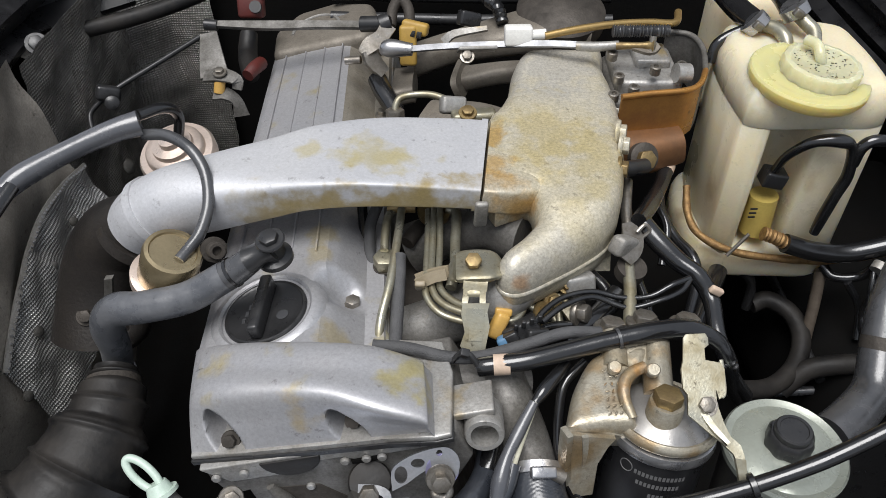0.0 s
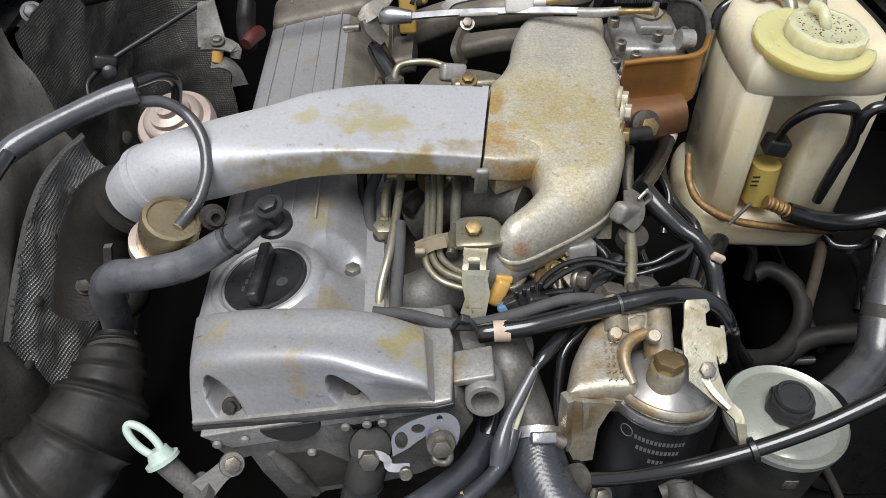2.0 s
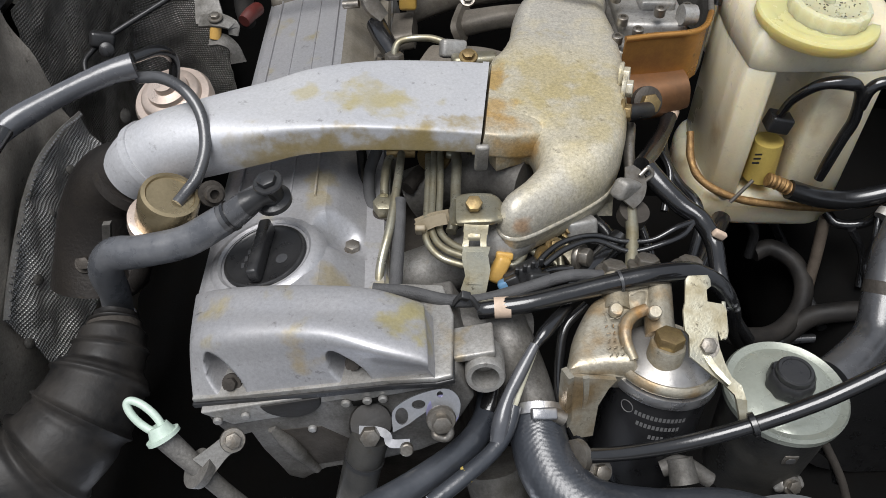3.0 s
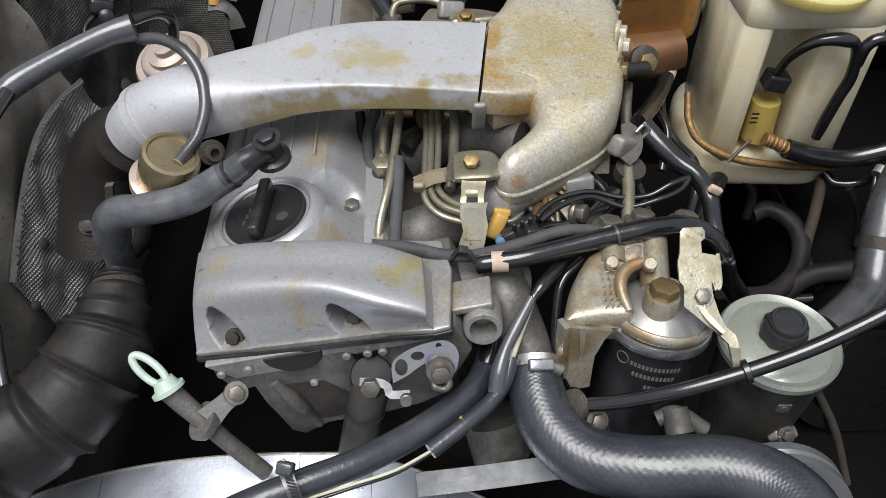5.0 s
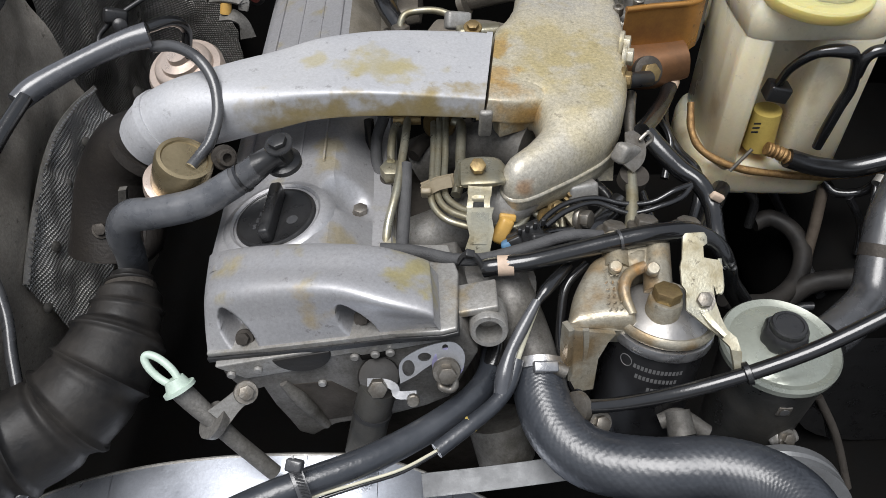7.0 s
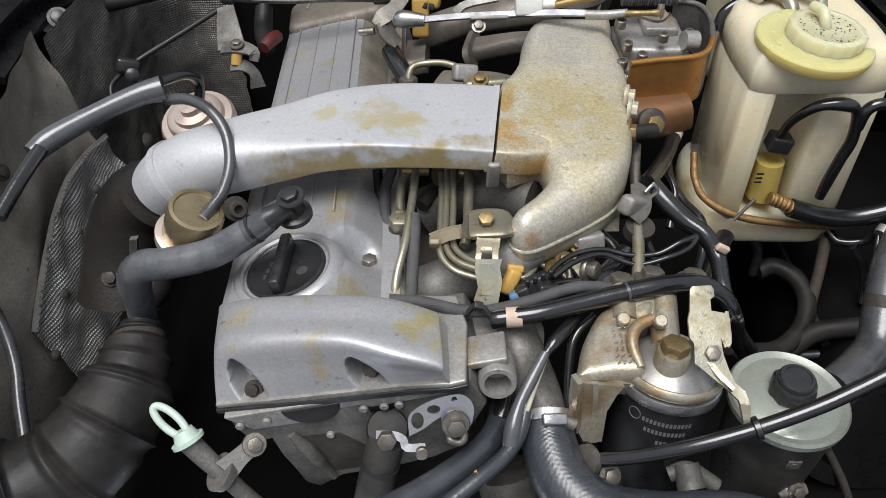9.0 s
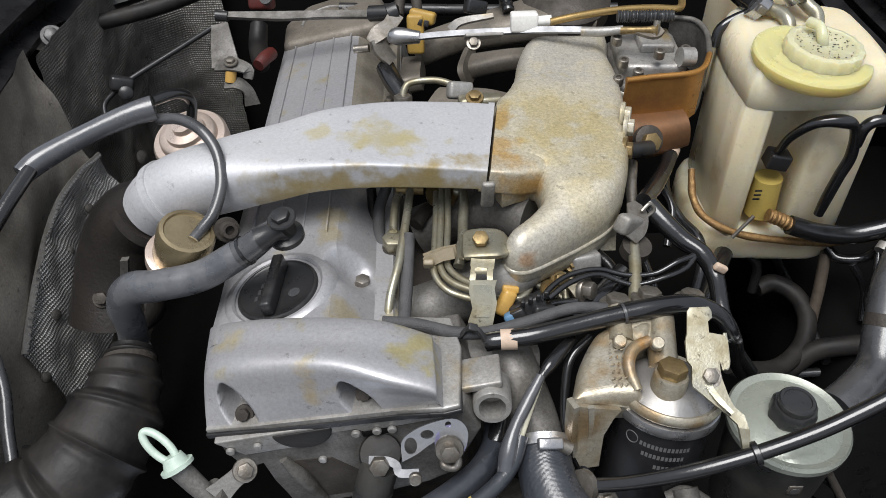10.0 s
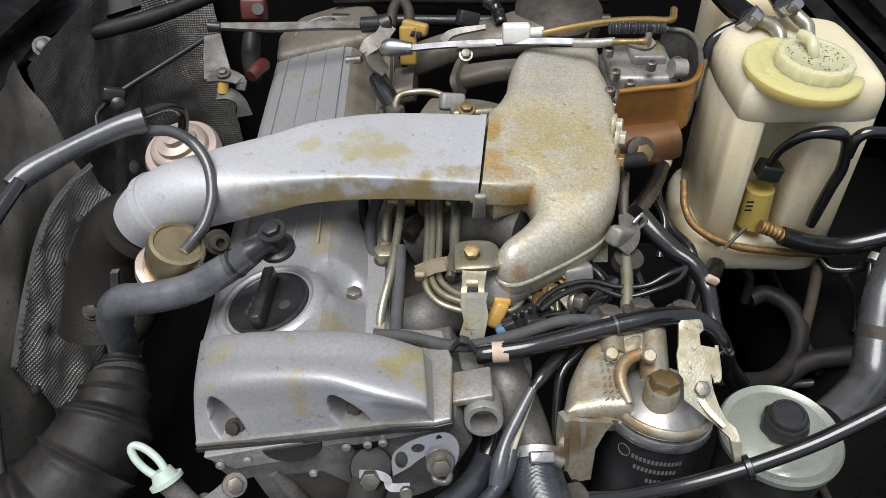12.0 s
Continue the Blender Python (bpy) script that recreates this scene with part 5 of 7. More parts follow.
# ---- fan shroud, belt and pulleys at the front ----
def build_front():
    fan = thing("fan_shroud", (-0.13, 0.27, 0.60), "bare grey metal fan shroud arching in front of the engine", "fan shroud")
    cuts = [-0.72, -0.50, -0.385, 0.02, 0.155, 0.30, 0.52]
    for a0, a1 in zip(cuts, cuts[1:]):
        def sheet(a, b, a0=a0, a1=a1, lift=0.0):
            th = lerp(a0 + 0.0007, a1 - 0.0007, a)
            r = 0.50
            x, z = -0.145 + r * math.sin(th), 0.772 - r * (1 - math.cos(th)) - 0.2 * max(0, th - 0.1) ** 2
            return (x, lerp(0.332, 0.08, b) - 0.10 * max(0.0, th - 0.15), z - 0.055 * b + lift)
        bm = grid(sheet, 14, 4)
        grid(lambda a, b: sheet(a, b, lift=-0.003), 14, 4, bm)
        part("shroud_panel", bm, FAN, fan)
    part("edge_bead", tube([(-0.145 + 0.5 * math.sin(t), 0.333 - 0.10 * max(0.0, t - 0.15), 0.7705 - 0.5 * (1 - math.cos(t)) - 0.2 * max(0, t - 0.1) ** 2) for t in (-0.72 + 0.124 * k for k in range(11))], 0.0022, 8, 4), ALU_GREY, fan)
    belt = thing("drive_belt", (0.047, 0.305, 0.777), "flat grey ribbed drive belt", "belt")
    part("belt_band", strip([(-0.025, 0.300, 0.773), (0.036, 0.305, 0.777), (0.098, 0.311, 0.782), (0.170, 0.319, 0.788)], 0.022, 0.004, (0, -0.5, 0.85)), GREY_PAINT, belt)
    pul = thing("belt_pulley", (0.294, 0.285, 0.768), "grey painted steel belt pulley beside the radiator hose", "pulley")
    part("pulley_disc", lathe([(0.0001, -0.010), (0.052, -0.010), (0.058, -0.012), (0.058, -0.003), (0.055, 0.0), (0.058, 0.003), (0.058, 0.012), (0.05, 0.012), (0.0001, 0.006)], (0.284, 0.268, 0.794), (-0.08, -0.9, 0.35), 56), GREY_PAINT, pul)
    part("hub_nut", bolt((0.288, 0.267, 0.778), (-0.08, -0.9, 0.35), 0.012, 0.012), STEEL, pul)
    # slotted strap with heat-tinted washer
    strap = thing("lifting_strap", (-0.021, 0.337, 0.905), "bare slotted steel strap with a heat-tinted washer and nut", "bracket")
    m = axis_matrix((-0.019, 0.341, 0.906), (0.05, -0.72, 0.69))
    outer = [(-0.0222, -0.0155), (-0.0222, 0.0005), (-0.012, 0.009), (0.003, 0.0145), (0.020, 0.017), (0.029, 0.0125), (0.0325, 0.004), (0.030, -0.006), (0.0235, -0.009), (0.013, 0.0015), (0.0, -0.0035), (-0.010, -0.010)]
    outer = [tuple(q) for q in spline(outer + outer[:1], 3)][:-1]
    part("slotted_plate", plate(outer, [round_hole(-0.0148, -0.003, 0.0052, 0.0068), round_hole(-0.001, 0.0055, 0.0055, 0.0035), round_hole(0.0165, 0.0125, 0.0025, 0.0025)], 0.004, m), SATIN, strap)
    part("tinted_washer", lathe([(0.008, 0), (0.0135, 0), (0.0135, 0.003), (0.008, 0.003)], (-0.001, 0.341, 0.905), (0.15, -0.7, 0.7), 32), TINT, strap, "heat-tinted violet washer")
    part("nut", bolt((-0.002, 0.330, 0.909), (0.1, -0.85, 0.45), 0.008, 0.010), STEEL, strap)
    eye = [(0.004, 0.332, 0.900), (0.005, 0.326, 0.895), (0.001, 0.324, 0.892), (-0.006, 0.325, 0.894), (-0.007, 0.329, 0.895)]
    part("eye_ring", tube(eye, 0.0035, 10, 5), STEEL, strap)
    # tensioner damper
    ten = thing("belt_damper", (-0.069, 0.326, 0.855), "dark cylindrical belt tensioner damper bolted at its top", "damper")
    part("damper_tube", tube([(-0.060, 0.340, 0.875), (-0.068, 0.332, 0.846), (-0.078, 0.317, 0.804)], [0.0165, 0.0165, 0.0165], 28, 4), POT, ten)
    part("groove_ring", tube([(-0.067, 0.332, 0.849), (-0.068, 0.331, 0.845)], 0.0170, 28, 3), PLASTIC, ten)
    part("top_eye", lathe([(0.018, -0.014), (0.0185, 0.004), (0.017, 0.008), (0.010, 0.009)], (-0.061, 0.348, 0.875), (0.1, -0.5, 0.85), 32), RUBBER_DIRT, ten)
    part("eye_bolt", bolt((-0.060, 0.332, 0.885), (0.05, -0.85, 0.5), 0.0085, 0.008, washer=False), STEEL, ten)
    part("keeper", strip([(-0.069, 0.336, 0.885), (-0.054, 0.334, 0.887), (-0.046, 0.331, 0.885), (-0.043, 0.326, 0.881), (-0.027, 0.325, 0.883)], 0.007, 0.0025, (0, -0.6, 0.8), per=4), SATIN, ten)
    part("keeper_screw", lathe([(0.0055, 0), (0.0055, 0.004), (0.0045, 0.005), (0.0001, 0.005)], (-0.030, 0.321, 0.882), (0.05, -0.85, 0.5), 18), STEEL, ten)
    # dark case shapes and small parts below the head
    pump = thing("water_pump", (0.048, 0.340, 0.783), "dark water pump housing deep behind the hoses", "pump")
    part("pump_body", tube([(0.046, 0.361, 0.789), (0.055, 0.339, 0.754)], [0.03, 0.028], 24, 3), ALU_DARK, pump)
    # cables down from the loom to the radiator
    hose("sensor_cable", [(0.107, 0.433, 0.926), (0.087, 0.405, 0.928), (0.077, 0.393, 0.923)], [0.005, 0.006, 0.004], RUBBER, "glossy black shrink tube on a sensor cable", "cable")
    hose("sensor_cable", [(0.076, 0.392, 0.925), (0.063, 0.372, 0.913), (0.053, 0.356, 0.902), (0.047, 0.341, 0.890), (0.044, 0.327, 0.878)], [0.004, 0.0055, 0.0055, 0.0075, 0.007], SLEEVE, "sleeved sensor cable with a joint", "cable")
    hose("bare_wire", [(0.077, 0.393, 0.924), (0.066, 0.371, 0.906), (0.058, 0.354, 0.893)], 0.0032, CREAM, "cream insulated wire beside a cable", "wire")
    hose("cable_sleeve", [(0.058, 0.354, 0.893), (0.051, 0.336, 0.882), (0.039, 0.320, 0.877), (0.018, 0.300, 0.877), (-0.010, 0.278, 0.873)], 0.0068, HOSE_BIG, "black wrapped cable sleeve with a yellow band", "cable")
    band = tube([(0.019, 0.301, 0.877), (0.017, 0.300, 0.876)], 0.0072, 16, 2)
    tagged(part("cable_band", band, SENSOR), "thin yellow band on a cable sleeve", "cable band")
    hose("bare_wire", [(-0.010, 0.278, 0.873), (-0.038, 0.261, 0.874), (-0.072, 0.248, 0.876), (-0.109, 0.234, 0.877), (-0.149, 0.214, 0.873)], 0.0013, CREAM, "pale wires leaving a black sleeve", "wire")
    hose("bare_wire", [(-0.010, 0.277, 0.872), (-0.038, 0.260, 0.871), (-0.072, 0.247, 0.873), (-0.110, 0.232, 0.873), (-0.150, 0.212, 0.868)], 0.0016, RUBBER, "thin black wire leaving a sleeve", "wire")
    hose("side_tube", [(0.041, 0.402, 0.883), (0.043, 0.381, 0.877), (0.038, 0.362, 0.870)], 0.009, RUBBER, "short rubber tube behind the lifting lug", "hose")
    tie = thing("cable_tie", (-0.113, 0.245, 0.891), "black toothed cable tie round the radiator hose", "cable tie")
    band = part("tie_band", strip([(-0.117, 0.248, 0.902), (-0.112, 0.238, 0.900), (-0.108, 0.230, 0.893), (-0.106, 0.224, 0.879)], 0.010, 0.002, (0.2, -0.5, 0.85)), RUBBER_GREY, tie)
    part("tie_head", block((0.013, 0.010, 0.009), pose(*(-0.116, 0.248, 0.904), 40, 0, -15), 0.002), RUBBER_GREY, tie)
    for k in range(9):
        x, y, z = (-0.113, 0.241, 0.906)
        part("tooth", block((0.0075, 0.0010, 0.001), pose(x + 0.0011 * k, y - 0.0021 * k, z - 0.0015 * k, 40, 0, -15), 0), PLASTIC, band)
    part("tie_tail", strip([(-0.117, 0.248, 0.905), (-0.120, 0.253, 0.907)], 0.006, 0.002, (0, -0.5, 0.85)), RUBBER_GREY, tie)
    hp = thing("hose_clip", (0.111, 0.324, 0.870), "round steel clip at the cable sleeve end", "clip")
    part("clip_ring", lathe([(0.0085, -0.003), (0.0135, -0.003), (0.0135, 0.003), (0.0085, 0.003)], (0.109, 0.320, 0.871), (-0.8, -0.4, 0.4), 28), STEEL, hp)
    part("clip_screw", bolt((0.129, 0.315, 0.855), (0.2, -0.6, 0.7), 0.007, 0.008), STEEL, hp)
    un = thing("filter_drain", (0.197, 0.315, 0.853), "small cast fitting below the filter canister", "fitting")
    part("fitting_body", tube([(0.199, 0.331, 0.848), (0.202, 0.313, 0.837)], [0.011, 0.012], 20, 3), ALU_DARK, un)
    part("fitting_arm", tube([(0.185, 0.327, 0.837), (0.202, 0.329, 0.843), (0.226, 0.319, 0.832)], 0.007, 14), ALU_DARK, un)


GREY_PAINT = mat("grey_paint", (0.16, 0.165, 0.17), 0.4, 0.3, (0.09, 0.09, 0.09), 30, 0.6)
SATIN = mat("satin_steel", (0.27, 0.275, 0.29), 0.42, 0.75, (0.18, 0.18, 0.18), 50, 0.7)
TINT = mat("heat_tinted_steel", (0.34, 0.30, 0.42), 0.35, 0.8, (0.20, 0.22, 0.40), 60, 0.9, 0.1)
CREAM = mat("cream_insulation", (0.60, 0.58, 0.45), 0.45, 0, (0.42, 0.40, 0.30), 60, 0.6)
build_front()


# ---- injection pump with its copper-coloured tray ----
def build_pump():
    pump = thing("injection_pump", (0.234, 0.771, 1.006), "grey cast injection pump with a governor lid", "injection pump")
    part("pump_body", block((0.085, 0.115, 0.09), pose(0.232, 0.800, 0.955), 0.010), ALU_DARK, pump)
    part("governor_lid", block((0.075, 0.085, 0.02), pose(0.232, 0.805, 1.004), 0.006), ALU_GREY, pump)
    part("lid_step", block((0.04, 0.045, 0.012), pose(0.240, 0.815, 1.018), 0.004), ALU_GREY, pump)
    for p in ((0.191, 0.792, 1.030), (0.187, 0.740, 1.008), (0.234, 0.763, 1.028), (0.266, 0.775, 1.025), (0.209, 0.744, 1.014), (0.195, 0.762, 1.018)):
        part("screw", lathe([(0.006, -0.004), (0.006, 0.005), (0.005, 0.006), (0.003, 0.006), (0.0028, 0.003), (0.0001, 0.003)], p, (0, -0.1, 1), 16), STEEL, pump)
    part("spring_boss", tube([(0.258, 0.766, 1.023), (0.274, 0.769, 1.021)], 0.011, 18, 3), ALU_GREY, pump)
    part("lever", strip([(0.211, 0.786, 1.045), (0.228, 0.779, 1.045), (0.238, 0.782, 1.048)], [0.010, 0.016, 0.008], 0.004, (0, -0.3, 1)), STEEL, pump)
    part("lever_stud", tube([(0.229, 0.775, 1.040), (0.231, 0.784, 1.058)], 0.004, 12, 2), STEEL, pump)
    tray = thing("pump_tray", (0.235, 0.711, 0.999), "copper-coloured steel tray with flaking paint round the pump", "tray")
    path = [(0.193, 0.727, 1.016), (0.224, 0.734, 1.016), (0.266, 0.741, 1.016), (0.285, 0.756, 1.016), (0.298, 0.785, 1.016), (0.308, 0.838, 1.016), (0.301, 0.872, 1.016), (0.274, 0.881, 1.016)]
    part("tray_wall", ribbon(path[:4], 0.955, 1.016, 0.003), COPPER, tray)
    part("side_wall", ribbon(path[3:], 0.955, 1.016, 0.003), ALU_DARK, tray, "dull grey side of the tray")
    part("rolled_rim", tube(path[:5], 0.0035, 10, 6), COPPER, tray)
    part("rolled_rim", tube(path[4:], 0.0035, 10, 6), ALU_DARK, tray)
    part("lower_wall", duct([(0.188, 0.735, 0.952, 0.03, 0.022, 3), (0.225, 0.738, 0.945, 0.034, 0.026, 3), (0.268, 0.745, 0.950, 0.03, 0.022, 3)], 28, 6), mat("rust_brown_plate", (0.22, 0.105, 0.045), 0.5, 0.4, (0.08, 0.045, 0.025), 24, 0.8), tray)
    part("banjo_bolt", bolt((0.218, 0.685, 0.963), (0.2, -0.7, 0.5), 0.011, 0.010, washer=False), BRASS_BOLT, tray)
    part("banjo_ring", lathe([(0.011, -0.008), (0.0165, -0.006), (0.0165, 0.002), (0.013, 0.004)], (0.219, 0.691, 0.962), (0.2, -0.7, 0.5), 28), IRON, tray)
    stub = hose("pump_stub", [(0.182, 0.642, 0.982), (0.197, 0.651, 0.977), (0.213, 0.664, 0.970)], 0.0085, PLASTIC, "short black rubber stub at the manifold", "hose")
    # rods and gold pipe across the rear
    rod = thing("throttle_rod", (0.063, 0.828, 1.025), "flat steel throttle linkage rod with ball ends", "linkage rod")
    part("rod_bar", strip([(-0.057, 0.851, 1.006), (0.011, 0.837, 1.019), (0.108, 0.815, 1.033), (0.151, 0.801, 1.039)], 0.0075, 0.004, (0, -0.6, 0.8), per=3), SATIN, rod)
    part("sleeve", tube([(0.151, 0.802, 1.037), (0.175, 0.795, 1.040), (0.196, 0.790, 1.045)], [0.0055, 0.0055, 0.0045], 14), ALU_GREY, rod)
    part("eye_end", tube([(0.193, 0.789, 1.044), (0.222, 0.782, 1.048), (0.231, 0.781, 1.048)], [0.0045, 0.004, 0.009], 14), BRASS_BOLT, rod)
    part("ball_socket", tube([(-0.074, 0.857, 1.004), (-0.064, 0.853, 1.008), (-0.037, 0.848, 1.009)], [0.007, 0.011, 0.0075], 18), CHROME, rod)
    part("white_clip", block((0.032, 0.018, 0.022), pose(*(0.087, 0.827, 1.038), -10, 0, 2), 0.003), WHITE, rod, "white plastic clip")
    part("clip_neck", tube([(0.102, 0.827, 1.038), (0.119, 0.826, 1.040)], 0.006, 12, 3), WHITE, rod)
    hose("gold_pipe", [(0.117, 0.821, 1.040), (0.154, 0.831, 1.043), (0.202, 0.845, 1.043), (0.244, 0.855, 1.040), (0.277, 0.865, 1.035), (0.287, 0.892, 1.036)], 0.0045, GOLD, "thin gold-coloured fuel pipe with a bent end", "pipe")
    part("spring", tube([(0.195, 0.825, 1.044), (0.225, 0.825, 1.044), (0.260, 0.825, 1.044)], 0.0065, 14, 30, ripple=0.0012, waves=22), RUBBER_GREY, rod)
    lev = thing("bell_crank", (-0.082, 0.863, 0.996), "bright steel bell crank with a plastic roller", "lever")
    part("crank_plate", strip([(-0.099, 0.858, 0.998), (-0.089, 0.865, 1.006), (-0.076, 0.876, 1.011), (-0.067, 0.891, 1.019)], [0.012, 0.020, 0.018, 0.02], 0.005, (0.2, -0.7, 0.7)), STEEL, lev)
    part("crank_arm", strip([(-0.093, 0.862, 1.000), (-0.085, 0.856, 0.988), (-0.072, 0.851, 0.975)], [0.016, 0.022, 0.016], 0.006, (0.5, -0.6, 0.6)), STEEL, lev)
    part("pivot_pin", tube([(-0.120, 0.861, 0.987), (-0.101, 0.858, 0.990)], 0.005, 12, 2), STEEL, lev)
    part("roller", tube([(-0.078, 0.895, 1.017), (-0.066, 0.898, 1.020)], 0.012, 18, 2), PLASTIC, lev)
    hose("vent_hose", [(-0.082, 0.855, 0.965), (-0.072, 0.830, 0.960), (-0.057, 0.801, 0.950), (-0.053, 0.779, 0.940)], [0.012, 0.012, 0.011, 0.011], RUBBER, "black rubber hose below the bell crank")
    hose("injector_pipe", [(-0.054, 0.744, 0.976), (-0.053, 0.754, 0.990), (-0.044, 0.760, 0.997), (-0.015, 0.759, 1.000), (0.010, 0.749, 0.997)], 0.004, ZINC, "zinc plated pipe bent behind the duct", "pipe")
    nut = thing("pipe_union", (-0.054, 0.746, 0.978), "hexagonal steel pipe union", "union")
    part("union_hex", bolt((-0.054, 0.745, 0.974), (0, 0.2, 1), 0.011, 0.014, washer=False), STEEL, nut)
    br = thing("pipe_bracket", (0.016, 0.745, 0.992), "zinc bracket holding pipes behind the duct", "bracket")
    part("clip_plate", block((0.03, 0.014, 0.02), pose(*(0.011, 0.748, 0.993), -30, 15, 20), 0.004), ALU_GREY, br)
    part("foot", block((0.05, 0.022, 0.012), pose(*(0.034, 0.730, 0.991), -10, 0, 8), 0.005), ZINC, br)
    part("foot_bolt", bolt((0.027, 0.724, 0.998), (0, -0.3, 1), 0.007, 0.006), BRASS_BOLT, br)
    # rear of the bay
    amber = thing("amber_connector", (-0.035, 0.914, 1.000), "amber plastic connector housing with slots", "connector")
    part("housing", block((0.034, 0.018, 0.016), pose(*(-0.035, 0.907, 1.008), -20, 8, -12), 0.004), AMBER, amber)
    part("stem", block((0.022, 0.014, 0.05), pose(*(-0.044, 0.897, 0.989), -15, 0, 0), 0.004), AMBER, amber)
    for k in range(2):
        part("slot", block((0.006, 0.002, 0.008), pose(*((-0.030, 0.893, 1.005) if k else (-0.038, 0.895, 1.006)), -20, 8, -12), 0.0005), PLASTIC, amber)
    hose("looped_pipe", [(-0.067, 0.928, 1.001), (-0.064, 0.943, 1.017), (-0.055, 0.950, 1.026), (-0.045, 0.943, 1.018), (-0.042, 0.928, 1.001)], 0.007, IRON, "bent grey pipe loop at the bulkhead", "pipe")
    cross = thing("cross_shaft", (-0.206, 0.928, 1.001), "long black cross shaft behind the valve cover", "shaft")
    part("shaft_end", tube([(-0.306, 0.929, 1.002), (-0.290, 0.928, 1.001)], 0.007, 14, 3), PLASTIC, cross)
    part("shaft_bar", strip([(-0.293, 0.929, 1.002), (-0.220, 0.923, 1.003), (-0.161, 0.919, 1.006), (-0.103, 0.914, 1.008)], [0.008, 0.012, 0.010, 0.010], 0.006, (0, -0.5, 0.85), per=4), ALU_DARK, cross)
    part("shaft_boot", tube([(-0.103, 0.915, 1.009), (-0.067, 0.906, 1.014)], 0.010, 16, 3), PLASTIC, cross)
    lb = thing("heater_bracket", (-0.287, 0.887, 0.971), "dusty steel bracket with a yellow bushing", "bracket")
    part("plate", strip([(-0.301, 0.921, 0.993), (-0.293, 0.888, 0.979), (-0.286, 0.862, 0.965)], [0.022, 0.030, 0.036], 0.004, (0.1, -0.9, 0.4)), ALU_DARK, lb)
    part("upper_ledge", strip([(-0.298, 0.860, 0.966), (-0.277, 0.857, 0.970), (-0.257, 0.853, 0.965), (-0.257, 0.849, 0.954)], [0.018, 0.022, 0.016, 0.012], 0.003, (0, -0.3, 1)), ALU_DARK, lb)
    part("bushing", tube([(-0.278, 0.853, 0.963), (-0.280, 0.848, 0.950)], 0.007, 16, 2), CLIP, lb)
    part("lower_ledge", strip([(-0.287, 0.846, 0.948), (-0.271, 0.845, 0.950), (-0.259, 0.845, 0.939), (-0.256, 0.842, 0.920)], [0.016, 0.018, 0.014, 0.02], 0.003, (0, -0.4, 1)), ALU_DARK, lb)
    part("ledge_bolt", bolt((-0.277, 0.856, 0.974), (0, -0.2, 1), 0.006, 0.005), STEEL, lb)
    rv = thing("red_terminal", (-0.254, 0.974, 1.007), "red plastic battery terminal cover on the bulkhead", "terminal cover")
    part("cover", block((0.035, 0.02, 0.03), pose(*(-0.256, 0.982, 1.002), -20, 0, 0), 0.005), RED, rv)
    # Closed black disc on the cover, painting the dark of an opening.
    part("hole", lathe([(0.0001, -0.004), (0.008, -0.004), (0.008, 0.002), (0.006, 0.002)], (-0.246, 0.963, 1.010), (0, -0.8, 0.6), 18), PLASTIC, rv)
    hose("heater_pipe", [(-0.262, 0.967, 0.970), (-0.261, 0.938, 0.952), (-0.249, 0.893, 0.948)], [0.012, 0.013, 0.011], RUBBER_DIRT, "dusty heater hose at the bulkhead")
    hose("red_tipped_hose", [(-0.241, 0.923, 0.950), (-0.245, 0.900, 0.955), (-0.251, 0.885, 0.953)], [0.009, 0.009, 0.008], RED, "faded red hose end beside the valve cover")
    for k in range(3):
        hose("bulkhead_pipe", [(-0.16, 1.10 - 0.03 * k, 1.0 - 0.02 * k), (0.05, 1.10 - 0.03 * k, 0.995 - 0.02 * k), (0.24, 1.09 - 0.03 * k, 1.0 - 0.02 * k)], 0.008, PLASTIC, "black pipe running along the bulkhead", "pipe", per=4)
    hose("rear_flex", [(0.057, 0.960, 1.021), (0.069, 0.939, 1.021), (0.076, 0.921, 1.008)], 0.008, RUBBER, "ribbed black conduit behind the manifold", "conduit", ripple=0.001, waves=9)
    dome = thing("rear_housing", (0.158, 0.945, 1.005), "dark cast housing behind the intake manifold", "housing")
    part("dome", lathe([(0.058, 0), (0.058, 0.02), (0.045, 0.032), (0.0001, 0.036)], (0.154, 0.959, 0.990), (0, -0.2, 1), 36), IRON, dome)
    plug = thing("black_connector", (0.033, 0.895, 1.025), "small black electrical connector on a bracket", "connector")
    part("shell", block((0.028, 0.016, 0.018), pose(*(0.032, 0.896, 1.025), -20, 20, 20), 0.003), PLASTIC, plug)
    cl = thing("cable_clamp", (0.034, 0.835, 1.018), "bent steel clamp bracket over the intake runners", "bracket")
    part("saddle", strip([(0.001, 0.858, 1.013), (0.014, 0.860, 1.023), (0.053, 0.860, 1.030)], [0.012, 0.010, 0.006], 0.004, (0, -0.5, 0.85)), ALU_GREY, cl)
    part("plate", block((0.045, 0.004, 0.03), pose(*(0.040, 0.829, 1.019), 55, 0, 4), 0.001), ALU_GREY, cl)
    part("plate_bolt", bolt((0.028, 0.815, 1.017), (0, -0.6, 0.8), 0.006, 0.006), STEEL, cl)


GOLD = mat("gold_zinc_pipe", (0.55, 0.38, 0.15), 0.35, 0.8, (0.35, 0.23, 0.10), 60, 0.7)
AMBER = mat("ochre_plastic", (0.44, 0.28, 0.06), 0.5, 0, (0.28, 0.17, 0.05), 40, 0.6)
build_pump()


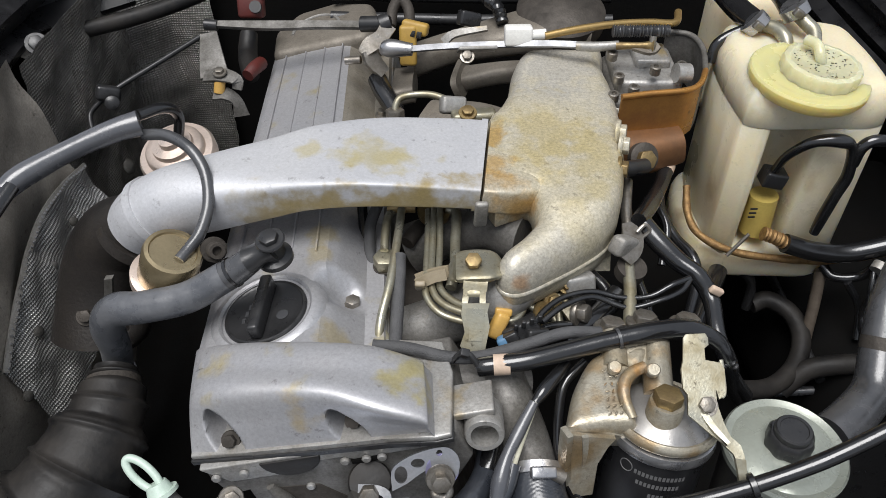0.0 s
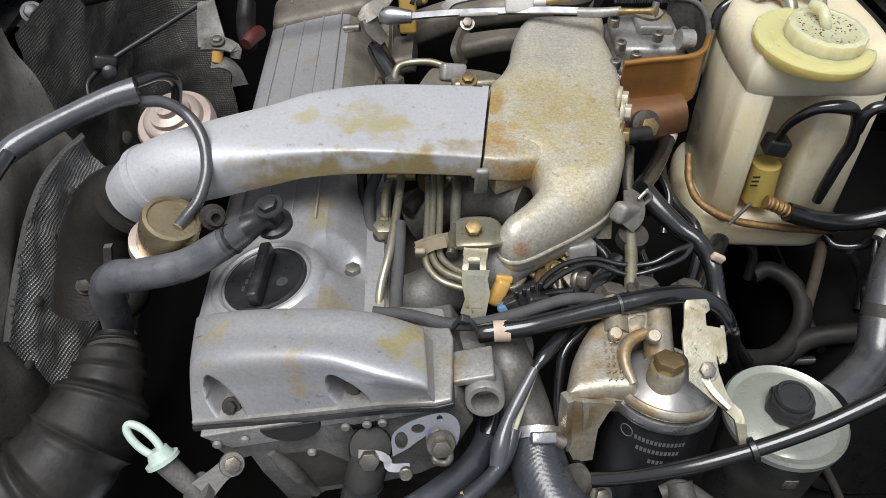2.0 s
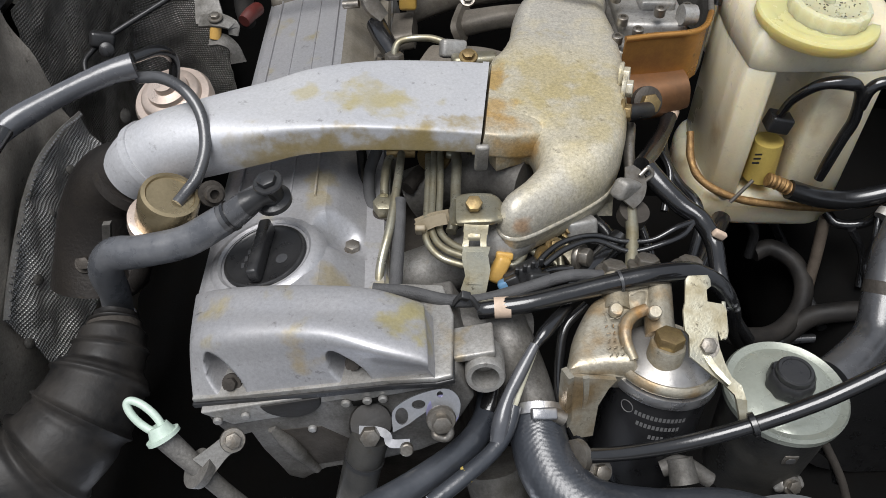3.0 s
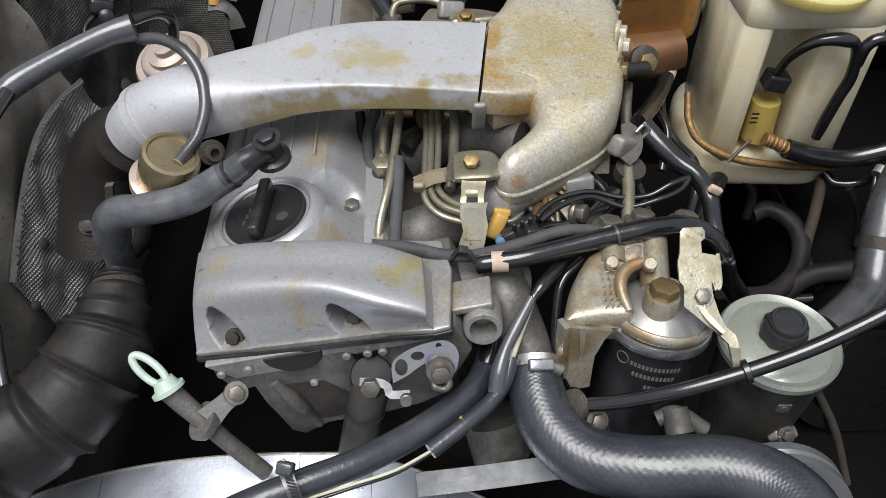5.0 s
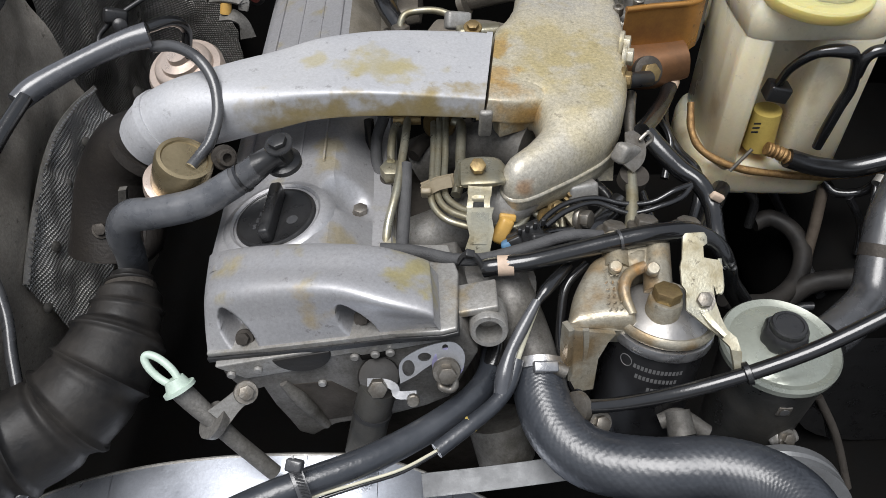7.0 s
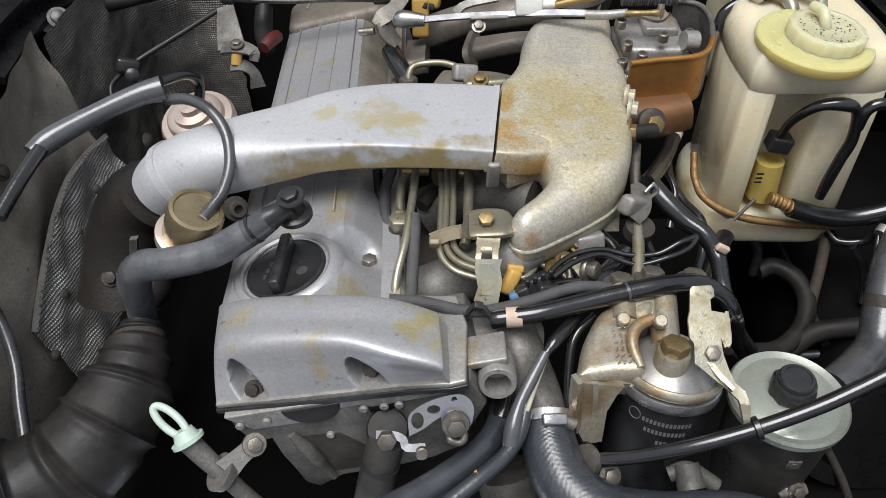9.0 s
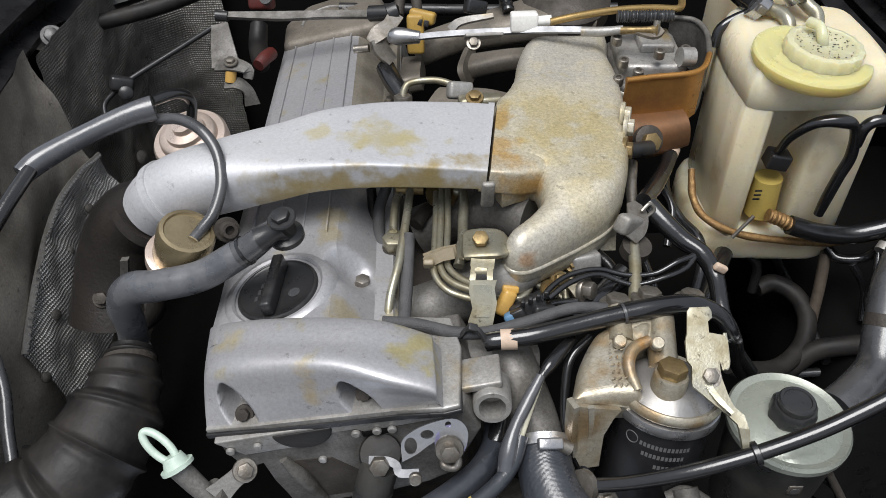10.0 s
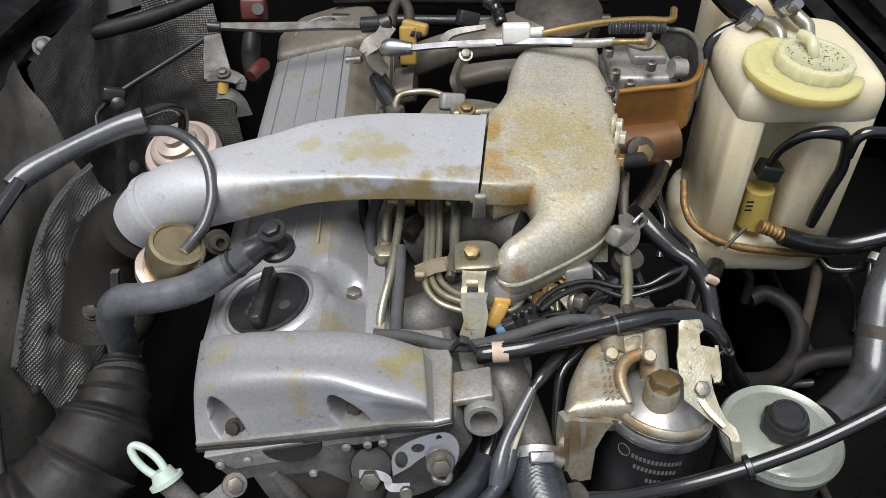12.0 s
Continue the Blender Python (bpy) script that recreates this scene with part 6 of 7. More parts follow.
# ---- injector lines and zinc bracket in front of the manifold ----
def build_lines():
    for k, (a, b, c, d, e, f) in enumerate((
            ((-0.015, 0.606, 0.957), (-0.015, 0.565, 0.949), (-0.016, 0.521, 0.946), (-0.015, 0.498, 0.942), (-0.002, 0.481, 0.938), (0.023, 0.472, 0.935)),
            ((-0.009, 0.608, 0.960), (-0.010, 0.565, 0.949), (-0.011, 0.521, 0.946), (-0.008, 0.500, 0.944), (0.003, 0.486, 0.943), (0.026, 0.473, 0.944)),
            ((-0.003, 0.610, 0.962), (-0.003, 0.565, 0.949), (-0.004, 0.521, 0.946), (-0.001, 0.503, 0.945), (0.011, 0.488, 0.946), (0.028, 0.477, 0.949)))):
        hose("injection_line", [a, b, c, d, e, f], 0.0034, ZINC, "zinc plated steel injection line", "fuel line", per=8, seg=12)
    hose("injection_line", [(0.005, 0.607, 0.958), (0.013, 0.600, 0.958), (0.012, 0.565, 0.949), (0.011, 0.525, 0.949), (0.007, 0.507, 0.945)], 0.0052, ZINC, "thick zinc plated injection line", "fuel line", seg=12)
    hose("injection_line", [(-0.041, 0.606, 0.965), (-0.044, 0.565, 0.957), (-0.049, 0.511, 0.949), (-0.056, 0.479, 0.936), (-0.058, 0.461, 0.924)], 0.0042, ZINC, "long straight zinc fuel line to an injector", "fuel line", seg=12)
    hose("injection_line", [(-0.047, 0.608, 0.962), (-0.055, 0.593, 0.958), (-0.057, 0.574, 0.952), (-0.057, 0.556, 0.947)], 0.0042, ZINC, "short bent zinc fuel line to an injector", "fuel line", seg=12)
    hose("leak_off_hose", [(-0.041, 0.542, 0.954), (-0.041, 0.514, 0.945), (-0.042, 0.483, 0.933), (-0.043, 0.456, 0.925)], 0.006, BRAID, "grey braided leak-off hose beside the cover")
    hose("leak_off_hose", [(-0.067, 0.618, 0.955), (-0.074, 0.599, 0.942), (-0.073, 0.573, 0.928), (-0.065, 0.550, 0.918)], 0.006, BRAID, "grey braided leak-off hose beside the cover")
    for at in ((-0.057, 0.553, 0.936), (-0.058, 0.464, 0.919)):
        inj = thing("injector", at, "steel fuel injector with a zinc union nut", "injector", group="injectors")
        x, y, z = at
        part("union_nut", bolt((x, y, z - 0.006), (0, -0.1, 1), 0.0115, 0.014, washer=False), ZINC, inj)
        part("body", tube([(x, y, z - 0.006), (x, y + 0.002, z - 0.05)], 0.012, 18, 2), IRON, inj)
    clip = thing("line_clamp", (-0.007, 0.512, 0.951), "tan plastic clamp holding the injection lines", "clamp")
    part("front_jaw", strip([(-0.023, 0.511, 0.947), (-0.015, 0.510, 0.953), (-0.008, 0.511, 0.956), (0.003, 0.512, 0.958)], 0.011, 0.005, (0.2, -0.8, 0.5)), CLAY, clip)
    part("back_jaw", strip([(-0.025, 0.521, 0.941), (-0.010, 0.525, 0.945), (0.006, 0.524, 0.950)], 0.012, 0.005, (0.2, -0.8, 0.5)), CLAY, clip)
    part("tab", block((0.010, 0.006, 0.016), pose(*(-0.021, 0.507, 0.948), 30, 0, 0), 0.002), CLAY, clip)
    c2 = thing("line_clip", (-0.056, 0.604, 0.963), "brass-coloured clip on the fuel lines under the duct", "clip")
    part("clip_bar", tube([(-0.056, 0.604, 0.963), (-0.028, 0.604, 0.963)], 0.006, 12, 3), BRASS_BOLT, c2)
    r = thing("line_grommet", (-0.009, 0.608, 0.956), "rust-brown clip ring round the injection lines", "clip")
    part("ring", lathe([(0.013, -0.003), (0.017, -0.003), (0.017, 0.003), (0.013, 0.003)], (-0.009, 0.608, 0.954), (0, -0.3, 1), 24), BRASS_BOLT, r)
    zb = thing("zinc_bracket", (0.028, 0.483, 0.940), "pressed zinc plated bracket with a slot, bolted to the manifold", "bracket")
    part("head_plate", duct([(0.008, 0.506, 0.966) + (0.013, 0.0035, 3), (0.016, 0.506, 0.973) + (0.019, 0.004, 4), (0.042, 0.505, 0.975) + (0.019, 0.004, 4), (0.052, 0.504, 0.971) + (0.013, 0.0035, 3)], 24, 5), ZINC, zb)
    part("upper_strip", strip([(0.029, 0.494, 0.974), (0.029, 0.488, 0.973), (0.028, 0.482, 0.967)], 0.022, 0.0035, (0, -0.75, 0.65)), ZINC, zb)
    part("slot_rail", strip([(0.021, 0.484, 0.969), (0.020, 0.478, 0.963), (0.019, 0.473, 0.959)], 0.0055, 0.0035, (0, -0.75, 0.65)), ZINC, zb)
    part("slot_rail", strip([(0.036, 0.484, 0.969), (0.035, 0.478, 0.963), (0.035, 0.473, 0.959)], 0.0055, 0.0035, (0, -0.75, 0.65)), ZINC, zb)
    part("slot_bridge", strip([(0.027, 0.482, 0.967), (0.027, 0.479, 0.965), (0.027, 0.478, 0.963)], 0.011, 0.003, (0, -0.75, 0.65)), ZINC, zb)
    part("lower_strip", polygon_plate([(0.017, 0.473, 0.960), (0.041, 0.473, 0.960), (0.039, 0.468, 0.954), (0.041, 0.459, 0.945), (0.037, 0.446, 0.929), (0.034, 0.443, 0.926), (0.019, 0.444, 0.927), (0.015, 0.448, 0.932), (0.019, 0.456, 0.941), (0.016, 0.466, 0.953)], 0.0032), ZINC, zb)
    part("pressed_panel", polygon_plate([(0.020, 0.470, 0.957), (0.036, 0.470, 0.957), (0.036, 0.465, 0.951), (0.037, 0.459, 0.944), (0.034, 0.451, 0.935), (0.022, 0.451, 0.936), (0.023, 0.457, 0.942), (0.020, 0.466, 0.952)], 0.0042), ZINC, zb)
    part("bracket_bolt", bolt((0.027, 0.503, 0.981), (0, -0.4, 0.9), 0.0078, 0.007, washer=False), BRASS_BOLT, zb)
    am = thing("amber_clip", (0.052, 0.474, 0.930), "amber plastic cable clip beside the zinc bracket", "clip")
    part("clip_body", block((0.014, 0.012, 0.026), pose(*(0.050, 0.474, 0.930), -30, 30, 0), 0.004), CLIP, am)
    part("clip_lip", block((0.016, 0.006, 0.007), pose(*(0.055, 0.482, 0.939), -30, 10, 0), 0.002), CLIP, am)
    hose("return_pipe", [(0.044, 0.487, 0.927), (0.063, 0.483, 0.926), (0.072, 0.491, 0.927), (0.076, 0.500, 0.929)], 0.0036, ZINC, "bent zinc return pipe", "pipe")
    hose("return_pipe", [(0.078, 0.504, 0.926), (0.090, 0.497, 0.925), (0.100, 0.489, 0.924)], 0.0036, ZINC, "short zinc pipe under the manifold", "pipe")
    hose("return_pipe", [(0.092, 0.513, 0.929), (0.107, 0.502, 0.924), (0.109, 0.489, 0.918)], 0.0036, ZINC, "short zinc pipe under the manifold", "pipe")
    sq = thing("shutoff_valve", (0.127, 0.525, 0.935), "small metal shut-off valve under the manifold", "valve")
    part("valve_body", block((0.030, 0.024, 0.022), pose(*(0.129, 0.528, 0.931), -20, 0, 15), 0.004), ALU_GREY, sq)
    part("valve_cap", tube([(0.122, 0.497, 0.926), (0.114, 0.493, 0.922)], 0.010, 16, 2), ALU_OIL, sq)
    part("valve_nut", bolt((0.126, 0.492, 0.928), (0.8, -0.5, 0.3), 0.009, 0.010), STEEL, sq)
    con = thing("loom_connector", (0.072, 0.471, 0.927), "black multi-pin connector with a blue seal", "connector")
    part("shell", block((0.034, 0.018, 0.02), pose(*(0.072, 0.470, 0.926), -30, -25, 10), 0.003), PLASTIC, con)
    part("seal", block((0.010, 0.012, 0.012), pose(*(0.054, 0.457, 0.926), -30, -25, 10), 0.003), BLUE, con, "blue rubber seal")
    for k in range(4):
        x, y, z = (0.065, 0.464, 0.938)
        part("pin_row", block((0.004, 0.004, 0.008), pose(x + 0.007 * k, y + 0.001 * k, z + 0.003 * k), 0.001), PLASTIC, con)
    hose("black_wire", [(0.081, 0.467, 0.938), (0.093, 0.483, 0.941), (0.112, 0.498, 0.942), (0.139, 0.505, 0.942), (0.166, 0.501, 0.938), (0.192, 0.502, 0.939), (0.213, 0.509, 0.947), (0.231, 0.517, 0.948)], 0.0028, RUBBER, "thin black wire looping to the loom", "wire", per=8, seg=10)
    hose("black_wire", [(0.089, 0.469, 0.940), (0.111, 0.486, 0.944), (0.139, 0.498, 0.942), (0.170, 0.491, 0.935), (0.201, 0.496, 0.940), (0.221, 0.505, 0.943), (0.231, 0.516, 0.947)], 0.0028, RUBBER, "thin black wire looping to the loom", "wire", per=8, seg=10)
    hose("injector_lead", [(0.169, 0.521, 0.923), (0.148, 0.502, 0.916), (0.130, 0.484, 0.912), (0.112, 0.469, 0.910)], 0.011, RUBBER, "thick black hose under the manifold edge")
    hose("vertical_pipe", [(0.178, 0.539, 0.943), (0.175, 0.507, 0.937), (0.169, 0.472, 0.929)], 0.006, ZINC, "plated upright pipe beside the filter head", "pipe", seg=14)
    hose("filter_lead", [(0.125, 0.439, 0.921), (0.106, 0.421, 0.913), (0.101, 0.403, 0.896), (0.100, 0.382, 0.876), (0.103, 0.367, 0.864)], 0.0045, RUBBER, "thin black fuel hose curving past the filter head")
    hose("filter_lead", [(0.103, 0.353, 0.870), (0.110, 0.346, 0.863), (0.117, 0.340, 0.856)], 0.0045, RUBBER, "short black hose below the clamp")
    tape = tube([(0.043, 0.422, 0.937), (0.057, 0.422, 0.938)], 0.0092, 18, 2)
    tagged(part("cable_tape", tape, TAN), "tan tape wrap on the wiring loom", "tape")
    t2 = thing("cable_tie", (0.020, 0.425, 0.944), "black plastic cable tie bundling two hoses", "cable tie")
    part("tie_loop", tube([(0.008, 0.426, 0.937), (0.015, 0.426, 0.948), (0.023, 0.423, 0.949), (0.031, 0.419, 0.936)], 0.0025, 8, 5), PLASTIC, t2)
    part("tie_head", block((0.008, 0.007, 0.007), pose(*(0.018, 0.424, 0.950), 20, 20, 0), 0.001), PLASTIC, t2)


def build_clutter():
    for k, (a, m, c, r, mt, lab) in enumerate((
            ((0.084, 0.505, 0.920), (0.102, 0.496, 0.918), (0.114, 0.482, 0.910), 0.0036, ZINC, "short zinc pipe under the manifold"),
            ((0.109, 0.521, 0.923), (0.119, 0.511, 0.919), (0.122, 0.498, 0.912), 0.0036, ZINC, "short zinc pipe under the manifold"),
            ((0.063, 0.479, 0.914), (0.080, 0.493, 0.922), (0.108, 0.505, 0.920), 0.0030, RUBBER, "thin black wire among the fuel pipes"),
            ((0.075, 0.466, 0.921), (0.094, 0.476, 0.925), (0.118, 0.481, 0.923), 0.0040, RUBBER, "thin black wire among the fuel pipes"),
            ((0.143, 0.550, 0.925), (0.159, 0.525, 0.919), (0.148, 0.494, 0.908), 0.0060, RUBBER, "black hose behind the shut-off valve"),
            ((0.198, 0.557, 0.903), (0.203, 0.529, 0.895), (0.201, 0.506, 0.891), 0.0050, RUBBER, "black hose dropping past the filter"),
            ((0.234, 0.685, 0.911), (0.247, 0.649, 0.900), (0.238, 0.612, 0.875), 0.0045, RUBBER, "thin hose in the gap beside the manifold"),
            ((0.196, 0.658, 0.955), (0.190, 0.622, 0.946), (0.188, 0.588, 0.937), 0.0060, STEEL, "upright steel pipe beside the manifold"),
            ((-0.084, 0.624, 0.948), (-0.079, 0.587, 0.922), (-0.070, 0.542, 0.902), 0.0055, RUBBER, "black hose between cover and manifold"),
            ((-0.037, 0.591, 0.926), (-0.026, 0.609, 0.930), (-0.014, 0.620, 0.928), 0.008, IRON, "dark cast pipe under the duct"),
            ((0.015, 0.611, 0.933), (0.039, 0.622, 0.931), (0.056, 0.607, 0.928), 0.007, IRON, "dark cast pipe under the duct"),
            ((0.360, 0.692, 0.799), (0.388, 0.693, 0.770), (0.389, 0.685, 0.731), 0.006, RUBBER, "black hose hanging below the tank"),
            ((0.483, 0.657, 0.805), (0.502, 0.644, 0.775), (0.504, 0.625, 0.740), 0.005, RUBBER, "thin black hose in the shadow"),
            ((0.330, 0.349, 0.842), (0.355, 0.334, 0.800), (0.375, 0.310, 0.749), 0.0038, IRON, "dusty brake pipe beside the reservoir"),
            ((0.330, 0.351, 0.830), (0.346, 0.349, 0.814), (0.355, 0.339, 0.791), 0.0035, RUBBER, "thin black wire beside the reservoir"))):
        hose("small_hose" if mt is RUBBER else "small_pipe", [a, m, c], r, mt, lab, "hose" if mt is RUBBER else "pipe", seg=10)
    for at, ax, lab in (((0.103, 0.505, 0.928), (0.3, -0.6, 0.7), "small banjo bolt on a fuel pipe"), ((0.118, 0.523, 0.933), (0.1, -0.5, 0.8), "small banjo bolt on a fuel pipe"), ((0.093, 0.496, 0.925), (0.5, -0.6, 0.6), "small banjo bolt on a fuel pipe"),
                        ((0.314, 0.416, 0.866), (0, -0.3, 1), "steel bolt below the reservoir")):
        t = thing("union_bolt", at, lab, "bolt")
        part("hex_head", bolt(at, ax, 0.0065, 0.007), BRASS_BOLT, t)
    con = thing("glow_plug_lead", (0.059, 0.463, 0.925), "black finned connector on the loom", "connector")
    part("boot", block((0.022, 0.014, 0.016), pose(*(0.084, 0.464, 0.926), -30, 15, 20), 0.003), PLASTIC, con)
    part("cap", block((0.014, 0.012, 0.012), pose(*(0.061, 0.459, 0.929), -30, -25, 10), 0.002), PLASTIC, con)
    # clip on the radiator hose end of the reservoir
    ft = thing("reservoir_bracket", (0.306, 0.330, 0.797), "bright cast foot below the steering reservoir", "bracket")
    part("foot", block((0.03, 0.012, 0.014), pose(*(0.302, 0.328, 0.809), 20, 25, 20), 0.004), ALU_GREY, ft)
    part("foot_bolt", bolt((0.301, 0.322, 0.817), (0.2, -0.7, 0.6), 0.006, 0.006), STEEL, ft)


CLAY = mat("tan_plastic", (0.31, 0.26, 0.18), 0.5, 0, (0.20, 0.16, 0.10), 50, 0.6)
BLUE = mat("blue_rubber", (0.10, 0.22, 0.36), 0.5, 0, (0.07, 0.15, 0.25), 50, 0.6)
build_lines()


# ---- right side: wires, hoses and strap round the tank ----
def build_right():
    hose("feed_hose", [(0.256, 0.720, 0.927), (0.242, 0.686, 0.927), (0.214, 0.624, 0.948), (0.193, 0.583, 0.962)], [0.0095, 0.0085, 0.009, 0.008], RUBBER, "black rubber fuel hose with a tan tape end")
    tagged(part("cable_tape", tube([(0.257, 0.723, 0.929), (0.253, 0.715, 0.926)], 0.0105, 16, 2), TAN), "tan tape wrap on a hose end", "tape")
    hose("side_loom", [(0.195, 0.573, 0.966), (0.208, 0.558, 0.957), (0.226, 0.542, 0.946), (0.243, 0.529, 0.939), (0.254, 0.511, 0.926), (0.253, 0.476, 0.917), (0.259, 0.452, 0.906), (0.269, 0.448, 0.886), (0.288, 0.450, 0.858)], [0.010, 0.010, 0.0095, 0.009, 0.0085, 0.0075, 0.006, 0.006, 0.006], RUBBER, "black sleeved wiring loom down the side", "cable", seg=16)
    hose("side_hose", [(0.252, 0.718, 0.902), (0.249, 0.682, 0.893), (0.259, 0.648, 0.884), (0.272, 0.618, 0.882), (0.273, 0.593, 0.868), (0.264, 0.568, 0.841)], 0.006, RUBBER, "thin black hose behind the side loom")
    hose("side_hose", [(0.332, 0.673, 0.808), (0.311, 0.634, 0.809), (0.288, 0.596, 0.811), (0.273, 0.565, 0.808)], 0.011, RUBBER, "black hose running down in the shadow")
    cl = thing("pipe_clamp", (0.181, 0.552, 0.965), "bright steel pipe clamp with an ear", "clamp")
    part("plate", strip([(0.177, 0.570, 0.970), (0.181, 0.558, 0.967), (0.180, 0.545, 0.960), (0.173, 0.535, 0.953)], [0.010, 0.022, 0.022, 0.014], 0.003, (0.3, -0.7, 0.6)), STEEL, cl)
    part("loop", tube([(0.185, 0.557, 0.970), (0.193, 0.562, 0.975), (0.198, 0.560, 0.969), (0.192, 0.558, 0.963)], 0.002, 8, 5), STEEL, cl)
    part("band", lathe([(0.013, -0.006), (0.0145, -0.006), (0.0145, 0.006), (0.013, 0.006)], (0.180, 0.536, 0.940), (0.1, -0.2, 1), 28), IRON, cl)
    wc = thing("wire_clip", (0.252, 0.527, 0.944), "small pale plastic wire clip", "clip")
    part("clip", block((0.014, 0.006, 0.008), pose(*(0.256, 0.510, 0.938), 0, 30, 0), 0.002), TAN, wc)
    hose("loom_tie", [(0.250, 0.439, 0.915), (0.254, 0.440, 0.920), (0.260, 0.438, 0.914)], 0.003, PLASTIC, "black ribbed tie round the loom", "cable tie", per=6, ripple=0.0006, waves=8)
    # strap and hoses below the tank
    hose("copper_strap", [(0.295, 0.745, 0.882), (0.294, 0.715, 0.862), (0.307, 0.692, 0.848), (0.346, 0.678, 0.835), (0.402, 0.676, 0.826), (0.451, 0.676, 0.822), (0.502, 0.676, 0.829), (0.544, 0.676, 0.842)], 0.0046, ROPE, "copper-coloured braided strap round the coolant tank", "strap", ripple=0.0003, waves=90, per=14)
    hose("copper_strap", [(0.371, 0.676, 0.866), (0.386, 0.674, 0.861), (0.401, 0.672, 0.854)], 0.008, ROPE, "copper-coloured braided cable end", "strap", ripple=0.0008, waves=6)
    hose("tank_hose", [(0.397, 0.670, 0.856), (0.434, 0.668, 0.845), (0.474, 0.668, 0.842), (0.522, 0.668, 0.856), (0.557, 0.668, 0.867)], 0.0115, RUBBER, "black rubber hose from the tank foot", seg=20)
    hose("sensor_pin", [(0.332, 0.665, 0.841), (0.353, 0.672, 0.868)], 0.0022, STEEL, "thin steel pin under the level sensor", "pin")
    hose("sensor_lead", [(0.369, 0.695, 0.943), (0.372, 0.685, 0.969), (0.389, 0.675, 0.993), (0.416, 0.672, 0.996), (0.430, 0.672, 0.986), (0.437, 0.672, 0.953), (0.433, 0.672, 0.925), (0.429, 0.672, 0.893), (0.427, 0.672, 0.870)], [0.005, 0.005, 0.006, 0.0075, 0.0055, 0.0065, 0.0065, 0.0065, 0.0055], RUBBER, "black lead looping from the level sensor", "cable", per=10)
    hose("sensor_lead", [(0.437, 0.672, 0.967), (0.438, 0.670, 0.989), (0.450, 0.670, 0.998), (0.480, 0.670, 0.996)], 0.0065, RUBBER, "black lead running off beside the tank", "cable")
    hose("down_rod", [(0.461, 0.681, 0.802), (0.462, 0.667, 0.756), (0.461, 0.652, 0.709), (0.463, 0.636, 0.662)], 0.007, DUSTY_ROD, "dusty upright metal rod below the tank", "rod")
    hose("loop_hose", [(0.400, 0.695, 0.727), (0.422, 0.699, 0.732), (0.447, 0.680, 0.726), (0.451, 0.645, 0.717), (0.433, 0.609, 0.706), (0.396, 0.580, 0.704), (0.351, 0.565, 0.718), (0.327, 0.563, 0.731)], 0.0115, RUBBER_DIRT, "black rubber hose in a wide loop", seg=20)
    hose("cross_hose", [(0.415, 0.590, 0.685), (0.445, 0.600, 0.711), (0.482, 0.598, 0.724), (0.518, 0.585, 0.740)], 0.0125, RUBBER_DIRT, "black rubber hose crossing the dark side", seg=18)
    hose("cross_rod", [(0.421, 0.606, 0.659), (0.474, 0.602, 0.669), (0.541, 0.590, 0.685)], 0.006, RUBBER_GREY, "thin dark rod across the bay", "rod")
    hose("upper_hose", [(0.473, 0.576, 0.909), (0.450, 0.542, 0.886), (0.439, 0.508, 0.856), (0.427, 0.475, 0.834), (0.397, 0.447, 0.826), (0.372, 0.430, 0.822)], [0.017, 0.018, 0.019, 0.02, 0.021, 0.021], RUBBER_GREY, "large black hose with a rusty joint near the wing", seg=24)
    tagged(part("hose_joint", tube([(0.442, 0.516, 0.864), (0.439, 0.507, 0.855)], 0.0197, 24, 2), IRON), "rusty sleeve on the large hose", "joint")
    strap = strip([(0.496, 0.695, 0.727), (0.515, 0.654, 0.712), (0.536, 0.620, 0.704)], 0.012, 0.003, (0, -0.5, 0.8))
    tagged(part("dark_stay", strap, RUBBER_GREY), "flat dark metal stay in the shadow", "stay")
    hose("dark_wire", [(0.504, 0.656, 0.834), (0.499, 0.634, 0.809), (0.500, 0.630, 0.775), (0.503, 0.612, 0.755)], 0.004, RUBBER, "thin wire hanging near the wing", "wire")
    hose("bracket_wire", [(0.460, 0.682, 0.810), (0.471, 0.669, 0.803), (0.497, 0.662, 0.810), (0.509, 0.656, 0.834)], 0.006, RUBBER, "black wire crossing below the tank", "wire")
    tagged(part("wire_collar", tube([(0.501, 0.644, 0.836), (0.507, 0.650, 0.841)], 0.009, 14, 2), ALU_GREY), "pale collar on a wire", "collar")
    # hoses on top of the tank
    for a, b, c in (((0.335, 0.902, 1.061), (0.344, 0.857, 1.057), (0.354, 0.822, 1.056)), ((0.390, 0.875, 1.076), (0.391, 0.847, 1.075), (0.392, 0.824, 1.072))):
        hose("return_hose", [a, b, c], 0.0135, RUBBER, "black return hose onto the coolant tank", seg=20)
    for a, b, c, d in (((0.353, 0.820, 1.056), (0.370, 0.804, 1.058), (0.377, 0.789, 1.055), (0.379, 0.781, 1.048)), ((0.393, 0.820, 1.072), (0.402, 0.804, 1.065), (0.409, 0.793, 1.060), (0.408, 0.780, 1.053))):
        hose("tank_pipe", [a, b, c, d], 0.0075, ZINC, "bent metal pipe on the coolant tank", "pipe")
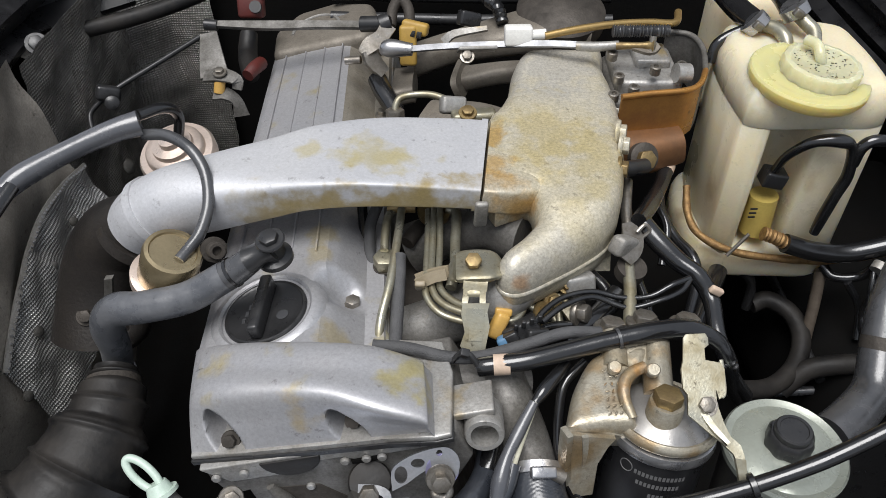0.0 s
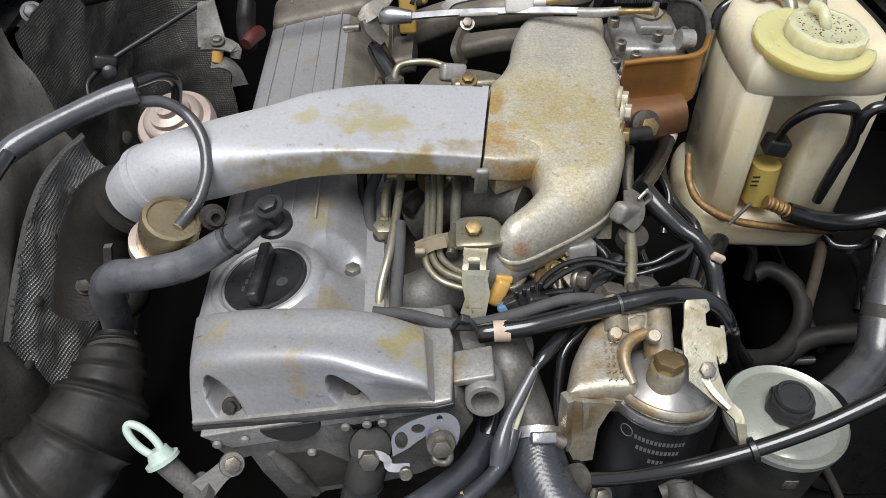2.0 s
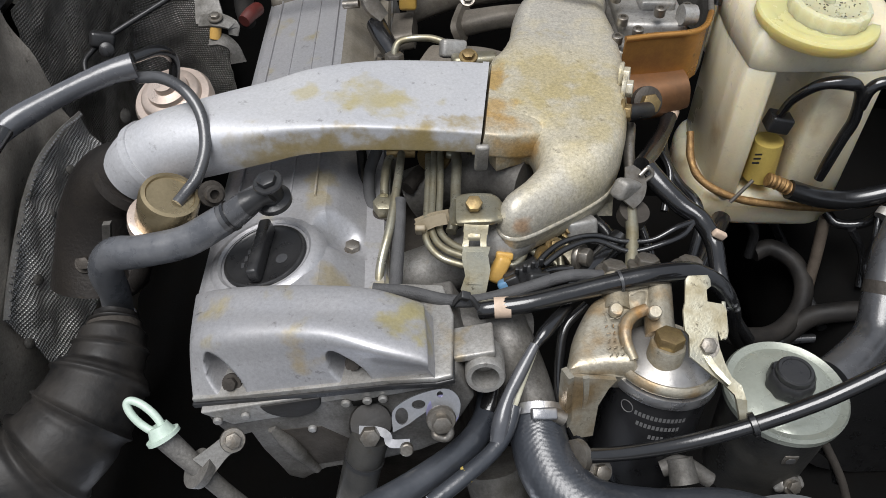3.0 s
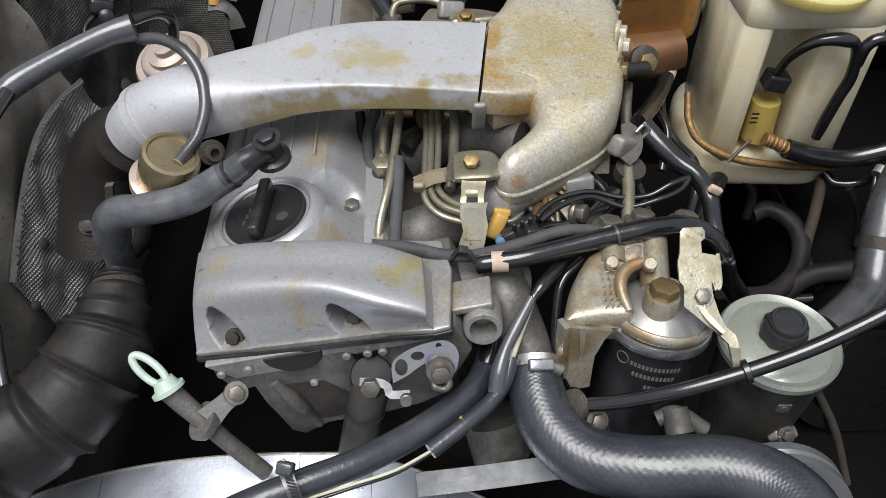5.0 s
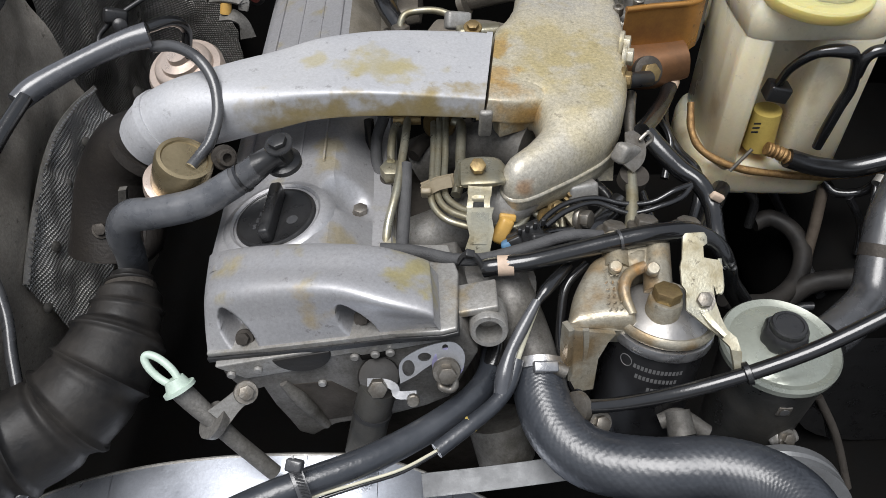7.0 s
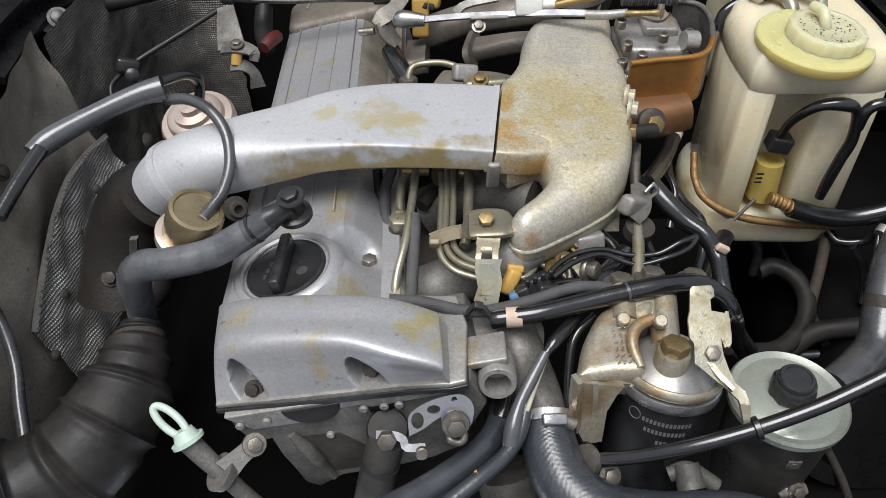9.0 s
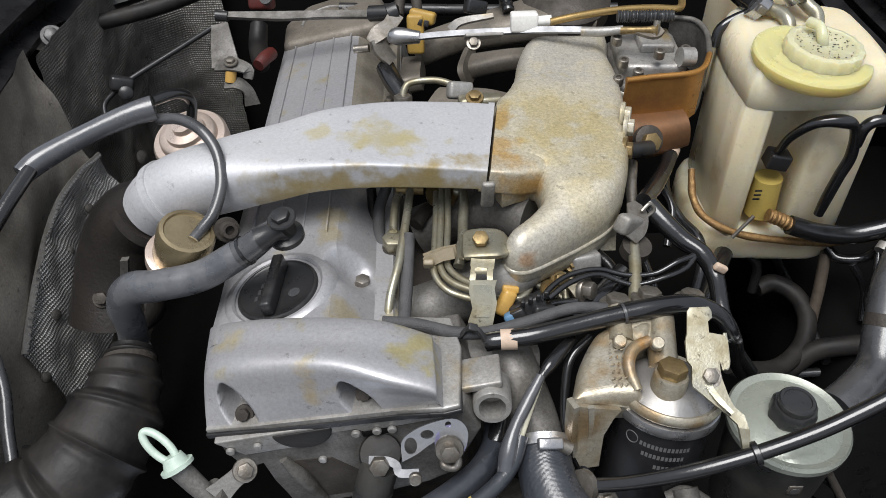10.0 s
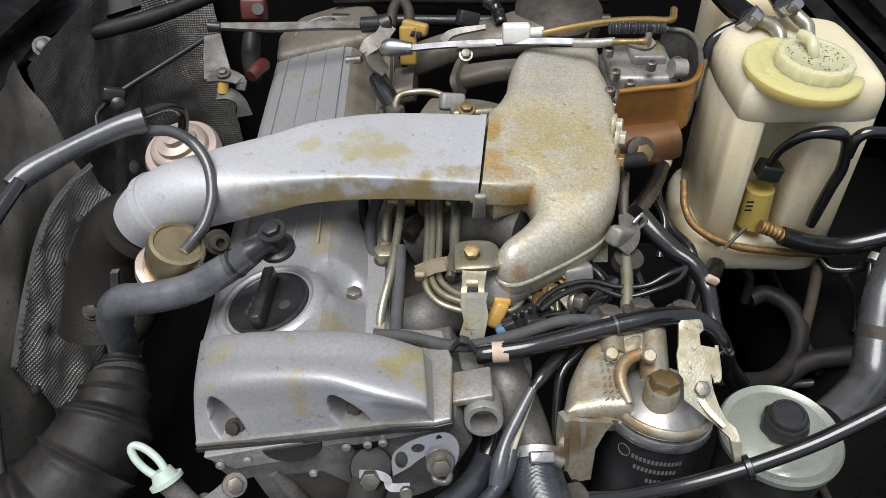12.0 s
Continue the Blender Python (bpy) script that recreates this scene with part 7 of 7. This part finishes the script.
    for at, ax in (((0.352, 0.815, 1.058), (0.7, -0.3, -0.6)), ((0.393, 0.817, 1.072), (0.5, -0.3, -0.7))):
        k = thing("hose_clamp", at, "steel screw clamp on a tank hose", "hose clamp")
        part("band", lathe([(0.014, -0.006), (0.0155, -0.006), (0.0155, 0.006), (0.014, 0.006)], at, ax, 28), CHROME, k)
        part("screw", block((0.012, 0.009, 0.009), pose(at[0] - 0.002, at[1] - 0.014, at[2] + 0.004, 0, 30, 0), 0.002), STEEL, k)
    hose("tank_band", [(0.312, 0.815, 1.010), (0.317, 0.820, 1.031), (0.341, 0.825, 1.044), (0.360, 0.817, 1.050)], 0.006, RUBBER, "black hose round the tank shoulder")
    # clamp screw by the coolant outlet, on the lug
    k = thing("hose_clamp", (0.048, 0.403, 0.881), "steel clamp with a slotted screw by the lug", "hose clamp")
    part("screw_head", lathe([(0.009, 0), (0.009, 0.005), (0.008, 0.006), (0.0001, 0.006)], (0.043, 0.401, 0.892), (0.2, -0.8, 0.5), 20), STEEL, k)
    part("band", strip([(0.042, 0.399, 0.885), (0.050, 0.396, 0.885), (0.054, 0.402, 0.888)], 0.010, 0.002, (0.2, -0.8, 0.5)), STEEL, k)
    # right wing edge
    wing = part("wing_edge", strip([(0.60, 0.25, 1.0), (0.60, 0.7, 1.03), (0.58, 1.15, 1.05)], 0.10, 0.03, (-0.5, -0.2, 1)), BLACK_PAINT)
    tagged(wing, "black painted inner edge of the front wing", "panel")
    for pts, wide in (([(0.515, 1.026, 0.990), (0.522, 0.918, 0.985), (0.533, 0.813, 0.980)], 0.022), ([(0.551, 1.025, 1.000), (0.554, 0.931, 1.000), (0.557, 0.848, 1.000)], 0.030)):
        tagged(part("wing_rail", strip(pts, wide, 0.012, (-0.4, -0.4, 0.8)), BLACK_PAINT), "black painted wing rail beside the tank", "panel")
    arch = thing("wheel_housing", (0.61, 0.75, 0.45), "inner wheel housing, its deep shadow put into the colour", "panel")
    # Shadow of the wheel housing comes from its near-black colour.
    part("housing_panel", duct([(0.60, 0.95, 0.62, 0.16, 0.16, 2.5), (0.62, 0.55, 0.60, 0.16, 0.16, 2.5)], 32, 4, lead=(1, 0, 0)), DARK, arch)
    part("front_rim", duct([(0.6195, 0.556, 0.60, 0.163, 0.163, 2.5), (0.62, 0.546, 0.60, 0.163, 0.163, 2.5)], 32, 2, lead=(1, 0, 0)), PLASTIC, arch)
    part("swage", tube([(0.455, 0.90, 0.70), (0.460, 0.75, 0.70), (0.468, 0.60, 0.69)], 0.006, 10), PLASTIC, arch)


DUSTY_ROD = mat("dusty_rod", (0.16, 0.13, 0.10), 0.6, 0.3, (0.07, 0.055, 0.045), 40, 0.8)
build_right()
build_clutter()


# ---- left wing edge, seal, clips ----
def build_wing():
    w = part("wing_edge", strip([(-0.60, 0.35, 1.00), (-0.585, 0.7, 1.02), (-0.56, 0.95, 1.035), (-0.50, 1.13, 1.045), (-0.30, 1.17, 1.05)], 0.07, 0.03, (0.5, -0.2, 1)), BLACK_PAINT)
    tagged(w, "black painted inner edge of the front wing", "panel")
    hose("rubber_seal", [(-0.524, 0.913, 0.969), (-0.508, 0.947, 0.977), (-0.461, 0.974, 0.978), (-0.404, 1.005, 0.982), (-0.360, 1.036, 0.987), (-0.310, 1.072, 0.996)], 0.011, RUBBER_DIRT, "black rubber bonnet seal along the bay edge", "seal", seg=16)
    rail = part("wing_rail", strip([(-0.545, 0.762, 0.982), (-0.541, 0.854, 0.993), (-0.542, 0.933, 0.991), (-0.516, 1.006, 0.983), (-0.447, 1.062, 0.986)], [0.03, 0.03, 0.034, 0.036, 0.036], 0.012, (0.3, -0.5, 0.8)), BLACK_PAINT)
    tagged(rail, "black painted wing rail beside the bay", "panel")
    rail = part("wing_rail", strip([(-0.580, 0.879, 0.991), (-0.568, 0.940, 0.999), (-0.547, 1.015, 0.993), (-0.495, 1.069, 0.993)], [0.02, 0.022, 0.022, 0.022], 0.010, (0.3, -0.5, 0.8)), RUBBER_GREY)
    tagged(rail, "dark grey folded wing edge beside the bay", "panel")
    c = thing("cable_holder", (-0.430, 0.866, 0.933), "small black plastic cable holder on the foil", "holder")
    part("body", block((0.03, 0.02, 0.02), pose(*(-0.428, 0.865, 0.939), -20, 20, 20), 0.005), PLASTIC, c)
    part("stud", lathe([(0.009, 0), (0.009, 0.006), (0.006, 0.008), (0.0001, 0.008)], (-0.418, 0.848, 0.935), (0.3, -0.8, 0.5), 18), PLASTIC, c)
    hose("thin_cable", [(-0.445, 0.827, 0.904), (-0.451, 0.846, 0.918), (-0.442, 0.856, 0.928), (-0.429, 0.863, 0.936), (-0.413, 0.876, 0.944), (-0.366, 0.917, 0.959), (-0.324, 0.956, 0.972)], 0.0035, PLASTIC, "thin black cable across the foil insulation", "cable", seg=10)
    t = thing("wing_tab", (-0.527, 0.923, 0.980), "dusty metal tab with a bolt at the wing", "tab")
    part("tab_plate", block((0.04, 0.03, 0.006), pose(*(-0.520, 0.906, 0.977), 40, 20, 0), 0.003), DUST, t)
    part("tab_bolt", bolt((-0.514, 0.898, 0.991), (0.3, -0.6, 0.7), 0.010, 0.006), PLASTIC, t)
    hose("brake_pipe", [(-0.522, 0.549, 0.936), (-0.451, 0.472, 0.896), (-0.421, 0.427, 0.873), (-0.409, 0.391, 0.852), (-0.397, 0.359, 0.835), (-0.387, 0.328, 0.819), (-0.376, 0.297, 0.803), (-0.377, 0.282, 0.796), (-0.390, 0.273, 0.794)], 0.0058, RUBBER_GREY, "bent dark pipe beside the bellows", "pipe", seg=14)
    f = thing("hose_fitting", (-0.145, 0.480, 1.019), "black plastic breather elbow with a bolt on the cover", "fitting")
    part("elbow", tube([(-0.165, 0.478, 1.006), (-0.154, 0.480, 1.012), (-0.144, 0.482, 1.017)], [0.0115, 0.009, 0.0105], 18), PLASTIC, f)
    part("base", lathe([(0.016, 0), (0.016, 0.005), (0.011, 0.008), (0.010, 0.022), (0.0001, 0.022)], (-0.145, 0.491, 0.997), (-0.1, -0.15, 1), 28), PLASTIC, f)
    part("top_bolt", bolt((-0.144, 0.481, 1.027), (-0.15, -0.2, 1), 0.0085, 0.006), PLASTIC, f)
    s = thing("canister_screw", (-0.205, 0.513, 0.989), "dark socket screw beside the canister", "screw")
    part("screw", bolt((-0.205, 0.512, 0.988), (0.5, -0.7, 0.5), 0.008, 0.012, socket=True), IRON, s)
    r = part("hose_grommet", lathe([(0.014, -0.006), (0.018, -0.006), (0.019, 0.0), (0.018, 0.006), (0.014, 0.006)], (-0.325, 0.491, 0.837), (0.05, -0.1, 1), 28), RUBBER)
    tagged(r, "black rubber grommet under the breather hose", "grommet")


build_wing()
